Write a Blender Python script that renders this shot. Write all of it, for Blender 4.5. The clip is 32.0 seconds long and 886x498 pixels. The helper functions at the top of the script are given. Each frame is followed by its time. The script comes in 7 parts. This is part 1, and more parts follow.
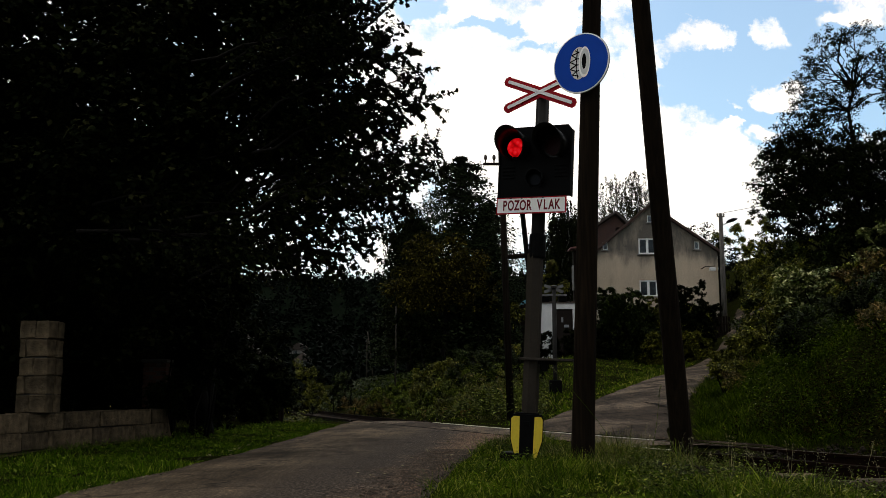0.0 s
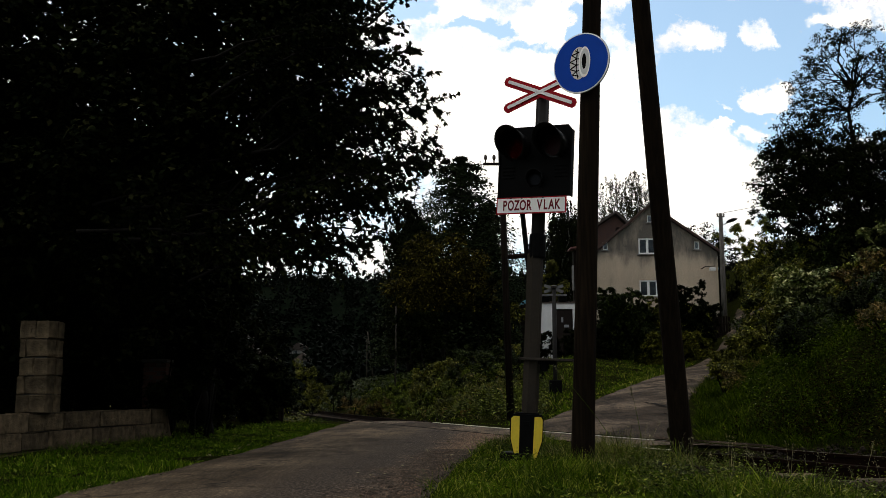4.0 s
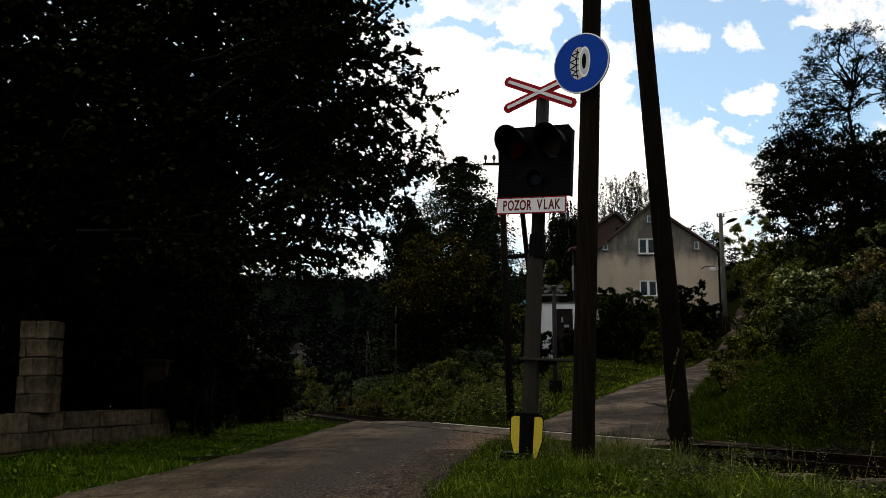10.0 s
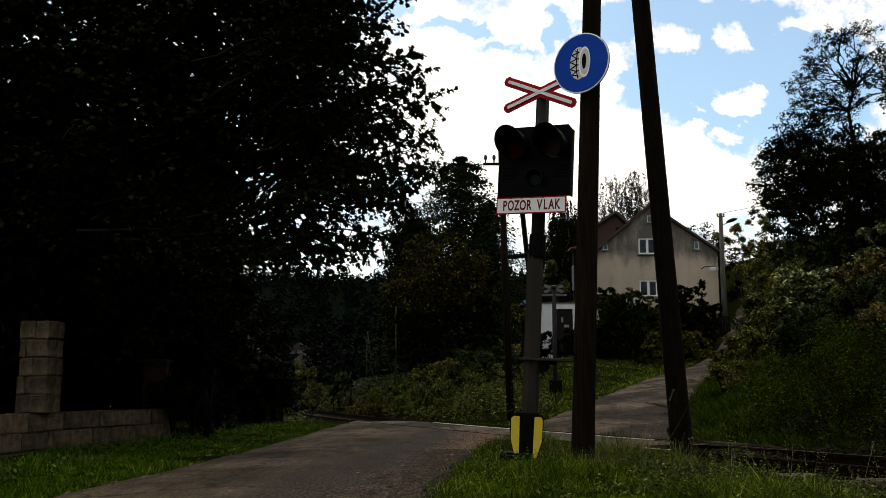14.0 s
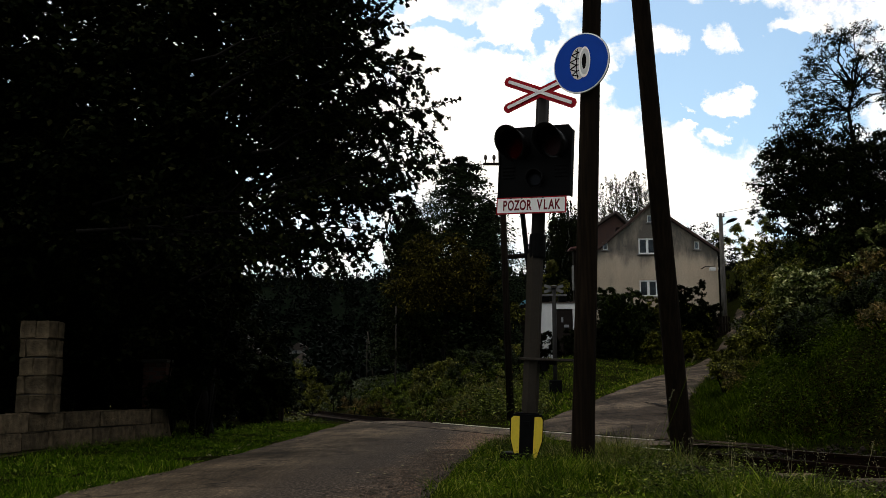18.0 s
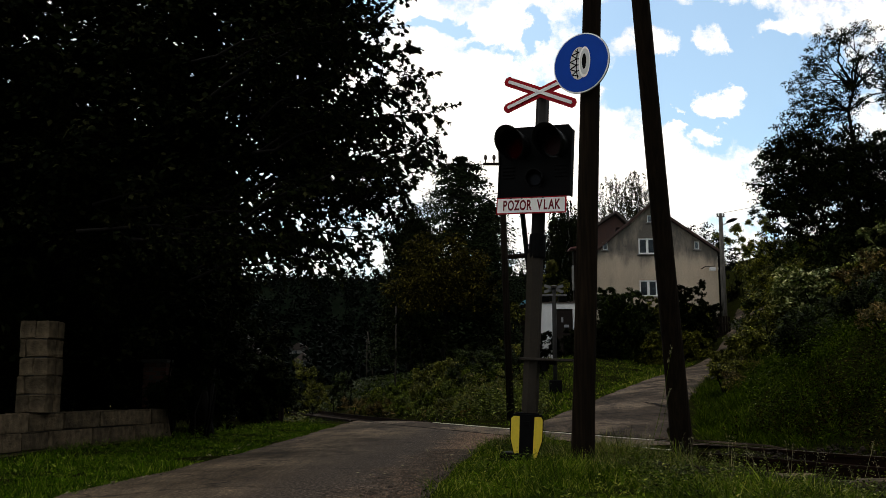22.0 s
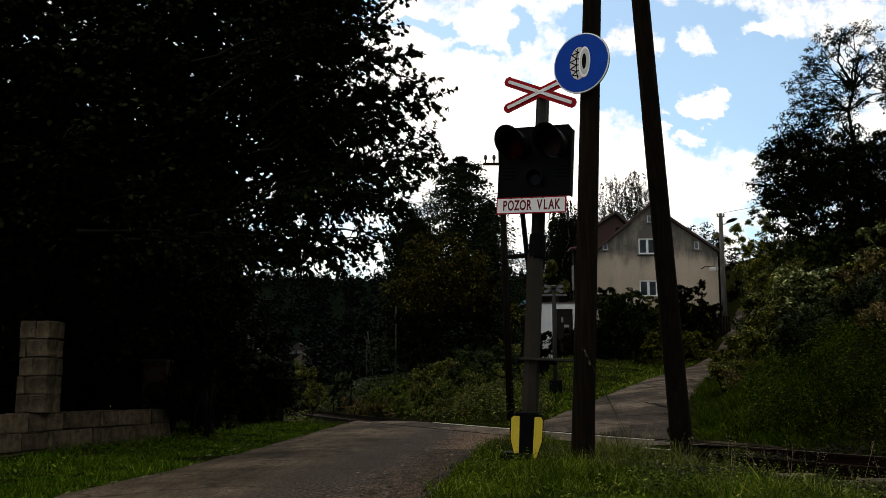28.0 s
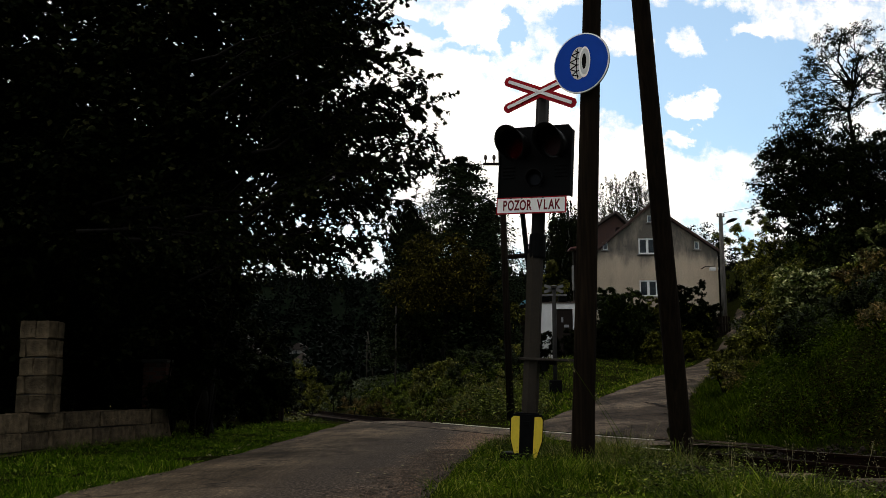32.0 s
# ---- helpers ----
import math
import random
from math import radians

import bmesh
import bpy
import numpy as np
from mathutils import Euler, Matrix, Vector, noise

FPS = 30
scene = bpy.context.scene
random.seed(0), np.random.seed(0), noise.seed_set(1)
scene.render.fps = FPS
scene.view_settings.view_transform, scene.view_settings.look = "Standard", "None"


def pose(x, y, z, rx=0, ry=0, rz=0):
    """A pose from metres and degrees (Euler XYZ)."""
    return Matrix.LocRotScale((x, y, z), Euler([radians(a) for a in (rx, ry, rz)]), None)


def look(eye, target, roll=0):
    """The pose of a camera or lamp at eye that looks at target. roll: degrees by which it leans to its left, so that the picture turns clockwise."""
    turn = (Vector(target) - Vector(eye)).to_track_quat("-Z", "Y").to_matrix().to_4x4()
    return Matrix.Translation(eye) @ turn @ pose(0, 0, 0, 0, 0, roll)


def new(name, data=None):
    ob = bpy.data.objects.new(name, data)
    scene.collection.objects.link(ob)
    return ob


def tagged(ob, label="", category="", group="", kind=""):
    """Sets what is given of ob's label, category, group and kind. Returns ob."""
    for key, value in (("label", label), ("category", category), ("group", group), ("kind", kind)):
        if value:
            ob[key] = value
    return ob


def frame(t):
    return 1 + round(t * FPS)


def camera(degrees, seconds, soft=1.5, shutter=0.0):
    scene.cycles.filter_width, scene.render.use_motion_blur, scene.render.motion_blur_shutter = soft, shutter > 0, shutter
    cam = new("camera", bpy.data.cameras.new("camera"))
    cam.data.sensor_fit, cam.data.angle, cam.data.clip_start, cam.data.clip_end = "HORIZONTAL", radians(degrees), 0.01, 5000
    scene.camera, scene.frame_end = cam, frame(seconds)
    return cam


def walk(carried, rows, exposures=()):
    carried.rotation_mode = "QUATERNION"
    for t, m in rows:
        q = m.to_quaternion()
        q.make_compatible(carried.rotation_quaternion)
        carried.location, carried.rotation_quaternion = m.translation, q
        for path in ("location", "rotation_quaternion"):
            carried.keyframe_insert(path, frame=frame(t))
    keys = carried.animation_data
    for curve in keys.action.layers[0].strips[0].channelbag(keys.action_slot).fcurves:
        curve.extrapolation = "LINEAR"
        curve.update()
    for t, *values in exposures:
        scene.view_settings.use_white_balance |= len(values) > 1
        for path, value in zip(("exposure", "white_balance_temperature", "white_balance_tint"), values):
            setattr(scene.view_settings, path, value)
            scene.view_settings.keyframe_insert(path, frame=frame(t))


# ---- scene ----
cam = camera(48.4, 32.0, 0.85)
EYE = (0.0, 0.0, 0.8)
walk(cam, [(0.0, pose(*EYE, 98.28, 0, 0)), (32.0, pose(*EYE, 98.28, 0, 0))])

# ---- light ----
world = bpy.data.worlds.new("world")
scene.world = world
world.use_nodes = True
wn, wl = world.node_tree.nodes, world.node_tree.links
sky = wn.new("ShaderNodeTexSky")
sky.sky_type = "NISHITA"
sky.sun_disc = False
sky.sun_elevation = radians(52)
sky.ozone_density = 0.05
sky.sun_rotation = radians(-25)
wn["Background"].inputs["Strength"].default_value = 0.145
tint = wn.new("ShaderNodeMix")
tint.data_type, tint.blend_type = "RGBA", "MULTIPLY"
tint.inputs[0].default_value, tint.inputs[7].default_value = 1.0, (0.90, 1.05, 1.04, 1)
wl.new(sky.outputs[0], tint.inputs[6])
wl.new(tint.outputs[2], wn["Background"].inputs["Color"])
sun = new("sun", bpy.data.lights.new("sun", "SUN"))
sun.data.energy, sun.data.angle, sun.data.color = 0.9, radians(24), (1.0, 0.93, 0.80)
sun.matrix_world = look((-13, 27.9, 39.4), (0, 0, 0))
scene.view_settings.exposure = 0.0


# ---- materials ----
def nodes_of(name):
    m = bpy.data.materials.new(name)
    m.use_nodes = True
    nt = m.node_tree
    return m, nt.nodes, nt.links, nt.nodes["Principled BSDF"]


def noise_node(n, l, scale, detail=4, src="Object", rough=0.6):
    tc = n.new("ShaderNodeTexCoord")
    t = n.new("ShaderNodeTexNoise")
    t.inputs["Scale"].default_value = scale
    t.inputs["Detail"].default_value = detail
    t.inputs["Roughness"].default_value = rough
    l.new(tc.outputs[src], t.inputs["Vector"])
    return t


def ramp_node(n, l, fac, stops):
    r = n.new("ShaderNodeValToRGB")
    els = r.color_ramp.elements
    while len(els) < len(stops):
        els.new(0.5)
    for e, (p, c) in zip(els, stops):
        e.position, e.color = p, (*c, 1)
    l.new(fac, r.inputs[0])
    return r


def mix_node(n, l, fac, a, b, mode="MIX"):
    m = n.new("ShaderNodeMix")
    m.data_type, m.blend_type = "RGBA", mode
    if isinstance(fac, float):
        m.inputs[0].default_value = fac
    else:
        l.new(fac, m.inputs[0])
    for i, c in ((6, a), (7, b)):
        if isinstance(c, tuple):
            m.inputs[i].default_value = (*c, 1)
        else:
            l.new(c, m.inputs[i])
    return m.outputs[2]


def bump_node(n, l, h, p, strength, dist):
    b = n.new("ShaderNodeBump")
    b.inputs["Strength"].default_value, b.inputs["Distance"].default_value = strength, dist
    l.new(h, b.inputs["Height"])
    l.new(b.outputs[0], p.inputs["Normal"])


def surface(name, c1, c2, c3=None, big=1.0, fine=30.0, rough=0.8, metal=0.0, bump=0.3, depth=0.01, spec=0.3, random_by="", src="Object"):
    """A worn surface: large patches from c1 to c2, fine grain towards c3."""
    m, n, l, p = nodes_of(name)
    a, b = noise_node(n, l, big, 5, src), noise_node(n, l, fine, 4, src)
    base = ramp_node(n, l, a.outputs[0], [(0.32, c1), (0.68, c2)]).outputs[0]
    grain = ramp_node(n, l, b.outputs[0], [(0.35, (0, 0, 0)), (0.75, (1, 1, 1))]).outputs[0]
    c3 = c3 or tuple(0.6 * v for v in c1)
    fac = n.new("ShaderNodeMath")
    fac.operation = "MULTIPLY"
    l.new(grain, fac.inputs[0])
    fac.inputs[1].default_value = 0.55
    col = mix_node(n, l, fac.outputs[0], base, c3)
    if random_by:
        g = n.new("ShaderNodeObjectInfo" if random_by == "object" else "ShaderNodeNewGeometry")
        r = ramp_node(n, l, g.outputs["Random" if random_by == "object" else "Random Per Island"], [(0, (0.62, 0.62, 0.62)), (1, (1.3, 1.27, 1.22))])
        col = mix_node(n, l, 1.0, col, r.outputs[0], "MULTIPLY")
    l.new(col, p.inputs["Base Color"])
    rr = ramp_node(n, l, a.outputs[0], [(0.3, (rough * 0.8,) * 3), (0.7, (min(1, rough * 1.1),) * 3)])
    l.new(rr.outputs[0], p.inputs["Roughness"])
    p.inputs["Metallic"].default_value, p.inputs["Specular IOR Level"].default_value = metal, spec
    if bump:
        bump_node(n, l, b.outputs[0], p, bump, depth)
    return m


def leafy(name, dark, light, tip=None, through_light=0.25, rough=0.7, rare=0.8, gloss=0.01):
    """Leaves: each one its own tone, some light coming through."""
    m, n, l, p = nodes_of(name)
    g = n.new("ShaderNodeNewGeometry")
    stops = [(0.0, dark), (rare, light)] + ([(rare + 0.19, tip)] if tip else [])
    r = ramp_node(n, l, g.outputs["Random Per Island"], stops)
    t = noise_node(n, l, 1.9, 3)
    k = ramp_node(n, l, t.outputs[0], [(0.34, (0.40, 0.44, 0.42)), (0.66, (1.6, 1.5, 1.25))])
    col = mix_node(n, l, 1.0, r.outputs[0], k.outputs[0], "MULTIPLY")
    l.new(col, p.inputs["Base Color"])
    p.inputs["Roughness"].default_value, p.inputs["Specular IOR Level"].default_value = rough, gloss
    tr = n.new("ShaderNodeBsdfTranslucent")
    l.new(col, tr.inputs[0])
    mx = n.new("ShaderNodeMixShader")
    mx.inputs[0].default_value = through_light
    l.new(p.outputs[0], mx.inputs[1])
    l.new(tr.outputs[0], mx.inputs[2])
    l.new(mx.outputs[0], n["Material Output"].inputs[0])
    return m


def timber(name, c1, c2, grain=(14, 14, 0.7), rough=0.85):
    """Weathered pole wood with grain and cracks along its length."""
    m, n, l, p = nodes_of(name)
    tc, mp = n.new("ShaderNodeTexCoord"), n.new("ShaderNodeMapping")
    mp.inputs["Scale"].default_value = grain
    l.new(tc.outputs["Object"], mp.inputs[0])
    t = n.new("ShaderNodeTexNoise")
    t.inputs["Scale"].default_value, t.inputs["Detail"].default_value = 2.5, 7
    l.new(mp.outputs[0], t.inputs["Vector"])
    b = noise_node(n, l, 1.3, 3)
    a = ramp_node(n, l, t.outputs[0], [(0.28, tuple(v * 0.5 for v in c1)), (0.45, c1), (0.8, c2)])
    k = ramp_node(n, l, b.outputs[0], [(0.3, (0.7, 0.68, 0.66)), (0.7, (1.2, 1.2, 1.2))])
    l.new(mix_node(n, l, 1.0, a.outputs[0], k.outputs[0], "MULTIPLY"), p.inputs["Base Color"])
    p.inputs["Roughness"].default_value, p.inputs["Specular IOR Level"].default_value = rough, 0.03
    bump_node(n, l, t.outputs[0], p, 0.6, 0.02)
    return m


def plain(name, c, rough=0.5, metal=0.0, dirt=0.25, spec=0.4, scale=6.0):
    return surface(name, tuple(v * (1 - dirt) for v in c), c, tuple(v * (1 - dirt * 1.6) for v in c), scale, scale * 14, rough, metal, 0.08, 0.002, spec)


def asphalt_material(name="worn asphalt", gritty=False):
    """Worn asphalt; gritty: its crumbling edge strewn with brown gravel."""
    m, n, l, p = nodes_of(name)
    big, mid, fine = noise_node(n, l, 0.35, 5), noise_node(n, l, 3.6, 9, "Object", 0.8), noise_node(n, l, 45, 6, "Object", 0.7)
    base = ramp_node(n, l, big.outputs[0], [(0.36, (0.034, 0.0267, 0.0185)), (0.62, (0.124, 0.099, 0.070))] if gritty else [(0.43, (0.043, 0.033, 0.0245)), (0.56, (0.126, 0.099, 0.073))]).outputs[0]
    along, grain = n.new("ShaderNodeMapping"), n.new("ShaderNodeTexCoord")
    along.inputs["Scale"].default_value = (0.75, 0.11, 0.5)
    l.new(grain.outputs["Object"], along.inputs[0])
    l.new(along.outputs[0], mid.inputs["Vector"])
    patch = ramp_node(n, l, mid.outputs[0], [(0.35, (0.50, 0.48, 0.47)), (0.5, (0.95, 0.92, 0.88)), (0.64, (1.5, 1.42, 1.33))]).outputs[0]
    col = mix_node(n, l, 1.0, base, patch, "MULTIPLY")
    stone = ramp_node(n, l, fine.outputs[0], [(0.36, (0.35, 0.34, 0.33)), (0.55, (1.0, 1.0, 1.0)), (0.70, (3.0, 2.7, 2.4))]).outputs[0]
    col = mix_node(n, l, 1.0, col, stone, "MULTIPLY")
    if gritty:
        tc0, sep = n.new("ShaderNodeTexCoord"), n.new("ShaderNodeSeparateXYZ")
        l.new(tc0.outputs["Object"], sep.inputs[0])
        soft = noise_node(n, l, 1.3, 5)
        a, b, e = n.new("ShaderNodeMath"), n.new("ShaderNodeMath"), n.new("ShaderNodeMapRange")
        a.operation = b.operation = "MULTIPLY_ADD"
        a.inputs[1].default_value = -0.09
        l.new(sep.outputs[1], a.inputs[0])
        l.new(sep.outputs[0], a.inputs[2])
        b.inputs[1].default_value = 1.1
        l.new(soft.outputs[0], b.inputs[0])
        l.new(a.outputs[0], b.inputs[2])
        e.interpolation_type = "SMOOTHSTEP"
        e.inputs[1].default_value, e.inputs[2].default_value = -2.45, -1.2
        l.new(b.outputs[0], e.inputs[0])
        peb = noise_node(n, l, 36, 5, "Object", 0.85)
        grit = ramp_node(n, l, peb.outputs[0], [(0.36, (0.006, 0.0045, 0.003)), (0.5, (0.032, 0.024, 0.017)), (0.64, (0.17, 0.13, 0.10))]).outputs[0]
        clean = mix_node(n, l, 1.0, col, (0.98, 0.95, 0.91), "MULTIPLY")
        col = mix_node(n, l, e.outputs[0], clean, grit)
        verge = n.new("ShaderNodeMapRange")
        verge.interpolation_type = "SMOOTHSTEP"
        verge.inputs[1].default_value, verge.inputs[2].default_value = -1.15, -0.45
        l.new(b.outputs[0], verge.inputs[0])
        col = mix_node(n, l, verge.outputs[0], col, mix_node(n, l, 1.0, grit, (2.1, 1.75, 1.45), "MULTIPLY"))
    vor = n.new("ShaderNodeTexVoronoi")
    vor.feature = "DISTANCE_TO_EDGE"
    vor.inputs["Scale"].default_value = 0.55
    tc, wob = n.new("ShaderNodeTexCoord"), noise_node(n, l, 1.6, 4)
    add = n.new("ShaderNodeVectorMath")
    add.operation = "ADD"
    l.new(tc.outputs["Object"], add.inputs[0])
    l.new(wob.outputs["Color"], add.inputs[1])
    l.new(add.outputs[0], vor.inputs["Vector"])
    crack = ramp_node(n, l, vor.outputs["Distance"], [(0.0, (0.2, 0.2, 0.2)), (0.022 if gritty else 0.045, (1, 1, 1))]).outputs[0]
    l.new(mix_node(n, l, 0.8, col, crack, "MULTIPLY"), p.inputs["Base Color"])
    p.inputs["Roughness"].default_value, p.inputs["Specular IOR Level"].default_value = 0.9, 0.03
    bump_node(n, l, fine.outputs[0], p, 0.5, 0.006)
    return m


def soil_material():
    m, n, l, p = nodes_of("grassy soil")
    big, mid, fine = noise_node(n, l, 0.5, 5), noise_node(n, l, 5, 5), noise_node(n, l, 40, 3)
    a = ramp_node(n, l, big.outputs[0], [(0.3, (0.007, 0.008, 0.002)), (0.7, (0.016, 0.019, 0.004))]).outputs[0]
    b = ramp_node(n, l, mid.outputs[0], [(0.35, (0.6, 0.62, 0.6)), (0.7, (1.25, 1.2, 1.1))]).outputs[0]
    col = mix_node(n, l, 1.0, a, b, "MULTIPLY")
    l.new(mix_node(n, l, 0.35, col, ramp_node(n, l, fine.outputs[0], [(0.4, (0.005, 0.005, 0.002)), (0.7, (0.026, 0.028, 0.008))]).outputs[0]), p.inputs["Base Color"])
    p.inputs["Roughness"].default_value, p.inputs["Specular IOR Level"].default_value = 0.95, 0.0
    bump_node(n, l, mid.outputs[0], p, 0.8, 0.06)
    return m


def render_wall_material():
    """Old grey-beige house plaster: soot streaks and damp patches."""
    m, n, l, p = nodes_of("stained plaster")
    tc, mp = n.new("ShaderNodeTexCoord"), n.new("ShaderNodeMapping")
    mp.inputs["Scale"].default_value = (1.0, 1.0, 0.35)
    l.new(tc.outputs["Object"], mp.inputs[0])
    t = n.new("ShaderNodeTexNoise")
    t.inputs["Scale"].default_value, t.inputs["Detail"].default_value, t.inputs["Roughness"].default_value = 0.8, 7, 0.65
    l.new(mp.outputs[0], t.inputs["Vector"])
    f = noise_node(n, l, 12, 5)
    sep = n.new("ShaderNodeSeparateXYZ")
    l.new(tc.outputs["Object"], sep.inputs[0])
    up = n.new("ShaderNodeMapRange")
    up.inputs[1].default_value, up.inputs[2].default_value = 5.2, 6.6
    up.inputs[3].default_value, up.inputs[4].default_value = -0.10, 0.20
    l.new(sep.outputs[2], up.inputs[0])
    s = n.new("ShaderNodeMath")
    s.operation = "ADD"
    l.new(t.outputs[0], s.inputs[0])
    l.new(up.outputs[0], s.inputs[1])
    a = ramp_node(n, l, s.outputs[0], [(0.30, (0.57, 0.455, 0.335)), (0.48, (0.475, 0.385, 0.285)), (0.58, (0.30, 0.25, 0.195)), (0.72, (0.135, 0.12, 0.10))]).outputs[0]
    k = ramp_node(n, l, f.outputs[0], [(0.3, (0.85, 0.85, 0.85)), (0.7, (1.1, 1.1, 1.1))]).outputs[0]
    l.new(mix_node(n, l, 1.0, a, k, "MULTIPLY"), p.inputs["Base Color"])
    p.inputs["Roughness"].default_value, p.inputs["Specular IOR Level"].default_value = 0.95, 0.08
    bump_node(n, l, f.outputs[0], p, 0.3, 0.01)
    return m


def glass_material(name, tint=(0.9, 0.95, 0.95)):
    m, n, l, p = nodes_of(name)
    p.inputs["Base Color"].default_value = (0.02, 0.025, 0.03, 1)
    p.inputs["Roughness"].default_value, p.inputs["Specular IOR Level"].default_value = 0.06, 0.9
    w = noise_node(n, l, 1.5, 2)
    bump_node(n, l, w.outputs[0], p, 0.05, 0.01)
    return m


def red_lens_material():
    m, n, l, p = nodes_of("ribbed red lens")
    n.remove(p)
    g, t, mx = n.new("ShaderNodeBsdfGlossy"), n.new("ShaderNodeBsdfTransparent"), n.new("ShaderNodeMixShader")
    g.inputs["Roughness"].default_value = 0.25
    g.inputs["Color"].default_value = (0.15, 0.01, 0.01, 1)
    t.inputs[0].default_value = (0.75, 0.18, 0.2, 1)
    mx.inputs[0].default_value = 0.015
    l.new(t.outputs[0], mx.inputs[1])
    l.new(g.outputs[0], mx.inputs[2])
    l.new(mx.outputs[0], n["Material Output"].inputs[0])
    return m


def glow(name, c, strength):
    m, n, l, p = nodes_of(name)
    p.inputs["Base Color"].default_value = (*c, 1)
    t = n.new("ShaderNodeTexVoronoi")
    t.inputs["Scale"].default_value = 17
    tc = n.new("ShaderNodeTexCoord")
    l.new(tc.outputs["Object"], t.inputs["Vector"])
    r = ramp_node(n, l, t.outputs["Distance"], [(0.0, (1.0, 0.75, 0.75)), (0.25, (0.9, 0.22, 0.27)), (0.5, c), (0.85, tuple(v * 0.3 for v in c))])
    l.new(r.outputs[0], p.inputs["Emission Color"])
    p.inputs["Emission Strength"].default_value = strength
    return m


GRITTY_ASPHALT = asphalt_material("worn asphalt with gravel edge", True)
ASPHALT, SOIL, PLASTER, GLASS = asphalt_material(), soil_material(), render_wall_material(), glass_material("window glass")
POLE_WOOD = timber("creosoted pole wood", (0.0085, 0.0056, 0.0033), (0.0185, 0.0122, 0.0072))
LINE_WOOD = timber("grey-brown line pole wood", (0.035, 0.03, 0.024), (0.07, 0.06, 0.05))
GREY_WOOD = timber("grey weathered wood", (0.085, 0.078, 0.068), (0.17, 0.16, 0.145))
DARK_WOOD = timber("dark weathered wood", (0.010, 0.007, 0.005), (0.022, 0.017, 0.013))
SLEEPER_WOOD = timber("weathered sleeper wood", (0.028, 0.020, 0.015), (0.075, 0.058, 0.045), (1.2, 9, 9))
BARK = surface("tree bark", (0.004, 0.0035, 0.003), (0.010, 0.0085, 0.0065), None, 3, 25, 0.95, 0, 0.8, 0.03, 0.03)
BIRCH_BARK = surface("birch bark", (0.12, 0.11, 0.1), (0.32, 0.31, 0.29), (0.04, 0.04, 0.04), 4, 9, 0.9, 0, 0.3, 0.02)
STEEL_PAINT = surface("grey painted steel", (0.020, 0.015, 0.0100), (0.036, 0.028, 0.020), (0.017, 0.012, 0.008), 2.5, 40, 0.6, 0.0, 0.15, 0.003, 0.15)
DARK_STEEL = surface("dark grey painted steel", (0.014, 0.013, 0.012), (0.028, 0.026, 0.024), (0.010, 0.009, 0.008), 2.5, 40, 0.6, 0.0, 0.15, 0.003, 0.1)
BLACK_PAINT = plain("matt black paint", (0.0045, 0.0045, 0.0045), 0.7, 0, 0.4, 0.04)
HOOD_PAINT = plain("black hood paint", (0.005, 0.005, 0.005), 0.45, 0, 0.3, 0.25)
YELLOW = plain("yellow paint", (0.78, 0.56, 0.035), 0.5, 0, 0.18, 0.3)
RED = plain("red reflective paint", (0.38, 0.005, 0.014), 0.5, 0, 0.12, 0.08)
SIGN_WHITE = plain("white reflective paint", (0.95, 0.91, 0.86), 0.5, 0, 0.05, 0.3)
BLUE = plain("blue reflective paint", (0.007, 0.058, 0.38), 0.5, 0, 0.12, 0.05)
ALU = plain("dull sheet metal", (0.35, 0.35, 0.36), 0.45, 0.6, 0.25)
RAIL_RUST = surface("rusty rail steel", (0.006, 0.003, 0.002), (0.014, 0.007, 0.004), (0.004, 0.002, 0.0015), 3, 50, 0.9, 0.0, 0.3, 0.004, 0.02)
# pale, half-metal colour paints the sky's reflection onto the worn head
RAIL_GLINT = plain("worn rail head, painted glint", (0.95, 0.85, 0.66), 0.5, 0.45, 0.15)
RAIL_TOP = plain("dull rail head", (0.05, 0.026, 0.014), 0.65, 1.0, 0.4)
GRAVEL = surface("ballast stone", (0.012, 0.009, 0.007), (0.040, 0.031, 0.024), None, 4, 60, 0.9, 0, 0.3, 0.005, 0.05, "island")
ROAD_GRIT = surface("brown road grit", (0.04, 0.031, 0.024), (0.15, 0.12, 0.095), None, 6, 60, 0.9, 0, 0.3, 0.005, 0.1, "island")
CONCRETE = surface("old concrete", (0.16, 0.15, 0.135), (0.27, 0.255, 0.235), None, 2, 45, 0.9, 0, 0.3, 0.006)
STONE = surface("weathered sandstone block", (0.045, 0.034, 0.020), (0.20, 0.15, 0.095), (0.012, 0.009, 0.006), 7, 28, 0.95, 0, 1.0, 0.03, 0.05, "object")
MORTAR = surface("dark mortar", (0.03, 0.028, 0.025), (0.06, 0.055, 0.05), None, 6, 60, 1.0, 0, 0.4, 0.01)
BRICK = surface("old red brick", (0.05, 0.020, 0.014), (0.085, 0.036, 0.025), None, 5, 50, 0.95, 0, 0.4, 0.006, 0.2, "object")
WHITE_PAINT = plain("white window paint", (0.9, 0.89, 0.86), 0.5, 0, 0.12)
WHITE_WALL = plain("whitewashed wall", (0.86, 0.85, 0.82), 0.9, 0, 0.2, 0.2, 1.2)
BROWN_PAINT = plain("dark brown door paint", (0.022, 0.016, 0.013), 0.7, 0, 0.3, 0.08)
BACK_METAL = plain("grey bare metal back", (0.17, 0.165, 0.16), 0.6, 0, 0.3, 0.2)
ROOF_TILE = surface("dark roof tiles", (0.045, 0.035, 0.03), (0.08, 0.06, 0.05), None, 2, 12, 0.85, 0, 0.4, 0.02, 0.3, "object")
RED_ROOF = surface("faded red roof", (0.13, 0.055, 0.045), (0.20, 0.09, 0.075), None, 2, 12, 0.85, 0, 0.4, 0.02)
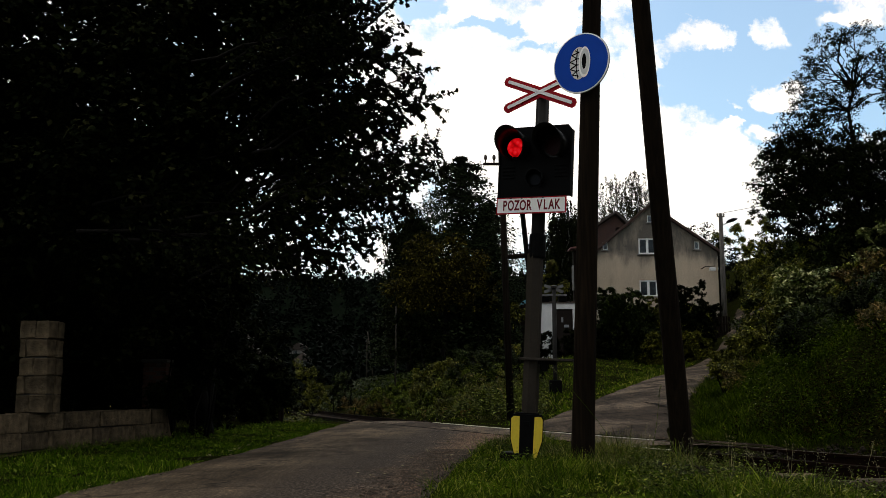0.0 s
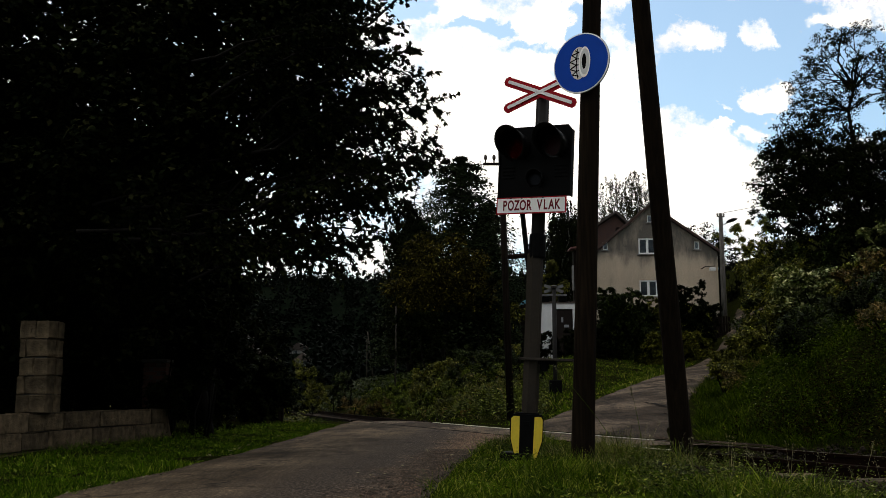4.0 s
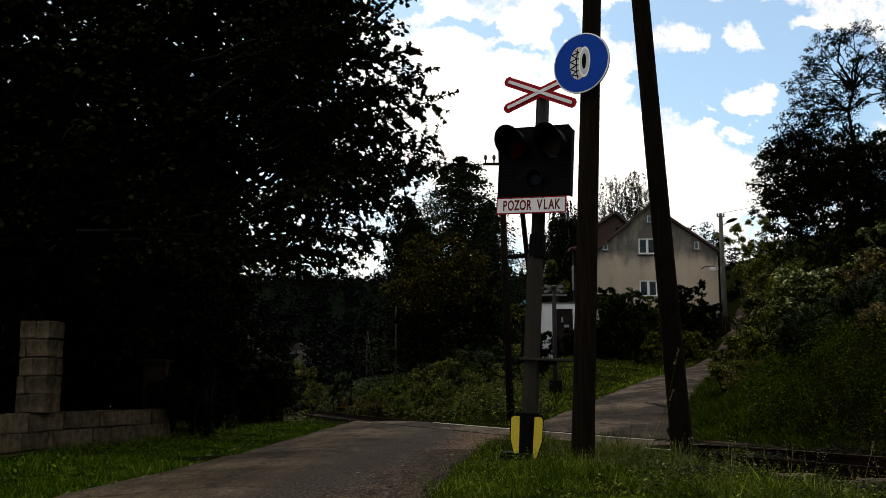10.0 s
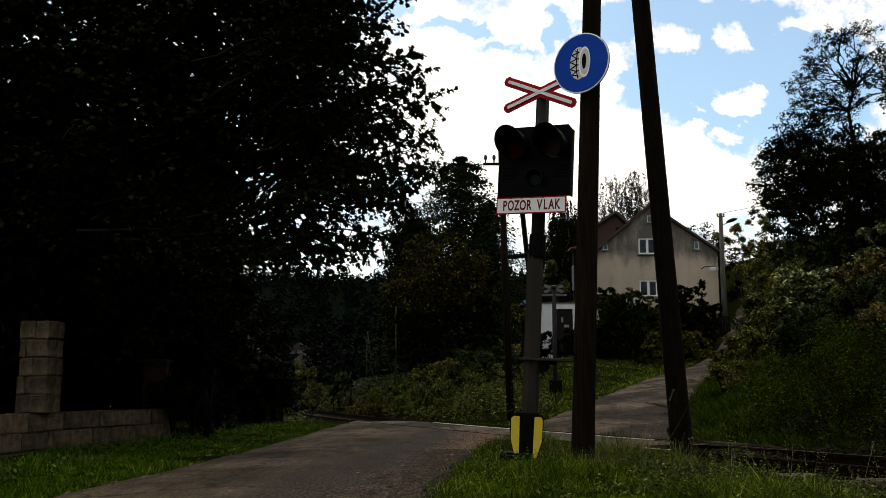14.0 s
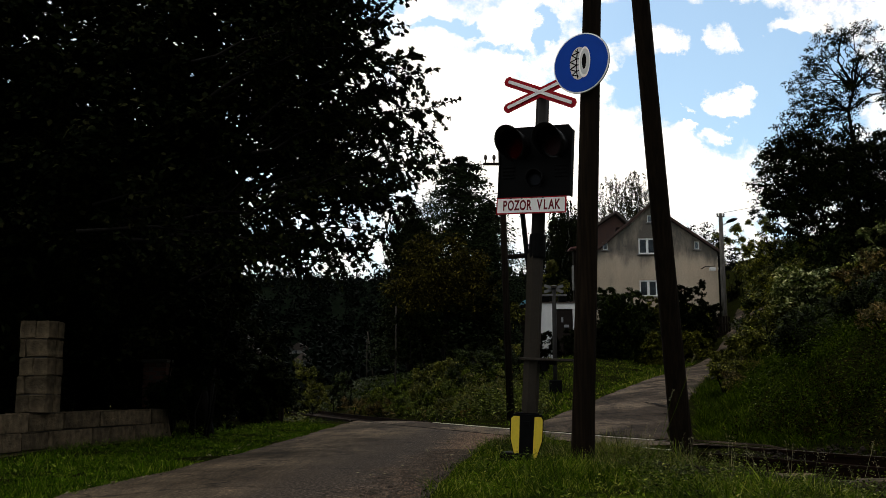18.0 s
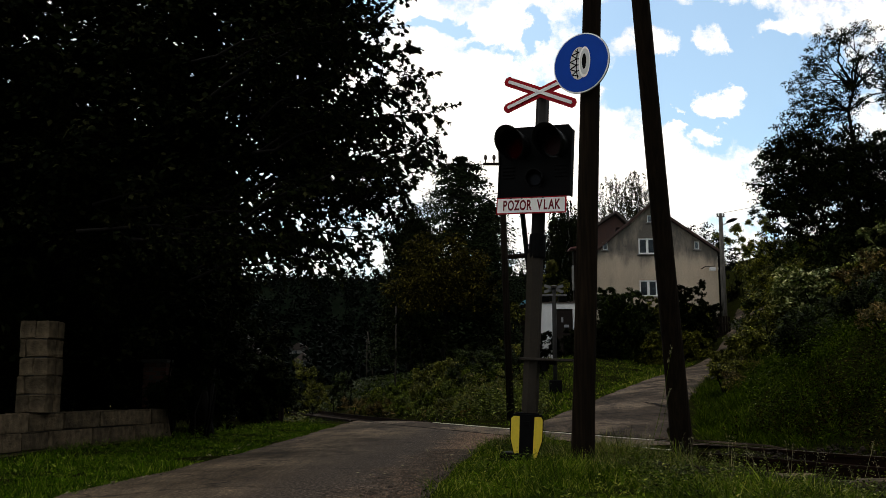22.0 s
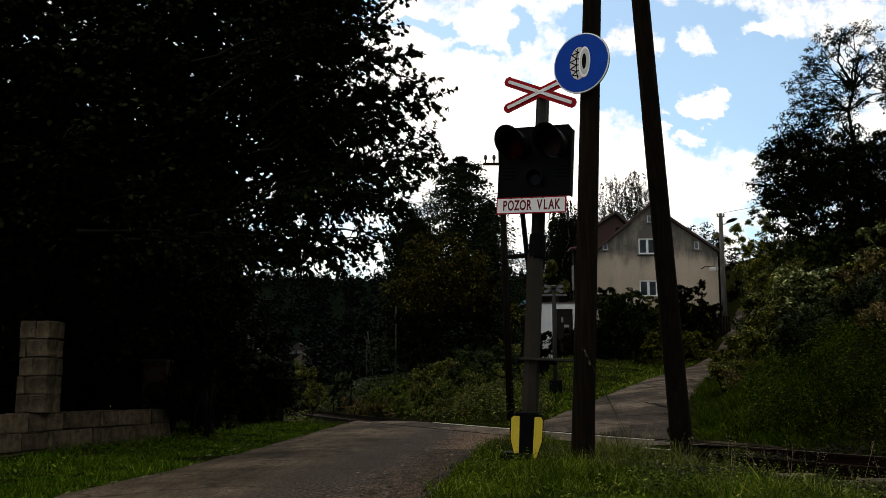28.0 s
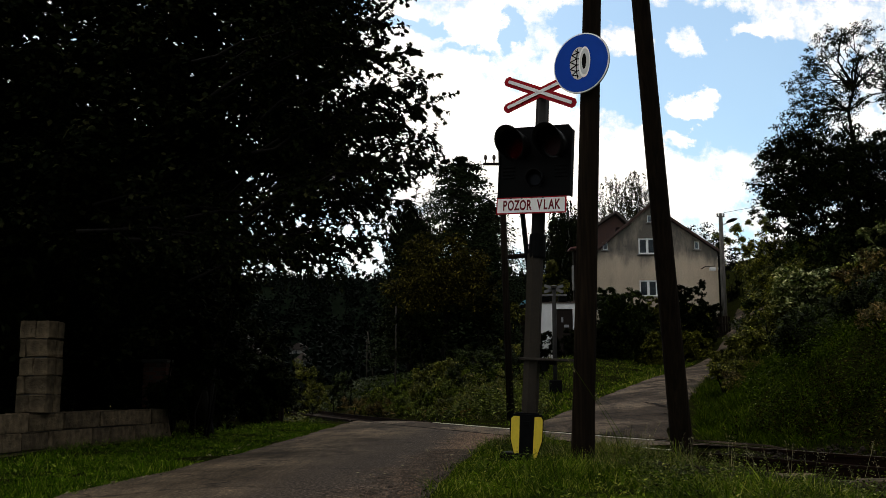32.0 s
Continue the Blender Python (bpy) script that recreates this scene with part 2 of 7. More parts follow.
MAROON = surface("dark maroon boards", (0.05, 0.025, 0.02), (0.075, 0.04, 0.03), None, 2, 20, 0.85, 0, 0.3, 0.01)
TARP = plain("light blue tarpaulin", (0.16, 0.42, 0.62), 0.5, 0, 0.2)
WIRE = plain("black cable", (0.006, 0.006, 0.006), 0.8, 0, 0.25, 0.05)
CERAMIC = plain("brown glazed ceramic", (0.05, 0.03, 0.02), 0.25)

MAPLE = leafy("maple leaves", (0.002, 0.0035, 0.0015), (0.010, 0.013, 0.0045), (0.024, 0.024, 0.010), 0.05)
# near-black base colour carries the shade of dense foliage
DARK_LEAF = leafy("dark leaves, shade in colour", (0.003, 0.0048, 0.0013), (0.0085, 0.0115, 0.0038), (0.019, 0.022, 0.009), 0.05)
NEEDLE = leafy("spruce needles", (0.007, 0.012, 0.006), (0.020, 0.028, 0.013), None, 0.03)
OLIVE = leafy("olive willow leaves", (0.006, 0.005, 0.001), (0.036, 0.032, 0.005), (0.15, 0.125, 0.03), 0.12, 0.5, 0.84, 0.005)
SHRUB = leafy("green shrub leaves", (0.016, 0.020, 0.001), (0.088, 0.094, 0.004), (0.36, 0.35, 0.09), 0.07, 0.5, 0.78, 0.03)
PALE_SHRUB = leafy("pale green elder leaves", (0.024, 0.038, 0.008), (0.10, 0.124, 0.028), (0.54, 0.54, 0.30), 0.08, 0.5, 0.76, 0.05)
RUSSET = leafy("russet shrub leaves", (0.024, 0.021, 0.004), (0.100, 0.078, 0.018), (0.30, 0.19, 0.085), 0.08, 0.5, 0.76, 0.03)
HEDGE = leafy("hedge leaves", (0.005, 0.010, 0.001), (0.022, 0.034, 0.004), (0.085, 0.11, 0.03), 0.05, 0.5, 0.8, 0.03)
WEED = leafy("rank weed leaves", (0.010, 0.016, 0.0008), (0.084, 0.114, 0.005), (0.40, 0.45, 0.13), 0.10, 0.5, 0.81, 0.015)
# darker copy of the verge grass, the bank's shade put into its colour
BANK_GRASS = leafy("bank grass, shade in colour", (0.005, 0.010, 0.0005), (0.040, 0.068, 0.0015), (0.13, 0.15, 0.03), 0.2, 0.5, 0.86, 0.004)
GRASS = leafy("verge grass", (0.009, 0.019, 0.0005), (0.072, 0.122, 0.004), (0.33, 0.33, 0.08), 0.3, 0.5, 0.8, 0.012)
DRY_GRASS = leafy("grass with dry stems", (0.012, 0.017, 0.003), (0.095, 0.108, 0.026), (0.36, 0.32, 0.16), 0.3)
ROADSIDE = leafy("mown roadside grass", (0.006, 0.017, 0.0005), (0.058, 0.118, 0.002), (0.27, 0.31, 0.06), 0.3, 0.5, 0.81, 0.006)
VERGE_WEED = leafy("pale verge weed leaves", (0.012, 0.020, 0.002), (0.070, 0.090, 0.016), (0.26, 0.27, 0.12), 0.2, 0.5, 0.82, 0.01)
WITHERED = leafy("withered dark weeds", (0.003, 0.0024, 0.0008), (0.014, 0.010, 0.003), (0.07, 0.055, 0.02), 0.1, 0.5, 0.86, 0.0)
FLOWER = leafy("white flowers", (0.3, 0.32, 0.28), (0.6, 0.6, 0.55), None, 0.2)
SEED = leafy("pale seed heads", (0.09, 0.085, 0.05), (0.24, 0.22, 0.15), None, 0.3)
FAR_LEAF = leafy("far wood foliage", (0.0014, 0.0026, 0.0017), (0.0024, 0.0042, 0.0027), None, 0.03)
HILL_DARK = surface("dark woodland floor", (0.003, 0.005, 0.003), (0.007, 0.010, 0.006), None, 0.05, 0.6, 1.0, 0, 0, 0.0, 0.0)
BIRCH_LEAF = leafy("birch leaves", (0.006, 0.007, 0.003), (0.024, 0.025, 0.010), (0.05, 0.05, 0.025), 0.1)


# ---- building helpers ----
def link(name, bm, material, parent=None, smooth=False):
    me = bpy.data.meshes.new(name)
    bm.to_mesh(me)
    bm.free()
    me.materials.append(material)
    if smooth:
        for f in me.polygons:
            f.use_smooth = True
    ob = new(name, me)
    ob.parent = parent
    return ob


def part(name, bm, material, parent, label="", smooth=False):
    ob = link(name, bm, material, parent, smooth)
    return tagged(ob, label) if label else ob


def thing(name, m, label, category, group="", kind=""):
    ob = new(name)
    ob.matrix_basis = m
    ob.empty_display_size = 0.2
    return tagged(ob, label, category, group, kind)


def box(bm, x0, x1, y0, y1, z0, z1, bevel=0.0, m=None):
    r = bmesh.ops.create_cube(bm, size=1)
    vs = r["verts"]
    for v in vs:
        v.co = Vector((x0 + (v.co.x + 0.5) * (x1 - x0), y0 + (v.co.y + 0.5) * (y1 - y0), z0 + (v.co.z + 0.5) * (z1 - z0)))
    if m is not None:
        bmesh.ops.transform(bm, matrix=m, verts=vs)
    if bevel:
        es = list({e for v in vs for e in v.link_edges})
        bmesh.ops.bevel(bm, geom=es, offset=bevel, segments=2, affect="EDGES", profile=0.5)
    return bm


def bx(*a, **k):
    return box(bmesh.new(), *a, **k)


def ring_frame(d):
    d = d.normalized()
    a = Vector((0, 0, 1)) if abs(d.z) < 0.9 else Vector((1, 0, 0))
    u = d.cross(a).normalized()
    return u, d.cross(u)


def tube(bm, pts, radii, sides=10, cap=True):
    """A round bar through the points; a radius for each."""
    pts = [Vector(p) for p in pts]
    if not isinstance(radii, (list, tuple)):
        radii = [radii] * len(pts)
    rings = []
    for i, (p, r) in enumerate(zip(pts, radii)):
        d = pts[min(i + 1, len(pts) - 1)] - pts[max(i - 1, 0)]
        u, w = ring_frame(d)
        rings.append([bm.verts.new(p + (u * math.cos(a) + w * math.sin(a)) * r) for a in (2 * math.pi * k / sides for k in range(sides))])
    for a, b in zip(rings, rings[1:]):
        for k in range(sides):
            bm.faces.new((a[k], a[(k + 1) % sides], b[(k + 1) % sides], b[k]))
    if cap:
        bm.faces.new(rings[0][::-1])
        bm.faces.new(rings[-1])
    return bm


def prism(bm, outline, y0, y1):
    """An outline in x and z, drawn out from y0 to y1."""
    a = [bm.verts.new((x, y0, z)) for x, z in outline]
    b = [bm.verts.new((x, y1, z)) for x, z in outline]
    n = len(outline)
    bm.faces.new(a)
    bm.faces.new(b[::-1])
    for i in range(n):
        bm.faces.new((a[i], b[i], b[(i + 1) % n], a[(i + 1) % n]))
    bmesh.ops.recalc_face_normals(bm, faces=bm.faces[:])
    return bm


def mesh_np(name, verts, faces, material, parent=None, label=""):
    """A mesh from arrays; every face has the same number of corners."""
    me = bpy.data.meshes.new(name)
    nv, (nf, k) = len(verts), faces.shape
    me.vertices.add(nv)
    me.vertices.foreach_set("co", np.ascontiguousarray(verts, dtype=np.float32).ravel())
    me.loops.add(nf * k)
    me.loops.foreach_set("vertex_index", np.ascontiguousarray(faces, dtype=np.int32).ravel())
    me.polygons.add(nf)
    me.polygons.foreach_set("loop_start", np.arange(0, nf * k, k, dtype=np.int32))
    me.update(calc_edges=True)
    me.validate()
    me.materials.append(material)
    ob = new(name, me)
    ob.parent = parent
    return tagged(ob, label) if label else ob


LEAF_SHAPES = {
    # outline in the leaf's plane, stalk at the origin
    "maple": [(0.12, 0, 0), (0.55, 0.42, 0.08), (0.20, 0.5, 0.0), (0, 1.0, -0.10), (-0.55, 0.42, 0.08), (-0.12, 0, 0)],
    "lobed": [(0, 0, 0), (0.30, 0.04, 0.04), (0.30, 0.24, 0.03), (0.50, 0.50, 0.07), (0.27, 0.62, 0.0), (0, 1.0, -0.10), (-0.27, 0.62, 0.0), (-0.50, 0.50, 0.07), (-0.30, 0.24, 0.03), (-0.30, 0.04, 0.04)],
    "oval": [(0, 0, 0), (0.27, 0.45, 0.04), (0, 1.0, -0.06), (-0.27, 0.45, 0.04)],
    "kite": [(0, 0, 0), (0.3, 0.45, 0.05), (0, 1.0, -0.08), (-0.3, 0.45, 0.05)],
    "blade": [(-0.035, 0, 0), (0.035, 0, 0), (0.03, 0.55, 0.05), (0, 1.0, 0.26), (-0.03, 0.55, 0.05)],
}


def leaves(rng, centres, size, shape="oval", droop=0.35, vary=0.35, flat=0.5, twist=0.6):
    """Leaf vertices and faces about the given points."""
    t = np.array(LEAF_SHAPES[shape], dtype=float)
    k, n = len(t), len(centres)
    az = rng.uniform(0, 2 * np.pi, n)
    el = rng.normal(-droop, flat, n)
    ca, sa, ce, se = np.cos(az), np.sin(az), np.cos(el), np.sin(el)
    ax = np.stack([ca * ce, sa * ce, se], 1)
    side = np.stack([-sa, ca, np.zeros(n)], 1)
    roll = rng.normal(0, twist, n)
    up = np.cross(ax, side)
    s2 = side * np.cos(roll)[:, None] + up * np.sin(roll)[:, None]
    u2 = np.cross(ax, s2)
    s = size * (1 + rng.uniform(-vary, vary, n))
    v = centres[:, None, :] + s[:, None, None] * (t[None, :, 0, None] * s2[:, None, :] + t[None, :, 1, None] * ax[:, None, :] + t[None, :, 2, None] * u2[:, None, :])
    return v.reshape(-1, 3), np.arange(n * k).reshape(n, k)


def in_ellipsoids(rng, blobs, n, shell=0.35):
    """Points in a union of ellipsoids (centre and radii), denser towards the skin."""
    w = np.array([b[3] * b[4] * b[5] for b in blobs]) ** 0.75
    pick = rng.choice(len(blobs), n, p=w / w.sum())
    d = rng.normal(size=(n, 3))
    d /= np.linalg.norm(d, axis=1)[:, None]
    r = rng.uniform(shell, 1.0, n) ** 0.6
    b = np.array(blobs, dtype=float)[pick]
    return b[:, :3] + d * r[:, None] * b[:, 3:]


def clustered(rng, hubs, per, spread):
    """Leaf places round each hub, flattened."""
    c = np.repeat(hubs, per, axis=0)
    return c + rng.normal(size=c.shape) * np.array(spread)


def leaves_facing(rng, pts, nrm, size, shape="oval", vary=0.35, jitter=0.4):
    """Leaves whose blades face along the given normals, more or less, tips hanging."""
    t = np.array(LEAF_SHAPES[shape], dtype=float)
    k, n = len(t), len(pts)
    nn = nrm / np.maximum(np.linalg.norm(nrm, axis=1), 1e-6)[:, None] + rng.normal(size=(n, 3)) * jitter
    nn /= np.linalg.norm(nn, axis=1)[:, None]
    ax = rng.normal(size=(n, 3)) + np.array([0, 0, -0.7])
    ax -= nn * np.sum(ax * nn, axis=1)[:, None]
    ax /= np.maximum(np.linalg.norm(ax, axis=1), 1e-6)[:, None]
    side = np.cross(nn, ax)
    s = size * (1 + rng.uniform(-vary, vary, n))
    v = pts[:, None, :] + s[:, None, None] * (t[None, :, 0, None] * side[:, None, :] + t[None, :, 1, None] * ax[:, None, :] + t[None, :, 2, None] * nn[:, None, :])
    return v.reshape(-1, 3), np.arange(n * k).reshape(n, k)


def clumps(rng, hubs, per, radius, flat=0.75):
    """Leaf places and normals on the tops and flanks of small clumps."""
    c = np.repeat(hubs, per, axis=0)
    rc = np.repeat(radius * rng.uniform(0.6, 1.5, len(hubs)), per)
    d = rng.normal(size=c.shape)
    d[:, 2] = np.where(rng.random(len(c)) < 0.8, np.abs(d[:, 2]), d[:, 2])
    d /= np.linalg.norm(d, axis=1)[:, None]
    p = c + d * np.array([1, 1, flat]) * (rc * rng.uniform(0.55, 1.05, len(c)))[:, None]
    return p, d + np.array([0, 0, 0.35])


def leaves_along(rng, pts, axis, nrm, size, shape="oval", vary=0.3):
    """Leaves with given directions and blade normals; size may be an array."""
    t = np.array(LEAF_SHAPES[shape], dtype=float)
    k, n = len(t), len(pts)
    ax = axis / np.maximum(np.linalg.norm(axis, axis=1), 1e-6)[:, None]
    nn = nrm - ax * np.sum(nrm * ax, axis=1)[:, None]
    nn /= np.maximum(np.linalg.norm(nn, axis=1), 1e-6)[:, None]
    side = np.cross(ax, nn)
    s = size * (1 + rng.uniform(-vary, vary, n))
    v = pts[:, None, :] + s[:, None, None] * (t[None, :, 0, None] * side[:, None, :] + t[None, :, 1, None] * ax[:, None, :] + t[None, :, 2, None] * nn[:, None, :])
    return v.reshape(-1, 3), np.arange(n * k).reshape(n, k)


def shoots(rng, roots, tips, per, size, shape="oval", arch=0.12, start=0.3):
    """Leafy shoots from roots to tips: leaves stand off along the outer part and shrink towards the tip."""
    n = len(tips)
    d = tips - roots
    length = np.linalg.norm(d, axis=1)
    s = np.sort(rng.uniform(start, 1.0, (n, per)), axis=1)
    lift = (np.sin(s * np.pi) * arch)[:, :, None] * length[:, None, None] * np.array([0, 0, 1.0])
    p = (roots[:, None] + d[:, None] * s[:, :, None] + lift).reshape(-1, 3)
    dd = np.repeat(d / np.maximum(length, 1e-6)[:, None], per, axis=0)
    a = rng.normal(size=p.shape)
    a -= dd * np.sum(a * dd, axis=1)[:, None]
    a /= np.maximum(np.linalg.norm(a, axis=1), 1e-6)[:, None]
    axis = dd * 0.55 + a * 0.85 + np.array([0, 0, -0.22])
    nrm = np.array([0, 0, 1.0]) + dd * 0.5 + rng.normal(size=p.shape) * 0.38
    return leaves_along(rng, p, axis, nrm, size * (1.15 - 0.55 * s.reshape(-1)), shape)


def bend(rng, a, b, n=5, sway=0.12):
    """A crooked line from a to b."""
    a, b = Vector(a), Vector(b)
    d = (b - a).length * sway
    return [a.lerp(b, i / n) + Vector(rng.normal(size=3)) * d * math.sin(math.pi * i / n) * 0.6 + Vector((0, 0, d * math.sin(math.pi * i / n))) for i in range(n + 1)]


def broadleaf(name, base, blobs, hubs, per, leaf, material, label, seed, trunk_r=0.18, shape="oval", spread=0.3, limbs=10, bark=None, trunks=1, shell=0.35, group="", category="tree", holes=0.0, level=0.0):
    """A tree: tapered trunk, limbs to the crown, leaves in clumps with gaps. blobs are relative to the base."""
    rng = np.random.default_rng(seed)
    t = thing(name, Matrix.Translation(base), label, category, group)
    pts = in_ellipsoids(rng, blobs, hubs, shell)
    if holes:
        keep = np.array([noise.noise(Vector(p) * 0.8 + Vector((seed, 0, 0))) > holes - 0.5 for p in pts])
        pts = pts[keep]
    pts = pts[pts[:, 2] > 0.15]
    top = max(b[2] + 0.4 * b[5] for b in blobs)
    mid = np.mean([b[:2] for b in blobs], axis=0)
    for k in range(trunks):
        off = Vector((rng.normal() * 0.4, rng.normal() * 0.3, 0)) if k else Vector((0, 0, 0))
        line = bend(rng, off + Vector((0, 0, -0.2)), (mid[0] * 0.7 + off.x * 2.5, mid[1] * 0.7 + off.y * 2, top), 7, 0.05)
        bm = tube(bmesh.new(), line, [trunk_r * (1.25 if i == 0 else 1) * (1 - 0.85 * i / 7) + 0.01 for i in range(8)], 10)
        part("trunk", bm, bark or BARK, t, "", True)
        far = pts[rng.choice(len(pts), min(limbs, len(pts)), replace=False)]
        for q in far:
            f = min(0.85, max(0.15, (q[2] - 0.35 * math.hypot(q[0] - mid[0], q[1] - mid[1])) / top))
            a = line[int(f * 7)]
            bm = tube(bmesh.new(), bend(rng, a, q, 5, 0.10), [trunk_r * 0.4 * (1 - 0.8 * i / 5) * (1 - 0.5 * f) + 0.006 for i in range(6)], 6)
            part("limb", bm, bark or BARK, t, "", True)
    at, nrm = clumps(rng, pts, per, spread * 1.25)
    v, f = leaves_facing(rng, at, nrm + np.array([0, 0, level]), leaf, shape)
    tagged(mesh_np("crown", v, f, material, t), kind="stuff")
    return t


def shrub(name, base, blobs, hubs, per, leaf, material, label, seed, spread=0.22, shape="oval", stems=6, category="shrub", group="", shell=0.2):
    """A shrub of leafy shoots that fan out from its foot, gathered in boughs with hollows between."""
    rng = np.random.default_rng(seed)
    t = thing(name, Matrix.Translation(base), label, category, group)
    hedge = category == "hedge"
    swell = spread * (1.3 if hedge else 1.9)
    bough = in_ellipsoids(rng, blobs, max(8, hubs // (11 if hedge else 26)), max(shell, 0.5))
    bough = bough[bough[:, 2] > -0.1]
    size = swell * rng.uniform(0.65, 1.25, len(bough))
    pick = rng.integers(0, len(bough), hubs)
    d = rng.normal(size=(hubs, 3)) + np.array([0, 0, 0.75])
    d += 0.5 * bough[pick] / np.maximum(np.linalg.norm(bough[pick], axis=1), 0.1)[:, None]
    d /= np.linalg.norm(d, axis=1)[:, None]
    heart = bough[pick] - np.array([0, 0, 0.25]) * size[pick, None]
    pts = bough[pick] + d * (size[pick] * rng.uniform(0.72, 1.15, hubs))[:, None]
    for q in bough[rng.choice(len(bough), min(stems, len(bough)), replace=False)]:
        bm = tube(bmesh.new(), bend(rng, (q[0] * 0.45, q[1] * 0.45, -0.15), q, 4, 0.08), [0.03, 0.025, 0.018, 0.012, 0.006], 5)
        part("stem", bm, BARK, t, "", True)
    v, f = shoots(rng, heart, pts, per, leaf, shape, 0.12, 0.35)
    tagged(mesh_np("foliage", v, f, material, t), kind="stuff")
    return t


# ---- the lie of the land ----
def rail_x(y):
    """Where the far rail runs, across, at the distance y."""
    y = np.asarray(y, dtype=float)
    yc = np.clip(y, -40, 55)
    q = 5.52 - 0.41 * (yc - 12.53) + 0.0031 * (yc - 12.53) * (yc - 23.53)
    return q + (y - yc) * (-0.41 + 0.0031 * (2 * yc - 36.06))


GAUGE = 1.505          # between the middles of the rail heads
SLANT = 0.925          # cosine of the track's angle to the forward axis


def smooth(a, b, x):
    t = np.clip((x - a) / (b - a), 0, 1)
    return t * t * (3 - 2 * t)


def lane_right(y):
    return np.interp(y, (0, 12, 15.3, 27, 42, 54, 70, 90), (0.0, 2.9, 3.9, 6.8, 11.4, 16.6, 22.5, 29.0))


def terrain(x, y):
    x, y = np.asarray(x, dtype=float), np.asarray(y, dtype=float)
    u = (x - rail_x(y)) * SLANT
    up = np.maximum(u, 0)
    z = 0.112 * np.minimum(up, 60) + 0.4 * np.log1p(np.exp(np.clip((up - 21.7) / 1.5, -20, 20))) * 1.5 - 0.25 * np.maximum(up - 38, 0)
    r = np.minimum(x - lane_right(y) - 0.2, u - 0.9)
    z = z + 1.45 * smooth(0, 3.0, r) + 0.2 * np.clip(r - 2.6, 0, 22)
    # the track lies in a shallow bed, but for the crossing
    bed = smooth(-3.4, -2.5, u) * (1 - smooth(0.5, 1.0, u)) * (1 - smooth(13.2, 14.6, y) * (1 - smooth(27.5, 30, y)))
    z = z - 0.2 * bed
    # the valley falls away behind, on the lower side of the track
    low = smooth(2, -6, u) * np.maximum(y - 50, 0)
    z = z - 0.03 * np.minimum(low, 150)
    # rough bank on the left of the climbing lane
    lane_left = np.interp(y, (20, 24, 27.5, 42, 60, 90), (1.6, 2.5, 4.1, 9.1, 15.5, 26.0))
    z = z + 1.15 * smooth(0.8, 5.5, u) * smooth(0.8, 6.5, lane_left - x) * smooth(22, 28, y)
    # low mound about the signal
    z = z + 0.02 * np.exp(-((x - 1.6) / 1.3) ** 2 - ((y - 11.6) / 2.2) ** 2)
    return z


def on_ground(x, y):
    return float(terrain(x, y))


# ---- ground, road and track ----
def grid_mesh(name, xs, ys, zf, material):
    gx, gy = np.meshgrid(xs, ys)
    v = np.stack([gx, gy, zf(gx, gy)], 2).reshape(-1, 3)
    i = np.arange(len(ys) - 1)[:, None] * len(xs) + np.arange(len(xs) - 1)[None, :]
    f = np.stack([i, i + 1, i + len(xs) + 1, i + len(xs)], 2).reshape(-1, 4)
    ob = mesh_np(name, v, f, material)
    ob.data.polygons.foreach_set("use_smooth", np.ones(len(ob.data.polygons), dtype=bool))
    return ob


def rough_ground(x, y):
    z = terrain(x, y)
    n = 0.02 * np.sin(2.1 * x + 1.3 * y) * np.sin(1.7 * y - 0.6 * x) + 0.015 * np.sin(5.3 * x) * np.sin(4.1 * y)
    far = np.maximum(np.hypot(x, y) - 250, 0)
    return z + n - 0.03 - 0.02 * np.minimum(far, 600)


gx = np.concatenate([np.array([-3000, -1500, -700, -300, -150, -80, -50]), np.arange(-30, -9, 1.0), np.arange(-9, 14, 0.25), np.arange(14, 45, 0.6), np.array([50, 70, 110, 200, 400, 900, 1800, 3000])])
gy = np.concatenate([np.array([-3000, -1500, -600, -200, -80, -30, -14]), np.arange(-8, 34, 0.25), np.arange(34, 100, 0.7), np.array([105, 120, 150, 200, 260, 340, 450, 600, 900, 1500, 3000])])
tagged(grid_mesh("ground", gx, gy, rough_ground, SOIL), "grassy ground rising to a hillside beyond the railway", "ground", kind="structure")


def ribbon(name, ys, left, right, material, label, across=9, lift=0.0, thick=0.0):
    """A paved strip between two edges given at the distances ys."""
    t = np.linspace(0, 1, across)[None, :]
    x = left[:, None] * (1 - t) + right[:, None] * t
    y = np.repeat(ys[:, None], across, 1)
    z = terrain(x, y) + lift + 0.03 * (1 - (2 * t - 1) ** 2)
    v = np.stack([x, y, z], 2).reshape(-1, 3)
    i = np.arange(len(ys) - 1)[:, None] * across + np.arange(across - 1)[None, :]
    f = np.stack([i, i + 1, i + across + 1, i + across], 2).reshape(-1, 4)
    ob = mesh_np(name, v, f, material)
    ob.data.polygons.foreach_set("use_smooth", np.ones(len(ob.data.polygons), dtype=bool))
    return tagged(ob, label, "road", kind="structure")


ys = np.arange(-10, 27.9, 0.3)
wav = 0.03 * np.sin(ys * 1.9) + 0.018 * np.sin(ys * 4.3 + 1)
near_rail = rail_x(ys) - GAUGE / SLANT - 0.05
right = np.minimum(np.interp(ys, (-10, 5, 7.75, 10.7, 15.1, 17.2, 18.2, 30), (-0.45, -0.3, -0.2, 0.04, 0.56, 1.3, 2.2, 6)) + wav, near_rail)
left = np.minimum(np.interp(ys, (-10, 8, 10.5, 12.5, 15, 26, 28), (-2.95, -3.0, -2.86, -2.74, -2.68, -2.56, -2.5)) + 0.8 * wav[::-1], right - 0.02)
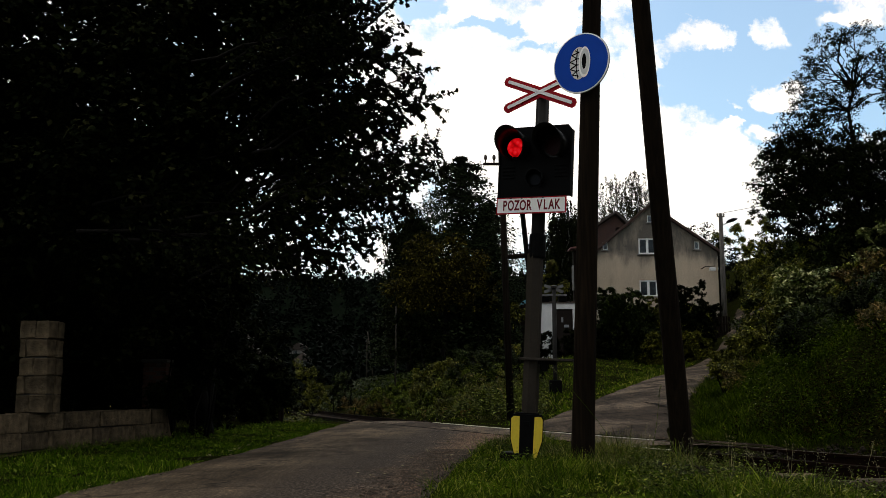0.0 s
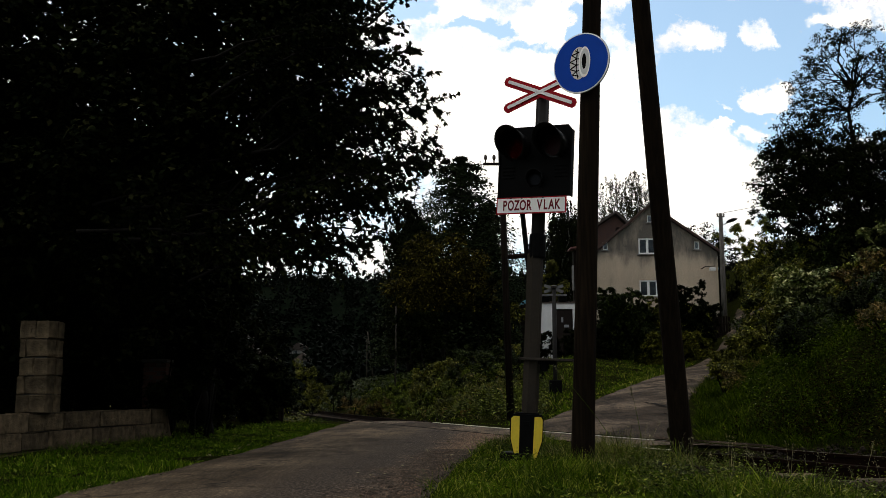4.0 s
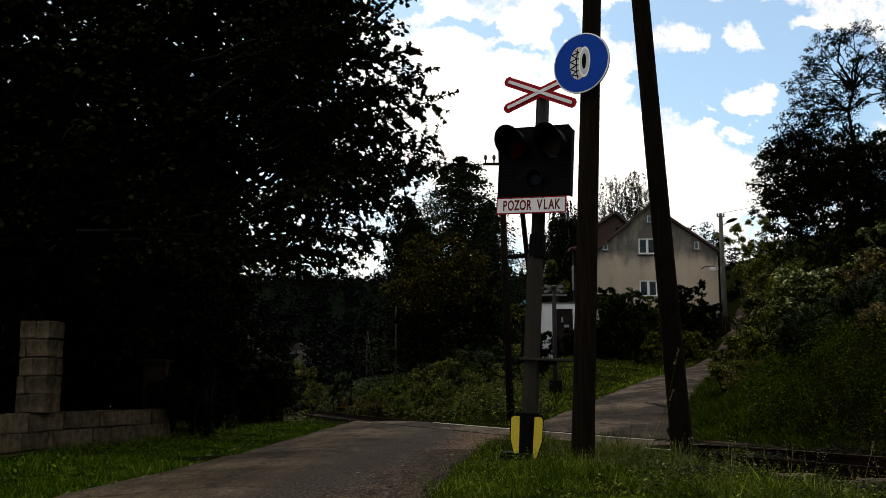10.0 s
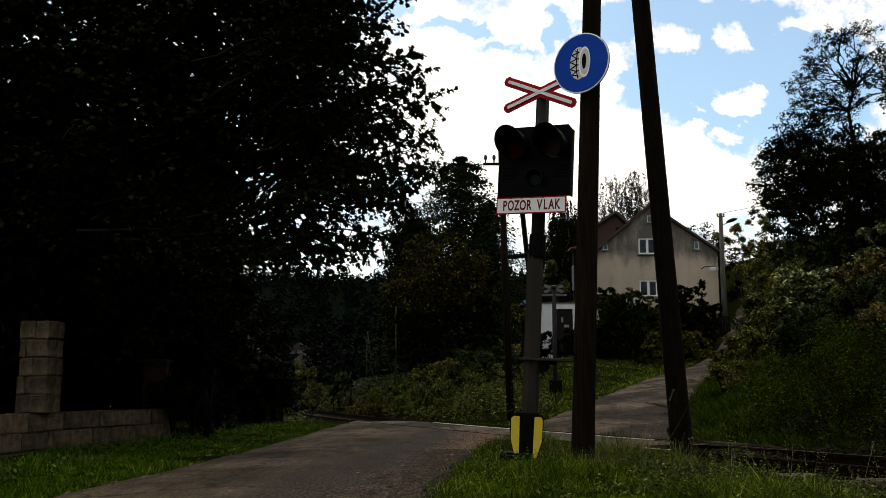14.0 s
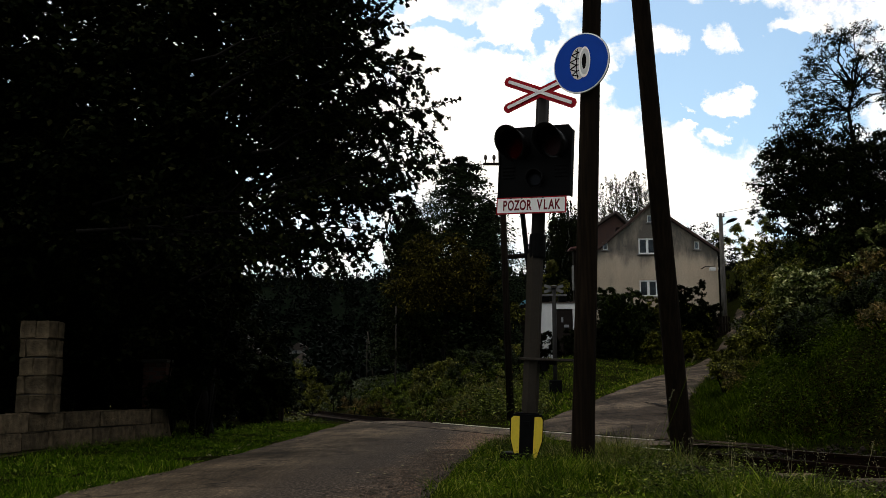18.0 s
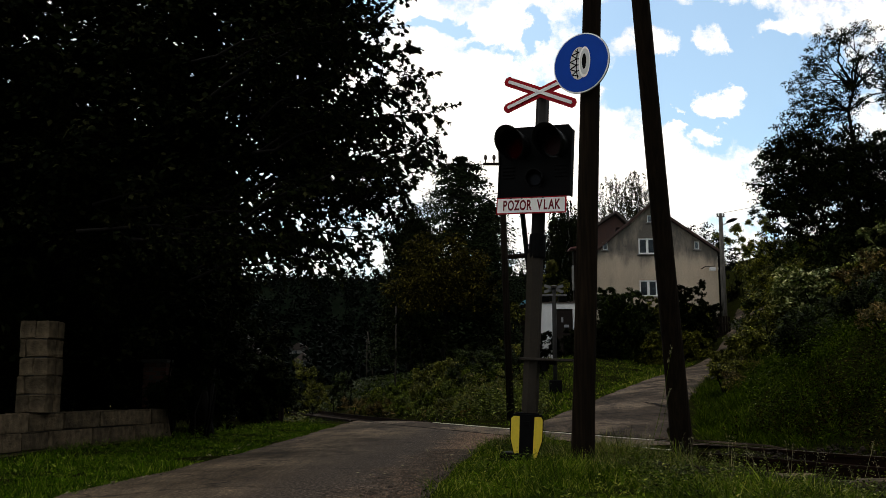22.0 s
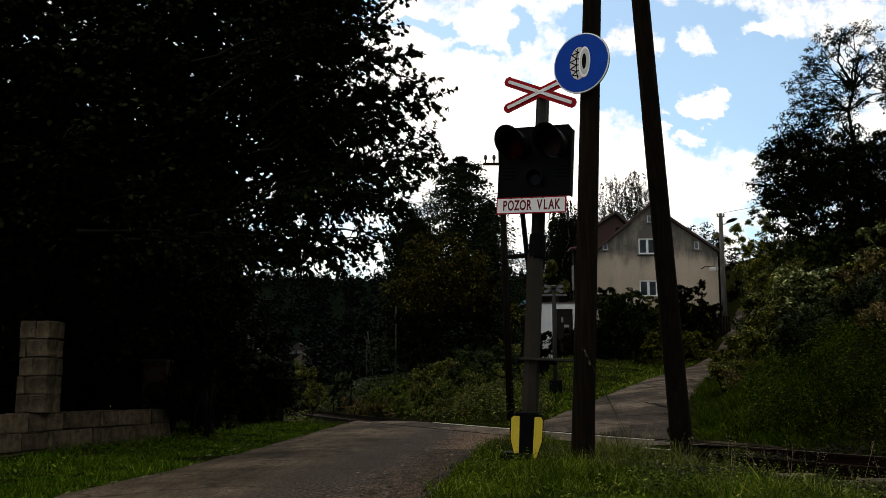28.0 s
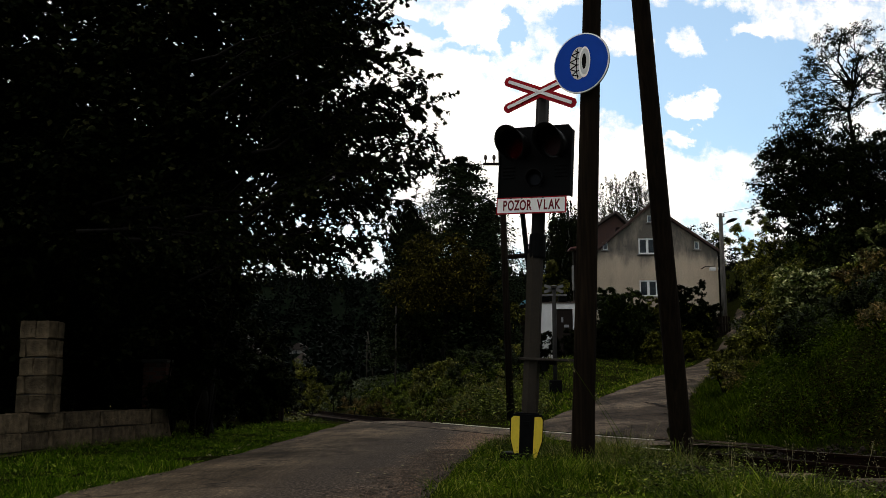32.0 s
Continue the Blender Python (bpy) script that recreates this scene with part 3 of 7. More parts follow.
ribbon("road_near", ys, left, right, GRITTY_ASPHALT, "worn grey asphalt lane with crumbling edges")
ys = np.arange(15.0, 27.6, 0.3)
ribbon("road_crossing", ys, rail_x(ys) - (GAUGE - 0.05) / SLANT, rail_x(ys) - 0.12 / SLANT, ASPHALT, "asphalt infill between the rails of the crossing", 5)
ys = np.concatenate([np.arange(14.2, 30, 0.3), np.arange(30, 74, 0.8)])
mid = np.interp(ys, (14, 17, 24, 27.5, 42, 54, 60, 66, 70, 90), (1.2, 1.9, 4.15, 5.5, 10.3, 15.5, 18.3, 20.7, 22.3, 29.5))
half = np.interp(ys, (14, 22, 30, 42, 54, 92), (2.0, 1.65, 1.4, 1.15, 1.3, 1.4)) + 0.05 * np.sin(ys * 2.3)
edge = rail_x(ys) + 0.07
road_far = ribbon("road_far", ys, np.maximum(mid - half - 0.22 * smooth(24, 29, ys), edge), np.maximum(mid + half, edge + 0.02), ASPHALT, "patched asphalt lane climbing the hillside", 9, 0.012)
TAR = surface("dark open crack", (0.008, 0.006, 0.005), (0.02, 0.016, 0.013), None, 4, 50, 0.95, 0, 0.3, 0.004, 0.02)
rng = np.random.default_rng(9)
for x0, y0, x1, y1, w in ((5.17, 25.8, 5.22, 23.3, 0.05), (5.2, 24.6, 5.75, 24.1, 0.035), (4.05, 22.1, 4.32, 21.5, 0.05), (4.5, 21.9, 4.9, 21.2, 0.03), (7.0, 34.6, 7.45, 33.5, 0.06), (6.15, 31.8, 6.4, 31.3, 0.05), (12.1, 47.4, 12.9, 48.6, 0.08), (8.72, 35.4, 8.6, 34.0, 0.06), (6.6, 33.0, 7.3, 32.2, 0.05)):
    q = np.linspace(0, 1, 8)
    x, y = x0 + (x1 - x0) * q + rng.normal(0, 0.04, 8), y0 + (y1 - y0) * q + rng.normal(0, 0.06, 8)
    half_w = w * np.sin(np.pi * (0.08 + 0.84 * q)) * rng.uniform(0.5, 1.5, 8)
    side = np.stack([np.full(8, y1 - y0), np.full(8, x0 - x1)], 1) / math.hypot(x1 - x0, y1 - y0)
    rows = []
    for sgn in (-1, 1):
        ex, ey = x + sgn * half_w * side[:, 0], y + sgn * half_w * side[:, 1]
        rows.append(np.stack([ex, ey, terrain(ex, ey) + 0.05], 1))
    k = np.arange(7)
    ob = mesh_np("crack", np.concatenate(rows), np.stack([k, k + 1, k + 9, k + 8], 1), TAR, road_far)


def rail_line(y0, y1, off, step=0.5):
    ys = np.arange(y0, y1 + 0.01, step)
    return [(float(rail_x(y)) + off / SLANT, float(y), 0.0) for y in ys]


def profile_bar(bm, line, outline):
    """A bar of constant outline (across, up) along a line."""
    rings = []
    for i, p in enumerate(line):
        a, b = Vector(line[max(i - 1, 0)]), Vector(line[min(i + 1, len(line) - 1)])
        d = (b - a).normalized()
        s = Vector((d.y, -d.x, 0))
        rings.append([bm.verts.new(Vector(p) + s * x + Vector((0, 0, z))) for x, z in outline])
    n = len(outline)
    for a, b in zip(rings, rings[1:]):
        for k in range(n):
            bm.faces.new((a[k], b[k], b[(k + 1) % n], a[(k + 1) % n]))
    return bm


RAIL_SHAPE = [(-0.062, -0.15), (0.062, -0.15), (0.062, -0.138), (0.012, -0.12), (0.01, -0.04), (0.034, -0.03), (0.034, -0.004), (-0.034, -0.004), (-0.034, -0.03), (-0.01, -0.04), (-0.012, -0.12), (-0.062, -0.138)]
track = thing("railway_track", Matrix.Identity(4), "rusty single railway track on weathered sleepers", "railway track", kind="structure")
for off, nm in ((0.0, "rail"), (-GAUGE, "rail")):
    r = part(nm, profile_bar(bmesh.new(), rail_line(-6, 60, off), RAIL_SHAPE), RAIL_RUST, track)
    # the pale stretches are painted where the heads mirror bright sky
    for y0, y1, mt in (((-6, 17, RAIL_TOP), (17, 27, RAIL_GLINT), (27, 60, RAIL_RUST)) if off == 0 else ((-6, 14.1, RAIL_RUST), (14.1, 16, RAIL_GLINT), (16, 60, RAIL_RUST))):
        part("rail_head", profile_bar(bmesh.new(), rail_line(y0, y1, off), [(-0.026, -0.006), (0.026, -0.006), (0.026, 0.004), (-0.026, 0.004)]), mt, r, "worn running surface")
for off in (-0.115,):
    part("guard_rail", profile_bar(bmesh.new(), rail_line(14.2, 28, off), [(-0.03, -0.1), (0.03, -0.1), (0.03, -0.002), (-0.03, -0.002)]), RAIL_RUST, track, "guard rail beside the flangeway")
sleeper_mesh = None
for y in np.concatenate([np.arange(2.0, 14.2, 0.62), np.arange(28.5, 56, 0.62)]):
    x = float(rail_x(y)) - GAUGE / 2 / SLANT
    s = float(rail_x(y + 0.5) - rail_x(y - 0.5))
    if sleeper_mesh is None:
        ob = part("sleeper", bx(-1.25, 1.25, -0.13, 0.13, -0.32, -0.153, bevel=0.012), SLEEPER_WOOD, track)
        sleeper_mesh = ob.data
    else:
        ob = new("sleeper", sleeper_mesh)
        ob.parent = track
    ob.matrix_basis = pose(x + random.uniform(-0.03, 0.03), y, random.uniform(-0.01, 0.008), 0, 0, math.degrees(math.atan2(-s, 1)) + random.uniform(-1, 1))


def stones(name, pts, sizes, material, label, seed):
    """Many small broken stones."""
    rng = np.random.default_rng(seed)
    t = np.array([(1, 0, 0), (-1, 0, 0), (0, 1, 0), (0, -1, 0), (0, 0, 1), (0, 0, -1)], dtype=float)
    fc = np.array([(0, 2, 4), (2, 1, 4), (1, 3, 4), (3, 0, 4), (2, 0, 5), (1, 2, 5), (3, 1, 5), (0, 3, 5)])
    n = len(pts)
    v = t[None] * rng.uniform(0.5, 1.2, (n, 6, 1)) + rng.normal(0, 0.18, (n, 6, 3))
    v[:, :, 2] *= 0.7
    a = rng.uniform(0, 6.28, n)
    x = v[:, :, 0] * np.cos(a)[:, None] - v[:, :, 1] * np.sin(a)[:, None]
    y = v[:, :, 0] * np.sin(a)[:, None] + v[:, :, 1] * np.cos(a)[:, None]
    v = np.stack([x, y, v[:, :, 2]], 2) * np.array(sizes)[:, None, None] + pts[:, None, :]
    f = (fc[None] + 6 * np.arange(n)[:, None, None]).reshape(-1, 3)
    return tagged(mesh_np(name, v.reshape(-1, 3), f, material), label, "stones", kind="stuff")


rng = np.random.default_rng(5)
n = 14000
y = np.where(rng.random(n) < 0.8, rng.uniform(3, 14.2, n), rng.uniform(28, 50, n))
x = rail_x(y) + np.where(y < 11.5, rng.uniform(-4.6, 0.75, n), rng.uniform(-2.5, 0.75, n)) / SLANT
stones("track_ballast", np.stack([x, y, terrain(x, y) + rng.uniform(-0.02, 0.03, n)], 1), rng.uniform(0.02, 0.045, n), GRAVEL, "grey-brown broken ballast stones in the track bed", 6)
n = 13000
y = rng.uniform(5.3, 14, n)
x = np.interp(y, (5, 7.75, 10.7, 15.1), (-0.3, -0.2, 0.04, 0.56)) - np.abs(rng.normal(0, 0.6, n)) + 0.1
stones("road_gravel", np.stack([x, y, terrain(x, y) + 0.018], 1), 0.003 + 0.011 * rng.random(n) ** 2, ROAD_GRIT, "loose gravel along the crumbling edge of the lane", 7)


# ---- grass ----
def blades(rng, x, y, h, width=1.0, lean=0.35):
    """Grass blades in loose tufts, leaning outwards and arching over."""
    n = len(x)
    tuft = rng.integers(0, max(1, n // 14), n)
    cx, cy = x[tuft], y[tuft]
    near = rng.random(n) < 0.75
    off = rng.normal(0, 0.045 * width, (n, 2))
    px, py = np.where(near, cx + off[:, 0], x), np.where(near, cy + off[:, 1], y)
    h = np.where(near, h[tuft] * rng.uniform(0.55, 1.2, n), h * 0.7)
    base = np.stack([px, py, terrain(px, py) - 0.04], 1)
    az = np.where(near, np.arctan2(off[:, 1], off[:, 0]) + rng.normal(0, 0.5, n), rng.uniform(0, 2 * np.pi, n))
    tilt = np.abs(rng.normal(0, lean, n)) + 0.05
    d = np.stack([np.cos(az) * np.sin(tilt), np.sin(az) * np.sin(tilt), np.cos(tilt)], 1)
    turn = az + rng.normal(0, 0.9, n)
    s = np.stack([-np.sin(turn), np.cos(turn), np.zeros(n)], 1)
    o = np.stack([np.cos(az) * np.cos(tilt), np.sin(az) * np.cos(tilt), -np.sin(tilt)], 1)
    w = (0.0052 * width * rng.uniform(0.5, 1.7, n))[:, None]
    L = np.asarray(h)[:, None]
    k = rng.uniform(0.1, 0.75, n)[:, None]
    mid = base + d * L * 0.45 + o * L * k * 0.17
    v = np.stack([base, mid + s * w, base + d * L * (1.0 - 0.3 * k) + o * L * k, mid - s * w], 1)
    f = np.array([(0, 1, 3), (1, 2, 3)])[None] + 4 * np.arange(n)[:, None, None]
    return v.reshape(-1, 3), f.reshape(-1, 3)


def patchy(rng, x, y, s=0.9):
    return 0.75 + 0.75 * np.sin(x * 1.7 / s + np.sin(y * 1.1 / s)) * np.sin(y * 1.3 / s + 0.7 * np.sin(x * 2.3 / s))


def grass(name, x, y, h, material, label, seed, width=1.0, lean=0.35):
    rng = np.random.default_rng(seed)
    h = h * np.clip(patchy(rng, x, y), 0.28, 1.55) * rng.uniform(0.4, 1.4, len(x))
    v, f = blades(rng, x, y, h, width, lean)
    return tagged(mesh_np(name, v, f, material), label, "grass", kind="stuff")


rng = np.random.default_rng(11)
n = 120000
y = 5.6 + 9.2 * rng.random(n) ** 1.1
x0 = np.interp(y, (5, 7.75, 10.7, 15.1), (-0.2, -0.08, 0.16, 0.72))
x1 = np.minimum(rail_x(y) - 3.1 - 1.3 * smooth(12.0, 9.0, y), 4.2 + 0 * y)
x = x0 + (np.maximum(x1, x0 + 0.3) - x0) * rng.random(n) + rng.normal(0, 0.05, n)
near_cover = (np.abs(x - 0.98) < 0.45) & (y > 10.9) & (y < 12.4)
grass("verge_grass", x, y, np.where(near_cover, 0.10, 0.19), GRASS, "lush green verge grass round the signal and poles", 12, 0.46)
n = 30000
y = rng.uniform(6.5, 13.5, n)
x = rng.uniform(1.6, 4.6, n) + 0.05 * (13 - y)
limit = rail_x(y) - 3.0 - 0.9 * smooth(11, 9.5, y)
x = np.where(x > limit, limit - 1.6 * rng.random(n), x)
grass("dry_grass", x, y, np.where(y < 9.6, 0.15, 0.27), DRY_GRASS, "taller grass going to seed beside the track", 13, 0.42, 0.25)
n = 95000
y = 7.0 + 19 * rng.random(n) ** 1.6
x = np.interp(y, (5, 8, 10.5, 12.5, 15, 26, 28), (-2.9, -2.95, -2.81, -2.7, -2.64, -2.52, -2.46)) - np.abs(rng.normal(0, 1.0, n)) * 1.4
grass("roadside_grass", x, y, np.full(n, 0.125), ROADSIDE, "mown green grass strip between lane and wall", 14, 0.5)
n = 78000
y = rng.uniform(14.5, 34, n)
x = np.maximum(lane_right(y) + 0.05, rail_x(y) + 0.3) + np.abs(rng.normal(0, 3.0, n))
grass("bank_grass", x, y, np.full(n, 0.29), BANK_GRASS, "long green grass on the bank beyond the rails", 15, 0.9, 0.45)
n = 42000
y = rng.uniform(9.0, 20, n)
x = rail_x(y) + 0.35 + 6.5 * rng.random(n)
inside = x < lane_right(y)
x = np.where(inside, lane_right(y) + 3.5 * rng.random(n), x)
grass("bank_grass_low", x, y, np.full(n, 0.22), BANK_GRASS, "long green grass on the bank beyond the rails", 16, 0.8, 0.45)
n = 9000
y = rng.uniform(28.5, 48, n)
x = rail_x(y) - 1.75 - 1.3 * rng.random(n)
grass("track_edge_grass", x, y, np.full(n, 0.22), BANK_GRASS, "rough grass along the lower edge of the track", 34, 1.8)
n = 12000
y = rng.uniform(36, 58, n)
x = rail_x(y) + 0.9 + 6.5 * rng.random(n)
keep = x < 3.0
grass("crest_grass", x[keep], y[keep], np.full(keep.sum(), 0.2), BANK_GRASS, "rough grass on the crest behind the weeds", 35, 2.4)
n = 30000
y = rng.uniform(21.5, 62, n)
x = np.interp(y, (14, 17, 24, 27.5, 42, 54, 70), (1.2, 1.9, 4.15, 5.5, 10.3, 15.2, 21.0)) - np.interp(y, (14, 22, 30, 42, 54), (2.0, 1.65, 1.5, 1.3, 1.45)) - 0.17 - 8.5 * rng.random(n) ** 1.5
keep = x > rail_x(y) + 0.4
grass("hillside_grass", x[keep], y[keep], np.where(x[keep] < 3.2, 0.1, 0.2), GRASS, "short green grass beside the climbing lane", 17, 2.0)


# ---- rank growth beyond the rails ----
def weed_bank(name, xy, height, leaf, material, label, seed, shape="oval", per=26, spread=0.16):
    """Leafy growth in heaps: high where the heaps are, with dark hollows between."""
    rng = np.random.default_rng(seed)
    pick = rng.choice(len(xy[0]), max(4, len(xy[0]) // 46), replace=False)
    hx, hy, hr = xy[0][pick], xy[1][pick], rng.uniform(0.6, 1.4, len(pick))
    d = np.hypot(xy[0][:, None] - hx[None], (xy[1][:, None] - hy[None]) * 0.8) / hr[None]
    heap = np.max(np.sqrt(np.maximum(1 - d * d, 0)) * (0.6 + 0.5 * hr[None]), axis=1)
    hh = height * np.clip(heap * 1.5, 0.08, 1.9) * (1 - 0.6 * smooth(2.5, 6, np.abs(xy[0] - rail_x(xy[1]))))
    hh = hh * (1 - 0.72 * smooth(27, 35, xy[1]) * smooth(1.5, 3.5, xy[0] - rail_x(xy[1])))
    hh = hh * (0.5 + 0.5 * smooth(-2.0, 1.0, xy[0] + 4.0 * (xy[1] < 20)))
    foot = np.stack([xy[0], xy[1], terrain(xy[0], xy[1])], 1)
    k = 3
    foot = np.repeat(foot, k, axis=0) + rng.normal(size=(len(foot) * k, 3)) * np.array([spread, spread, 0.02])
    tall = np.repeat(hh, k) * rng.uniform(0.4, 1.25, len(foot))
    lean = rng.normal(size=(len(foot), 3)) * 0.22
    lean[:, 2] = 1.0
    v, f = shoots(rng, foot, foot + lean * (tall + 0.12)[:, None], max(4, per // k), leaf * 1.25, shape, 0.0, 0.12)
    return tagged(mesh_np(name, v, f, material), label, "weeds", kind="stuff")


rng = np.random.default_rng(21)
n = 1300
y = rng.uniform(24.5, 40, n)
u = 0.9 + 6.5 * rng.random(n) ** 1.2
x = rail_x(y) + u
keep = x < np.interp(y, (20, 24, 27.5, 42, 60), (1.6, 2.2, 2.85, 4.5, 6))
weed_bank("nettle_bank", (x[keep], y[keep]), 0.42, 0.064, WEED, "rank green weeds and nettles beside the railway", 22, "oval", 64)
n = 10000
y = rng.uniform(24.5, 38, n)
x = rail_x(y) + 0.9 + 6.5 * rng.random(n) ** 1.2
keep = x < np.interp(y, (20, 24, 27.5, 42, 60), (1.6, 2.2, 2.85, 4.5, 6))
grass("weed_stems", x[keep], y[keep], np.where(y[keep] > 31, 0.08, 0.26), DRY_GRASS, "long grass and stems among the weeds", 26, 1.5, 0.6)
n = 170
y = rng.uniform(26, 44, n)
x = rail_x(y) + 0.8 + 1.6 * rng.random(n)
weed_bank("withered_weeds", (x, y), 0.6, 0.10, RUSSET, "withered brownish weeds along the rails", 23, "oval", 14)
n = 900
y = rng.uniform(29, 62, n)
x = rail_x(y) - 2.4 - 6.5 * rng.random(n)
weed_bank("trackside_weeds", (x, y), 0.9, 0.12, SHRUB, "dark green growth on the lower side of the railway", 24)
n = 1200
y = rng.uniform(11, 27, n)
x = np.maximum(lane_right(y) + 1.0, rail_x(y) + 1.6) + 3.2 * rng.random(n)
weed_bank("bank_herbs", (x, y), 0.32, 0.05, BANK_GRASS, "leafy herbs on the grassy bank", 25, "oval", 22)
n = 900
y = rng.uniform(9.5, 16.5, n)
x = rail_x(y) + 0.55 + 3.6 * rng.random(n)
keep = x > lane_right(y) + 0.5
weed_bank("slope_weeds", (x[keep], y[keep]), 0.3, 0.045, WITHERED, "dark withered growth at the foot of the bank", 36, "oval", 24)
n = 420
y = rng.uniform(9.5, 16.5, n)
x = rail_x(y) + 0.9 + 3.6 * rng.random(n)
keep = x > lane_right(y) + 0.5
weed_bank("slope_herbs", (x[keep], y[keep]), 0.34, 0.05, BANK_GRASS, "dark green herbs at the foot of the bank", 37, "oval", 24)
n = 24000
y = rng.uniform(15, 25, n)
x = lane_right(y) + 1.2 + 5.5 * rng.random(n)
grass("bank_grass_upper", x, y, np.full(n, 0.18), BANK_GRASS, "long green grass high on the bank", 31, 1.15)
n = 90
y = rng.uniform(14, 24, n)
x = np.maximum(lane_right(y) + 0.9, rail_x(y) + 1.2) + 3.4 * rng.random(n)
hub = np.stack([x, y, terrain(x, y) + rng.uniform(0.16, 0.4, n)], 1)
v, f = leaves(rng, clustered(rng, hub, 3, (0.06, 0.06, 0.03)), 0.02, "kite")
tagged(mesh_np("bank_flowers", v, f, FLOWER), "tiny white flowers scattered over the grassy bank", "flowers", kind="stuff")

n = 260
y = rng.uniform(6.3, 13.5, n)
x = np.interp(y, (5, 7.75, 10.7, 15.1), (0.0, 0.1, 0.3, 0.9)) + 3.4 * rng.random(n)
keep = x < rail_x(y) - 3.7
weed_bank("verge_herbs", (x[keep], y[keep]), 0.14, 0.034, GRASS, "small broad-leaved herbs among the verge grass", 27, "oval", 7, 0.06)
n = 200
y = rng.uniform(6.6, 10.0, n)
x = 1.6 + 2.6 * rng.random(n)
keep = x < rail_x(y) - 4.35 + 0.3 * rng.random(n)
weed_bank("verge_weeds", (x[keep], y[keep]), 0.16, 0.028, VERGE_WEED, "fine pale-leaved weeds among the verge grass", 38, "oval", 40, 0.07)
n = 130
y = rng.uniform(7.5, 22, n)
x = -3.2 - 1.8 * rng.random(n)
weed_bank("roadside_herbs", (x, y), 0.17, 0.04, ROADSIDE, "broad-leaved herbs in the grass strip", 28, "oval", 7, 0.08)

n = 900
y = rng.uniform(45, 78, n)
x = rail_x(y) - 1.0 + 8 * rng.random(n)
weed_bank("far_trackside_weeds", (x, y), 0.5, 0.13, HEDGE, "dark green growth along the far stretch of railway", 29, "oval", 20, 0.25)


def seed_stalks(name, x, y, h, label, seed):
    """Thin stalks with pale drooping seed heads."""
    rng = np.random.default_rng(seed)
    n = len(x)
    base = np.stack([x, y, terrain(x, y)], 1)
    tip = base + np.stack([rng.normal(0, 0.10, n), rng.normal(0, 0.08, n), h], 1)
    side = np.array([0.0015, 0, 0])
    stalk = np.stack([base - side, base + side, tip + side * 0.5, tip - side * 0.5, (base + tip) / 2 - side], 1)
    t = rng.uniform(0.72, 1.02, (n, 16, 1))
    heads = (base[:, None] + (tip - base)[:, None] * t + rng.normal(0, 0.014, (n, 16, 3))).reshape(-1, 3)
    v, f = leaves(rng, heads, 0.015, "blade", -0.5, 0.4, 0.7)
    f2 = np.arange(5 * n).reshape(n, 5)
    allv = np.concatenate([stalk.reshape(-1, 3), v])
    return tagged(mesh_np(name, allv, np.concatenate([f2, f + 5 * n]), SEED), label, "grass", kind="stuff")


LEAF_SHAPES["blade"] = [(-0.16, 0, 0), (0.16, 0, 0), (0.22, 0.5, 0.05), (0, 1.0, 0.1), (-0.22, 0.5, 0.05)]
n = 1800
y = rng.uniform(11.2, 13.6, n)
x = 2.62 + 0.5 * rng.random(n)
grass("tall_tufts", x, y, np.full(n, 0.36), GRASS, "tall thin grass tufts at the foot of the poles", 32, 0.8, 0.2)
n = 36
y = rng.uniform(8.6, 12.8, n)
x = np.minimum(rng.uniform(2.0, 4.4, n), rail_x(y) - 2.9)
seed_stalks("seeding_grass", x, y, rng.uniform(0.2, 0.5, n), "thin grass stalks with pale seed heads beside the track", 30)
n = 110
y = rng.uniform(26, 35, n)
x = rail_x(y) + 0.9 + 5 * rng.random(n)
keep = x < np.interp(y, (20, 24, 27.5, 42, 60), (1.6, 2.2, 2.85, 4.5, 6))
seed_stalks("seeding_weeds", x[keep], y[keep], rng.uniform(0.3, 0.55, keep.sum()), "seeding stalks on the weedy bank", 31)

# fallen leaves and scraps on the lane
rng = np.random.default_rng(33)
n = 90
y = rng.uniform(7, 20, n)
edge_x = np.where(rng.random(n) < 0.6, np.interp(y, (5, 7.75, 10.7, 15.1, 20), (-0.3, -0.2, 0.04, 0.56, 0.6)) - np.abs(rng.normal(0, 0.45, n)), -3.0 + np.abs(rng.normal(0, 0.25, n)))
p = np.stack([edge_x, y, terrain(edge_x, y) + 0.03], 1)
v, f = leaves_facing(rng, p, np.tile([0.0, 0, 1.0], (n, 1)), 0.06, "oval", 0.5, 0.25)
tagged(mesh_np("fallen_leaves", v, f, SEED), "pale fallen leaves scattered along the lane's edges", "leaves", kind="stuff")

# flat stones beside the track bed
for x, y, w, d, a in ((3.42, 10.05, 0.24, 0.13, -35), (3.75, 9.45, 0.2, 0.12, -28), (3.80, 8.75, 0.22, 0.14, -31), (4.25, 9.0, 0.2, 0.12, -36)):
    ob = tagged(link("stone_slab", bx(-w, w, -d, d, -0.1, 0.03, bevel=0.012), STONE), "pale flat slab beside the track ballast", "slab", "slabs beside the track")
    ob.matrix_basis = pose(x, y, on_ground(x, y) + 0.05, 2, -3, a)


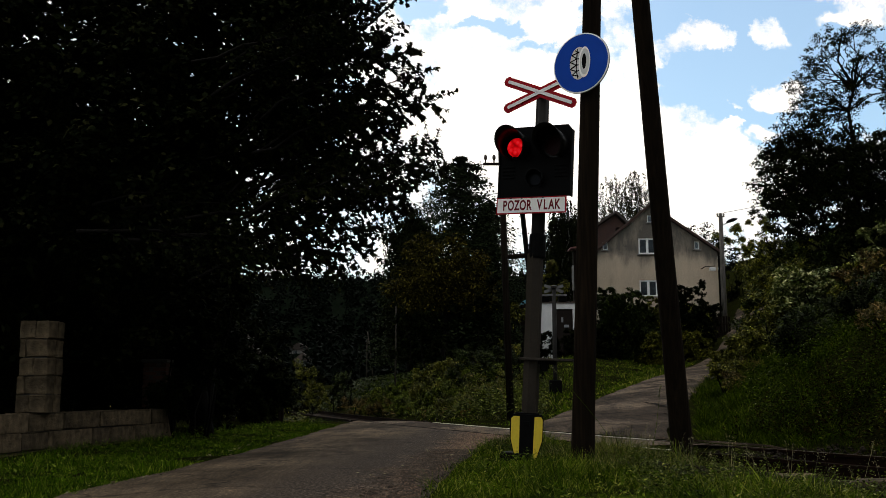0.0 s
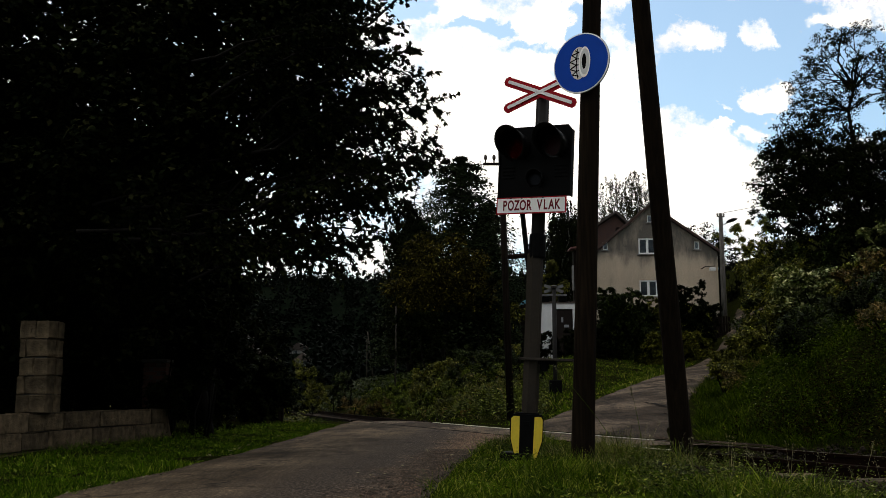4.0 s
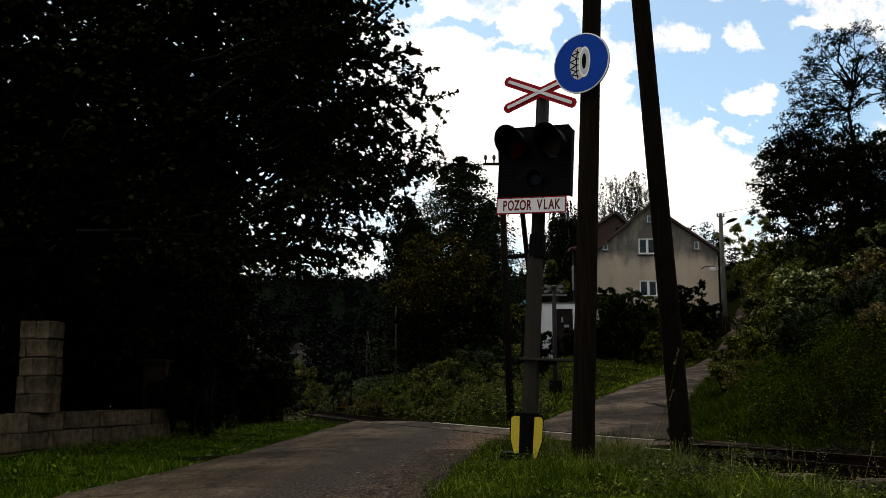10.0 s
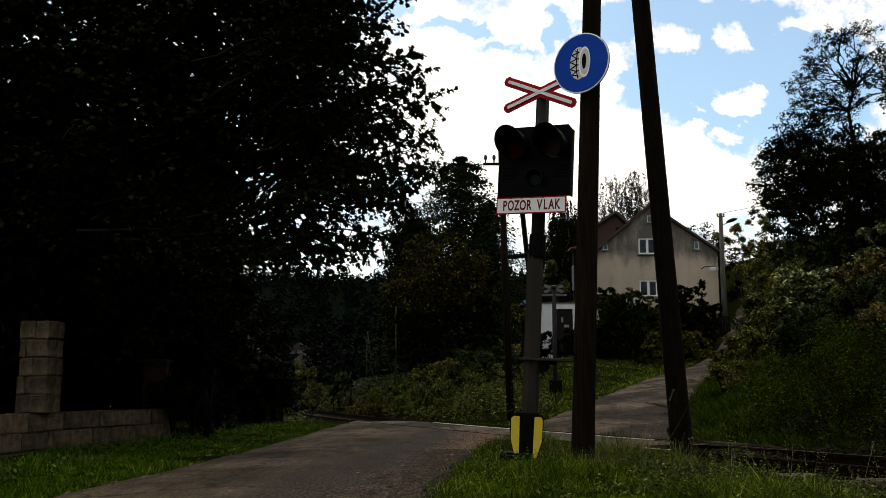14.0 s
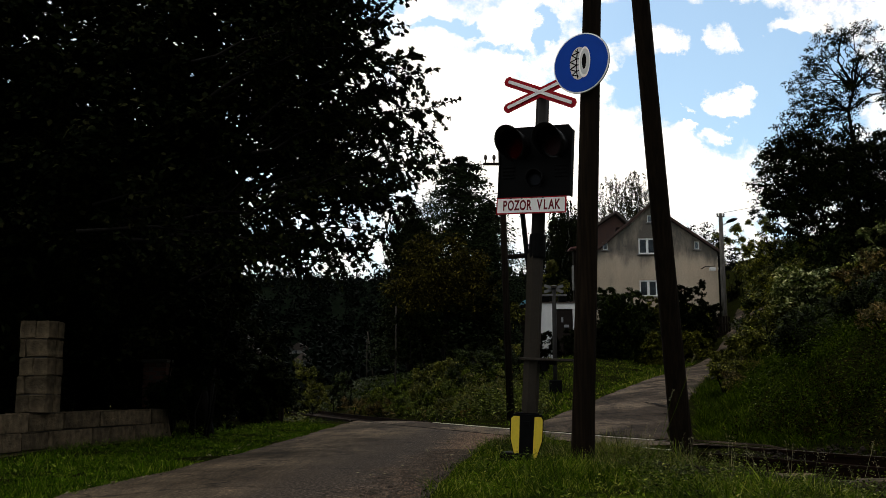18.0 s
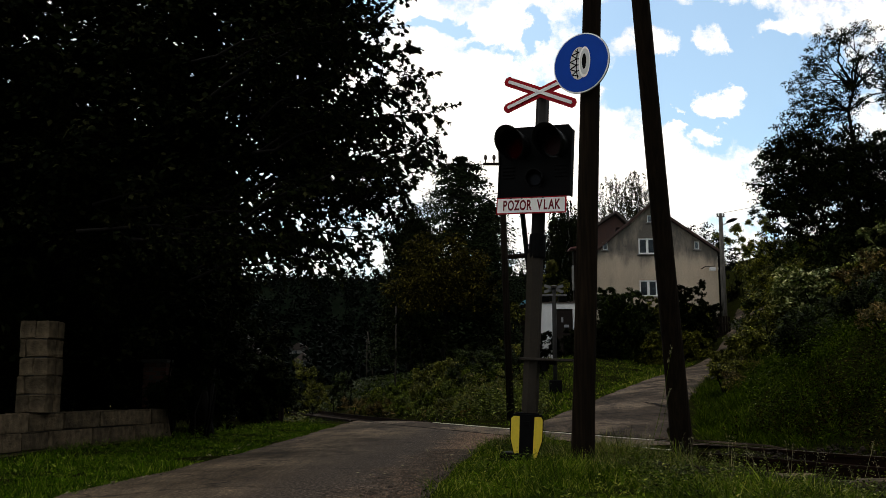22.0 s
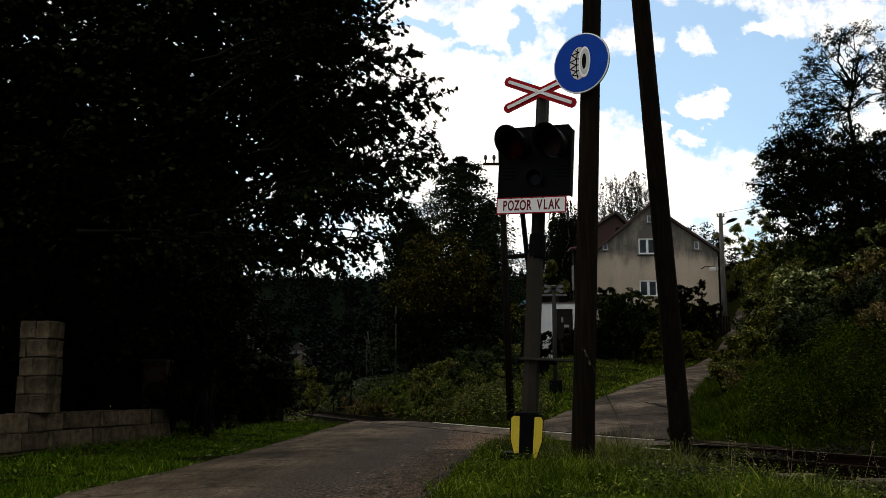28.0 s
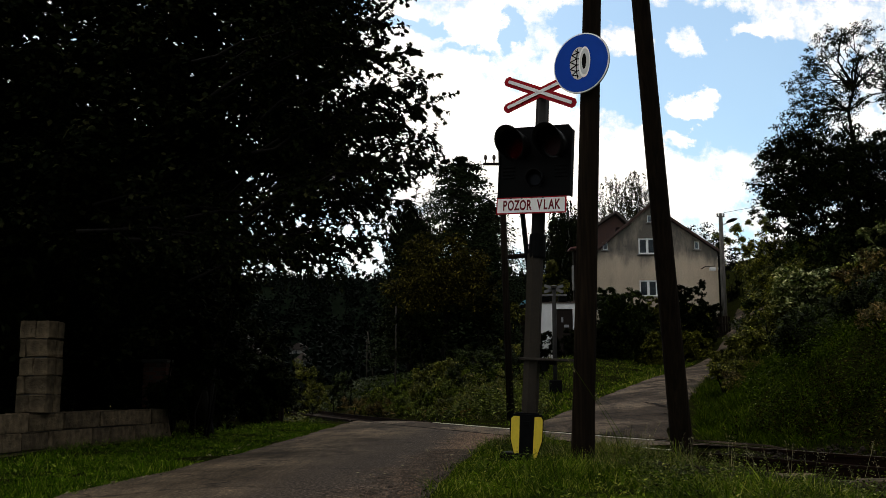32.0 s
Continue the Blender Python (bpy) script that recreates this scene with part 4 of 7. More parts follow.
# ---- crossing signal ----
def arms_cross(t, z, y, length, material_edge, material_face, front=True):
    c = part("warning_cross", bx(-0.03, 0.03, y, y + 0.02, z - 0.03, z + 0.03), ALU, t)
    for k, a in enumerate((22, -22)):
        for w, g, mt, nm in ((0.063, -0.012 * k, material_edge, "arm"), (0.0205, -0.0215 - 0.003 * k, material_face, "stripe")):
            L = length / 2 - (0.0 if w > 0.05 else 0.055)
            e = w * 0.55
            o = [(-L, -w + e), (-L + e, -w), (L - e, -w), (L, -w + e), (L, w - e), (L - e, w), (-L + e, w), (-L, w - e)]
            ca, sa = math.cos(radians(a)), math.sin(radians(a))
            o = [(x * ca - q * sa, z + x * sa + q * ca) for x, q in o]
            yy = y + g
            part(nm, prism(bmesh.new(), o, yy - 0.008, yy), mt, c)
    return c


def text_mesh(name, body, size, material, parent, m, label=""):
    cu = bpy.data.curves.new(name, "FONT")
    cu.body, cu.size, cu.align_x, cu.align_y, cu.extrude = body, size, "CENTER", "CENTER", 0.001
    cu.offset = 0.0045
    tmp = new(name, cu)
    dg = bpy.context.evaluated_depsgraph_get()
    me = bpy.data.meshes.new_from_object(tmp.evaluated_get(dg))
    bpy.data.objects.remove(tmp)
    bpy.data.curves.remove(cu)
    me.materials.clear()
    me.materials.append(material)
    me.transform(m)
    ob = new(name, me)
    ob.parent = parent
    return tagged(ob, label) if label else ob


def disc(bm, x, z, r, y0, y1, n=28, squash=1.0):
    return prism(bm, [(x + r * math.cos(2 * math.pi * k / n), z + r * squash * math.sin(2 * math.pi * k / n)) for k in range(n)], y0, y1)


def hood(x, z, r, y0, length, n=20):
    """A visor open at the front and below, cut back towards its foot."""
    bm = bmesh.new()
    rows = []
    for k in range(n + 1):
        a = radians(-62 + 304 * k / n)
        cut = length * (0.34 + 0.66 * (0.5 + 0.5 * math.sin(a)) ** 0.8)
        rows.append([bm.verts.new((x + q * math.cos(a), yy, z + q * math.sin(a))) for q, yy in ((r, y0), (r * 1.02, y0 - cut), (r * 1.02 - 0.006, y0 - cut), (r - 0.006, y0))])
    for a, b in zip(rows, rows[1:]):
        for k in range(4):
            bm.faces.new((a[k], a[(k + 1) % 4], b[(k + 1) % 4], b[k]))
    bm.faces.new(rows[0])
    bm.faces.new(rows[-1][::-1])
    bmesh.ops.recalc_face_normals(bm, faces=bm.faces[:])
    return bm


RED_LENS, RED_GLOW = red_lens_material(), glow("lit red signal lamp", (0.75, 0.05, 0.08), 1.25)
RED_LENS_OFF = plain("dark red lens", (0.022, 0.002, 0.002), 0.3, 0, 0.2, 0.04)
MILK_LENS = plain("dark clear lens", (0.004, 0.005, 0.008), 0.3, 0, 0.2, 0.04)

signal = thing("crossing_signal", pose(1.05, 12.2, 0.015, 0, 2.9, 0) @ pose(0, 0, 0, 0, 0, -25), "level crossing warning signal with unlit lamps, red-white cross and striped foot", "crossing signal")
post = part("post", tube(bmesh.new(), [(-0.015, 0, -0.1), (-0.022, 0, 2.5)], 0.102, 6), STEEL_PAINT, signal)
part("upper_post", tube(bmesh.new(), [(0, 0, 2.48), (0, 0, 4.57)], 0.088, 8), DARK_STEEL, signal, "", True)
part("collar", tube(bmesh.new(), [(0, 0, 2.44), (0, 0, 2.47), (0, 0, 2.72), (0, 0, 2.75)], [0.10, 0.108, 0.104, 0.095], 12), BLACK_PAINT, signal, "dark clamping collar")
part("collar_bolt", bx(-0.16, -0.08, -0.03, 0.03, 2.47, 2.53, bevel=0.006), BLACK_PAINT, signal)
# shield with chamfered corners and a folded rim
SH = [(-0.47, 3.19), (0.46, 3.19), (0.46, 4.04), (0.42, 4.09), (-0.43, 4.09), (-0.47, 4.04)]
shield = part("shield", prism(bmesh.new(), SH, -0.20, -0.17), BLACK_PAINT, signal)
part("rim", bx(0.452, 0.472, -0.215, -0.10, 3.19, 4.03, bevel=0.003), BLACK_PAINT, shield)
part("rim", bx(-0.482, -0.462, -0.215, -0.10, 3.19, 4.03, bevel=0.003), BLACK_PAINT, shield)
part("lamp_case", bx(-0.40, 0.40, -0.17, -0.02, 3.3, 3.95, bevel=0.02), BLACK_PAINT, signal)
for k in range(4):
    for s in (-1, 1):
        part("louvre", bx(s * 0.345 - 0.085, s * 0.345 + 0.085, -0.214, -0.2, 3.43 + 0.045 * k, 3.452 + 0.045 * k, bevel=0.004), BLACK_PAINT, shield)
part("bracket", bx(-0.3, 0.3, -0.12, 0.09, 3.5, 3.56, bevel=0.008), STEEL_PAINT, signal)
part("bracket", bx(-0.3, 0.3, -0.12, 0.09, 3.75, 3.81, bevel=0.008), STEEL_PAINT, signal)
for x in (-0.24, 0.25):
    part("hood", hood(x, 3.825, 0.18, -0.2, 0.45), HOOD_PAINT, signal, "deep black visor", True)
    part("lamp_bezel", disc(bmesh.new(), x, 3.82, 0.142, -0.208, -0.2), HOOD_PAINT, signal)
part("lens", disc(bmesh.new(), 0.25, 3.82, 0.12, -0.228, -0.208), RED_LENS_OFF, signal, "dark red lens, unlit")
lens = part("lens", disc(bmesh.new(), -0.24, 3.82, 0.134, -0.262, -0.258), RED_LENS, signal, "red lens, lit at first and then dark")
part("hood", hood(0.02, 3.41, 0.11, -0.2, 0.13), HOOD_PAINT, signal, "small black visor", True)
part("lens", disc(bmesh.new(), 0.02, 3.40, 0.07, -0.22, -0.2), MILK_LENS, signal, "dark clear lens")
# added turning insert behind the first lens: glowing face imitates lit, dark back unlit
turn_insert = part("added_insert", disc(bmesh.new(), 0, 0, 0.122, -0.012, -0.006), RED_GLOW, signal, "added turning insert whose glowing red face imitates the lit lamp")
part("insert_back", disc(bmesh.new(), 0, 0, 0.132, -0.004, 0.008), RED_LENS_OFF, turn_insert, "dark back of the insert")
rim = bmesh.new()
ring = [[rim.verts.new((r * math.cos(6.28319 * k / 28), y, r * math.sin(6.28319 * k / 28))) for r, y in ((0.124, -0.004), (0.124, -0.018), (0.133, -0.018), (0.133, -0.004))] for k in range(28)]
for a, b in zip(ring, ring[1:] + ring[:1]):
    for k in range(3):
        rim.faces.new((a[k], a[k + 1], b[k + 1], b[k]))
part("insert_rim", rim, BLACK_PAINT, turn_insert)
# lettered board
plate = part("warning_board", bx(-0.485, 0.43, -0.222, -0.206, 2.975, 3.186, bevel=0.004), RED, signal, "white board lettered in red")
part("board_face", bx(-0.469, 0.414, -0.2265, -0.222, 2.991, 3.170), SIGN_WHITE, plate)
DARK_RED = plain("dark red lettering", (0.17, 0.008, 0.013), 0.5, 0, 0.12, 0.1)
for word, first, pitch in (("POZOR", -0.368, 0.0795), ("VLAK", 0.090, 0.0765)):
    for k, letter in enumerate(word):
        text_mesh("letter", letter, 0.165, DARK_RED, plate, pose(first + pitch * k, -0.229, 3.076, 90) @ Matrix.Diagonal((0.64, 1.06, 1, 1)))
for k in range(4):
    part("rivet", bx(-0.30 + 0.14 * k, -0.28 + 0.14 * k, -0.231, -0.2265, 3.166, 3.18), BLACK_PAINT, plate)
part("board_strap", bx(-0.03, 0.03, -0.2, -0.06, 3.05, 3.12), BLACK_PAINT, signal)
arms_cross(signal, 4.56, -0.10, 1.04, RED, SIGN_WHITE)
part("stay", tube(bmesh.new(), [(-0.26, 0.02, 3.25), (-0.11, 0.02, 2.3)], 0.032, 6), BLACK_PAINT, signal)
# footboard
part("footboard", bx(-0.12, 0.56, -0.16, 0.16, 1.175, 1.203, bevel=0.004), STEEL_PAINT, signal)
part("footboard_bracket", bx(0.02, 0.30, -0.02, 0.02, 1.13, 1.174, bevel=0.006), BLACK_PAINT, signal)
part("footboard_hook", bx(0.12, 0.19, -0.03, 0.03, 1.05, 1.15, bevel=0.01), BLACK_PAINT, signal)
# padded foot cover with two stripes
FO = [(-0.12, -0.04), (0.12, -0.04), (0.20, 0.22), (0.20, 0.49), (0.16, 0.54), (-0.16, 0.54), (-0.20, 0.49), (-0.20, 0.22)]
cover = part("foot_cover", prism(bmesh.new(), FO, -0.2, 0.10), BLACK_PAINT, signal, "black foot cover with two yellow stripes")
bmesh_cover = bmesh.new()
bmesh_cover.from_mesh(cover.data)
bmesh.ops.bevel(bmesh_cover, geom=bmesh_cover.edges[:], offset=0.02, segments=2, affect="EDGES")
bmesh_cover.to_mesh(cover.data)
cover.matrix_basis = pose(-0.05, 0, 0, 0, 0, 20)
bmesh_cover.free()
for s in (-1, 1):
    o = [(s * 0.085, -0.01), (s * 0.122, -0.01), (s * 0.188, 0.225), (s * 0.188, 0.465), (s * 0.165, 0.495), (s * 0.09, 0.495), (s * 0.085, 0.225)]
    part("stripe", prism(bmesh.new(), o, -0.207, -0.199), YELLOW, cover, "yellow stripe")
part("catch", bx(-0.035, 0.035, -0.212, -0.2, 0.385, 0.44, bevel=0.006), BLACK_PAINT, cover)
part("base_block", bx(-0.3, 0.1, -0.25, 0.2, -0.05, 0.06, bevel=0.02), BLACK_PAINT, signal, "dark concrete base")

# ---- wooden line poles and the round sign ----
pole = thing("utility_pole", pose(1.525, 11.0, 0), "dark creosoted wooden pole with a leaning strut in the verge", "pole")
part("shaft", tube(bmesh.new(), [(0.041 * z, 0, z) for z in (-0.3, 0.02, 0.5, 1.2, 2.2, 3.2, 4.2, 5.2, 6.5, 9.2)], [0.139, 0.132, 0.126, 0.123, 0.120, 0.116, 0.112, 0.106, 0.1, 0.092], 18), POLE_WOOD, pole, "", True)
part("crack", tube(bmesh.new(), [(0.041 * z + 0.012 + 0.012 * math.sin(3 * z), -0.115 + 0.002 * z, z) for z in (1.15, 1.35, 1.6, 1.9, 2.2)], [0.001, 0.006, 0.005, 0.006, 0.001], 5), BLACK_PAINT, pole)
part("strut", tube(bmesh.new(), [(1.50 - 0.92 * k, 1.6 - 1.55 * k, -0.3 + 9.3 * k) for k in (0, 0.04, 0.1, 0.2, 0.35, 0.5, 0.65, 0.8, 0.96)], [0.144, 0.140, 0.134, 0.127, 0.12, 0.113, 0.108, 0.104, 0.1], 18), POLE_WOOD, pole, "leaning wooden strut", True)

TYRE_GREY = plain("light grey sign paint", (0.62, 0.60, 0.57), 0.4, 0, 0.08, 0.3)
sign = thing("round_sign", pose(1.592, 10.84, 4.515, 0, 2.4, 0) @ pose(0, 0, 0, 0, 0, -36), "round blue snow chain sign with white rim on the pole", "road sign")
part("plate", disc(bmesh.new(), 0, 0, 0.355, -0.03, -0.012, 48), ALU, sign, "sheet metal back")
part("rim", disc(bmesh.new(), 0, 0, 0.353, -0.034, -0.03, 48), SIGN_WHITE, sign, "white rim")
part("face", disc(bmesh.new(), 0, 0, 0.339, -0.038, -0.034, 48), BLUE, sign)
tyre = part("tyre_symbol", disc(bmesh.new(), -0.025, 0.0, 0.112, -0.041, -0.038, 32, 1.72), TYRE_GREY, sign, "white tyre symbol")
part("tyre_wall", disc(bmesh.new(), 0.048, 0.005, 0.074, -0.043, -0.0405, 32, 2.45), SIGN_WHITE, tyre)
part("tyre_ring", disc(bmesh.new(), 0.052, 0.008, 0.060, -0.045, -0.043, 32, 2.55), TYRE_GREY, tyre)
part("tyre_hole", disc(bmesh.new(), 0.046, 0.012, 0.027, -0.047, -0.045, 28, 3.4), BLACK_PAINT, tyre)


def flat_line(x0, z0, x1, z1, w, y):
    d = Vector((x1 - x0, z1 - z0)).normalized() * w
    return prism(bmesh.new(), [(x0 - d.y, z0 + d.x), (x0 + d.y, z0 - d.x), (x1 + d.y, z1 - d.x), (x1 - d.y, z1 + d.x)], y - 0.002, y)


for x0, z0, x1, z1 in ((-0.075, 0.155, -0.02, 0.125), (-0.02, 0.125, -0.115, 0.105), (-0.115, 0.105, -0.05, 0.055), (-0.05, 0.055, -0.135, 0.025), (-0.135, 0.025, -0.055, -0.02), (-0.055, -0.02, -0.132, -0.06), (-0.132, -0.06, -0.05, -0.095), (-0.05, -0.095, -0.105, -0.13), (-0.105, -0.13, -0.02, -0.155), (-0.045, 0.17, -0.05, 0.055), (-0.05, 0.055, -0.055, -0.02), (-0.055, -0.02, -0.05, -0.095), (-0.05, -0.095, -0.03, -0.18), (-0.05, 0.055, -0.02, 0.05), (-0.055, -0.02, -0.025, -0.02), (-0.05, -0.095, -0.015, -0.085)):
    part("chain", flat_line(x0, z0, x1, z1, 0.0065, -0.0415), BLACK_PAINT, tyre)
for z in (-0.18, 0.18):
    part("clip", bx(-0.05, 0.05, -0.012, 0.1, z - 0.02, z + 0.02, bevel=0.004), ALU, sign)

# ---- double telegraph pole beyond the rails ----
tz = on_ground(1.75, 25)
tele = thing("telegraph_pole", pose(1.70, 25.0, tz), "dark wooden telegraph pole with insulators among the weeds", "pole")
part("leg", tube(bmesh.new(), [(0.0, 0, -0.3), (-0.12, 0, 4), (-0.2, 0, 7.2)], [0.10, 0.085, 0.075], 10), DARK_WOOD, tele, "", True)
part("tie", tube(bmesh.new(), [(-0.14, 0.05, 4.1), (0.5, 0.05, 4.15)], 0.06, 8), DARK_WOOD, tele)
part("cross_arm", bx(-0.66, 0.3, -0.11, -0.05, 6.48, 6.55, bevel=0.01), DARK_WOOD, tele)
for x in (-0.60, -0.38):
    part("insulator", tube(bmesh.new(), [(x, -0.08, 6.55), (x, -0.08, 6.62), (x, -0.08, 6.66), (x, -0.08, 6.72), (x, -0.08, 6.76)], [0.015, 0.02, 0.045, 0.04, 0.02], 8), CERAMIC, tele, "ceramic insulator")
part("insulator_hook", tube(bmesh.new(), [(-0.64, -0.08, 6.5), (-0.74, -0.08, 6.5), (-0.74, -0.08, 6.6)], 0.012, 5), CERAMIC, tele)

# ---- the signal for the other direction, seen from behind ----
far_sig = thing("crossing_signal", pose(3.65, 32.3, 0.62, 0, 0, 0), "grey crossing signal seen from behind on the far verge", "crossing signal")
part("post", tube(bmesh.new(), [(0, 0, -0.3), (0, 0, 3.6)], 0.072, 10), DARK_STEEL, far_sig, "", True)
part("foot_box", bx(-0.2, 0.2, -0.2, 0.2, 0.12, 0.58, bevel=0.03), BLACK_PAINT, far_sig)
for a in (19, -19):
    m = Matrix.Translation((0, 0.02 if a > 0 else 0.04, 3.56)) @ pose(0, 0, 0, 0, a, 0)
    bm = bx(-0.33, 0.33, -0.01, 0.01, -0.05, 0.05)
    bmesh.ops.transform(bm, matrix=m, verts=bm.verts[:])
    part("cross_arm", bm, BACK_METAL, far_sig, "bare metal back of the warning cross")
part("head_bar", bx(-0.42, 0.42, -0.05, 0.03, 3.32, 3.37, bevel=0.01), BACK_METAL, far_sig)
part("lamp_back", bx(-0.42, -0.14, 0.0, 0.2, 3.13, 3.318, bevel=0.04), BLACK_PAINT, far_sig)
part("lamp_back", bx(0.14, 0.42, 0.0, 0.2, 3.13, 3.318, bevel=0.04), BLACK_PAINT, far_sig)
part("cap", tube(bmesh.new(), [(0, 0, 3.58), (0, 0, 3.64), (0, 0, 3.67)], [0.11, 0.11, 0.05], 10), STEEL_PAINT, far_sig)


# ---- stone wall and gate pillars ----
def block(name, parent, w, d, h, m, material, seed):
    r = random.Random(seed)
    bm = bx(-w / 2, w / 2, -d / 2, d / 2, 0, h, bevel=min(0.014, h * 0.1))
    for v in bm.verts:
        v.co += Vector((r.uniform(-1, 1), r.uniform(-1, 1), r.uniform(-1, 1))) * 0.010
    ob = part(name, bm, material, parent)
    ob.matrix_basis = m
    return ob


WA, WB = Vector((-6.85, 8.2, 0)), Vector((-5.186, 18.5, 0))
wd = (WB - WA).normalized()
wturn = math.degrees(math.atan2(wd.y, wd.x))
wall = thing("garden_wall", pose(WA.x, WA.y, 0, 0, 0, wturn), "low wall of grey-brown stone blocks along the verge", "wall")
wl_len = (WB - WA).length
part("wall_core", bx(0.02, wl_len - 0.02, -0.16, 0.14, -0.25, 0.5), MORTAR, wall, "recessed dark mortar")
for row, z in enumerate((-0.2, 0.0, 0.26)):
    s = -0.3 * (row % 2)
    rr = random.Random(31 + row)
    while s < wl_len:
        w = rr.uniform(0.55, 1.25)
        a, b = max(s, 0), min(s + w, wl_len)
        if b - a > 0.12:
            block("stone", wall, b - a - 0.02, 0.40 + rr.uniform(-0.015, 0.015), 0.244 if row else 0.19, pose((a + b) / 2, 0, z), STONE, rr.random())
        s += w

pillar = thing("gate_pillar", pose(-5.78, 14.25, 0.515, 0, 0, wturn - 90 - 4), "square pillar of squared sandstone blocks standing on the wall", "pillar")
part("pillar_core", bx(-0.19, 0.19, -0.15, 0.15, 0, 1.28), MORTAR, pillar)
for row in range(5):
    rr = random.Random(60 + row)
    sh = 0.02 * rr.uniform(-1, 1)
    cut = (-0.02, -0.12, 0.0, -0.12, 0.02)[row]
    wob = rr.uniform(0.23, 0.255)
    for a, b in ((-wob, cut), (cut, wob)):
        for c, d in ((-0.19, 0.02), (0.02, 0.19)):
            block("stone", pillar, b - a - 0.014, d - c - 0.010, 0.248, pose((a + b) / 2 + sh, (c + d) / 2, 0.262 * row), STONE, rr.random())

bp = thing("brick_pillar", pose(-5.35, 18.6, 0.5), "old red brick gate pillar in deep shade", "pillar")
part("pillar_core", bx(-0.16, 0.16, -0.16, 0.16, 0, 0.85), MORTAR, bp)
brick_mesh = None
for row in range(11):
    for k, (x, y, rz) in enumerate(((-0.09, -0.12, 0), (0.16, -0.06, 90), (0.09, 0.12, 0), (-0.16, 0.06, 90))):
        if brick_mesh is None:
            ob = part("brick", bx(-0.12, 0.12, -0.055, 0.055, 0, 0.066, bevel=0.004), BRICK, bp)
            brick_mesh = ob.data
        else:
            ob = new("brick", brick_mesh)
            ob.parent = bp
        ob.matrix_basis = pose(x if row % 2 == 0 else -x, y, 0.077 * row, 0, 0, rz + random.uniform(-1, 1))
part("cap", bx(-0.24, 0.24, -0.24, 0.24, 0.85, 0.91, bevel=0.012), MORTAR, bp)

fence = thing("rail_fence", pose(-5.2, 29.0, 0.0), "dark weathered wooden rail fence under the trees", "fence")
for x in (-2.2, -0.9, 0.5):
    part("fence_post", bx(x - 0.07, x + 0.07, -0.07, 0.07, -0.2, 0.95 + 0.05 * math.sin(x * 5), bevel=0.012), DARK_WOOD, fence)
for z in (0.4, 0.78):
    part("fence_rail", tube(bmesh.new(), [(-2.4, -0.06, z), (0.7, -0.06, z + 0.06)], 0.035, 7), DARK_WOOD, fence)


# ---- house ----
def window(parent, x0, x1, z0, z1, y, panes=2, frame_w=0.105):
    w = part("window", bx(x0, x1, y + 0.10, y + 0.13, z0, z1), GLASS, parent, "dark window pane behind white frame")
    fr = bmesh.new()
    box(fr, x0, x0 + frame_w, y + 0.05, y + 0.12, z0, z1)
    box(fr, x1 - frame_w, x1, y + 0.05, y + 0.12, z0, z1)
    box(fr, x0 + frame_w, x1 - frame_w, y + 0.05, y + 0.12, z1 - frame_w, z1)
    box(fr, x0 + frame_w, x1 - frame_w, y + 0.05, y + 0.12, z0, z0 + frame_w)
    for k in range(1, panes):
        xm = x0 + (x1 - x0) * k / panes
        box(fr, xm - frame_w * 0.8, xm + frame_w * 0.8, y + 0.045, y + 0.12, z0 + frame_w, z1 - frame_w)
    part("window_frame", fr, WHITE_PAINT, w)
    part("window_sill", bx(x0 - 0.1, x1 + 0.1, y - 0.12, y + 0.1, z0 - 0.09, z0 - 0.002, bevel=0.01), CONCRETE, w, "weathered dark sill")
    for k in range(panes):
        a = x0 + (x1 - x0) * k / panes + frame_w
        b = x0 + (x1 - x0) * (k + 1) / panes - frame_w
        part("curtain", bx(a, b, y + 0.132, y + 0.15, z0 + 0.3, z1 - 0.1), WHITE_WALL, w)
    return w


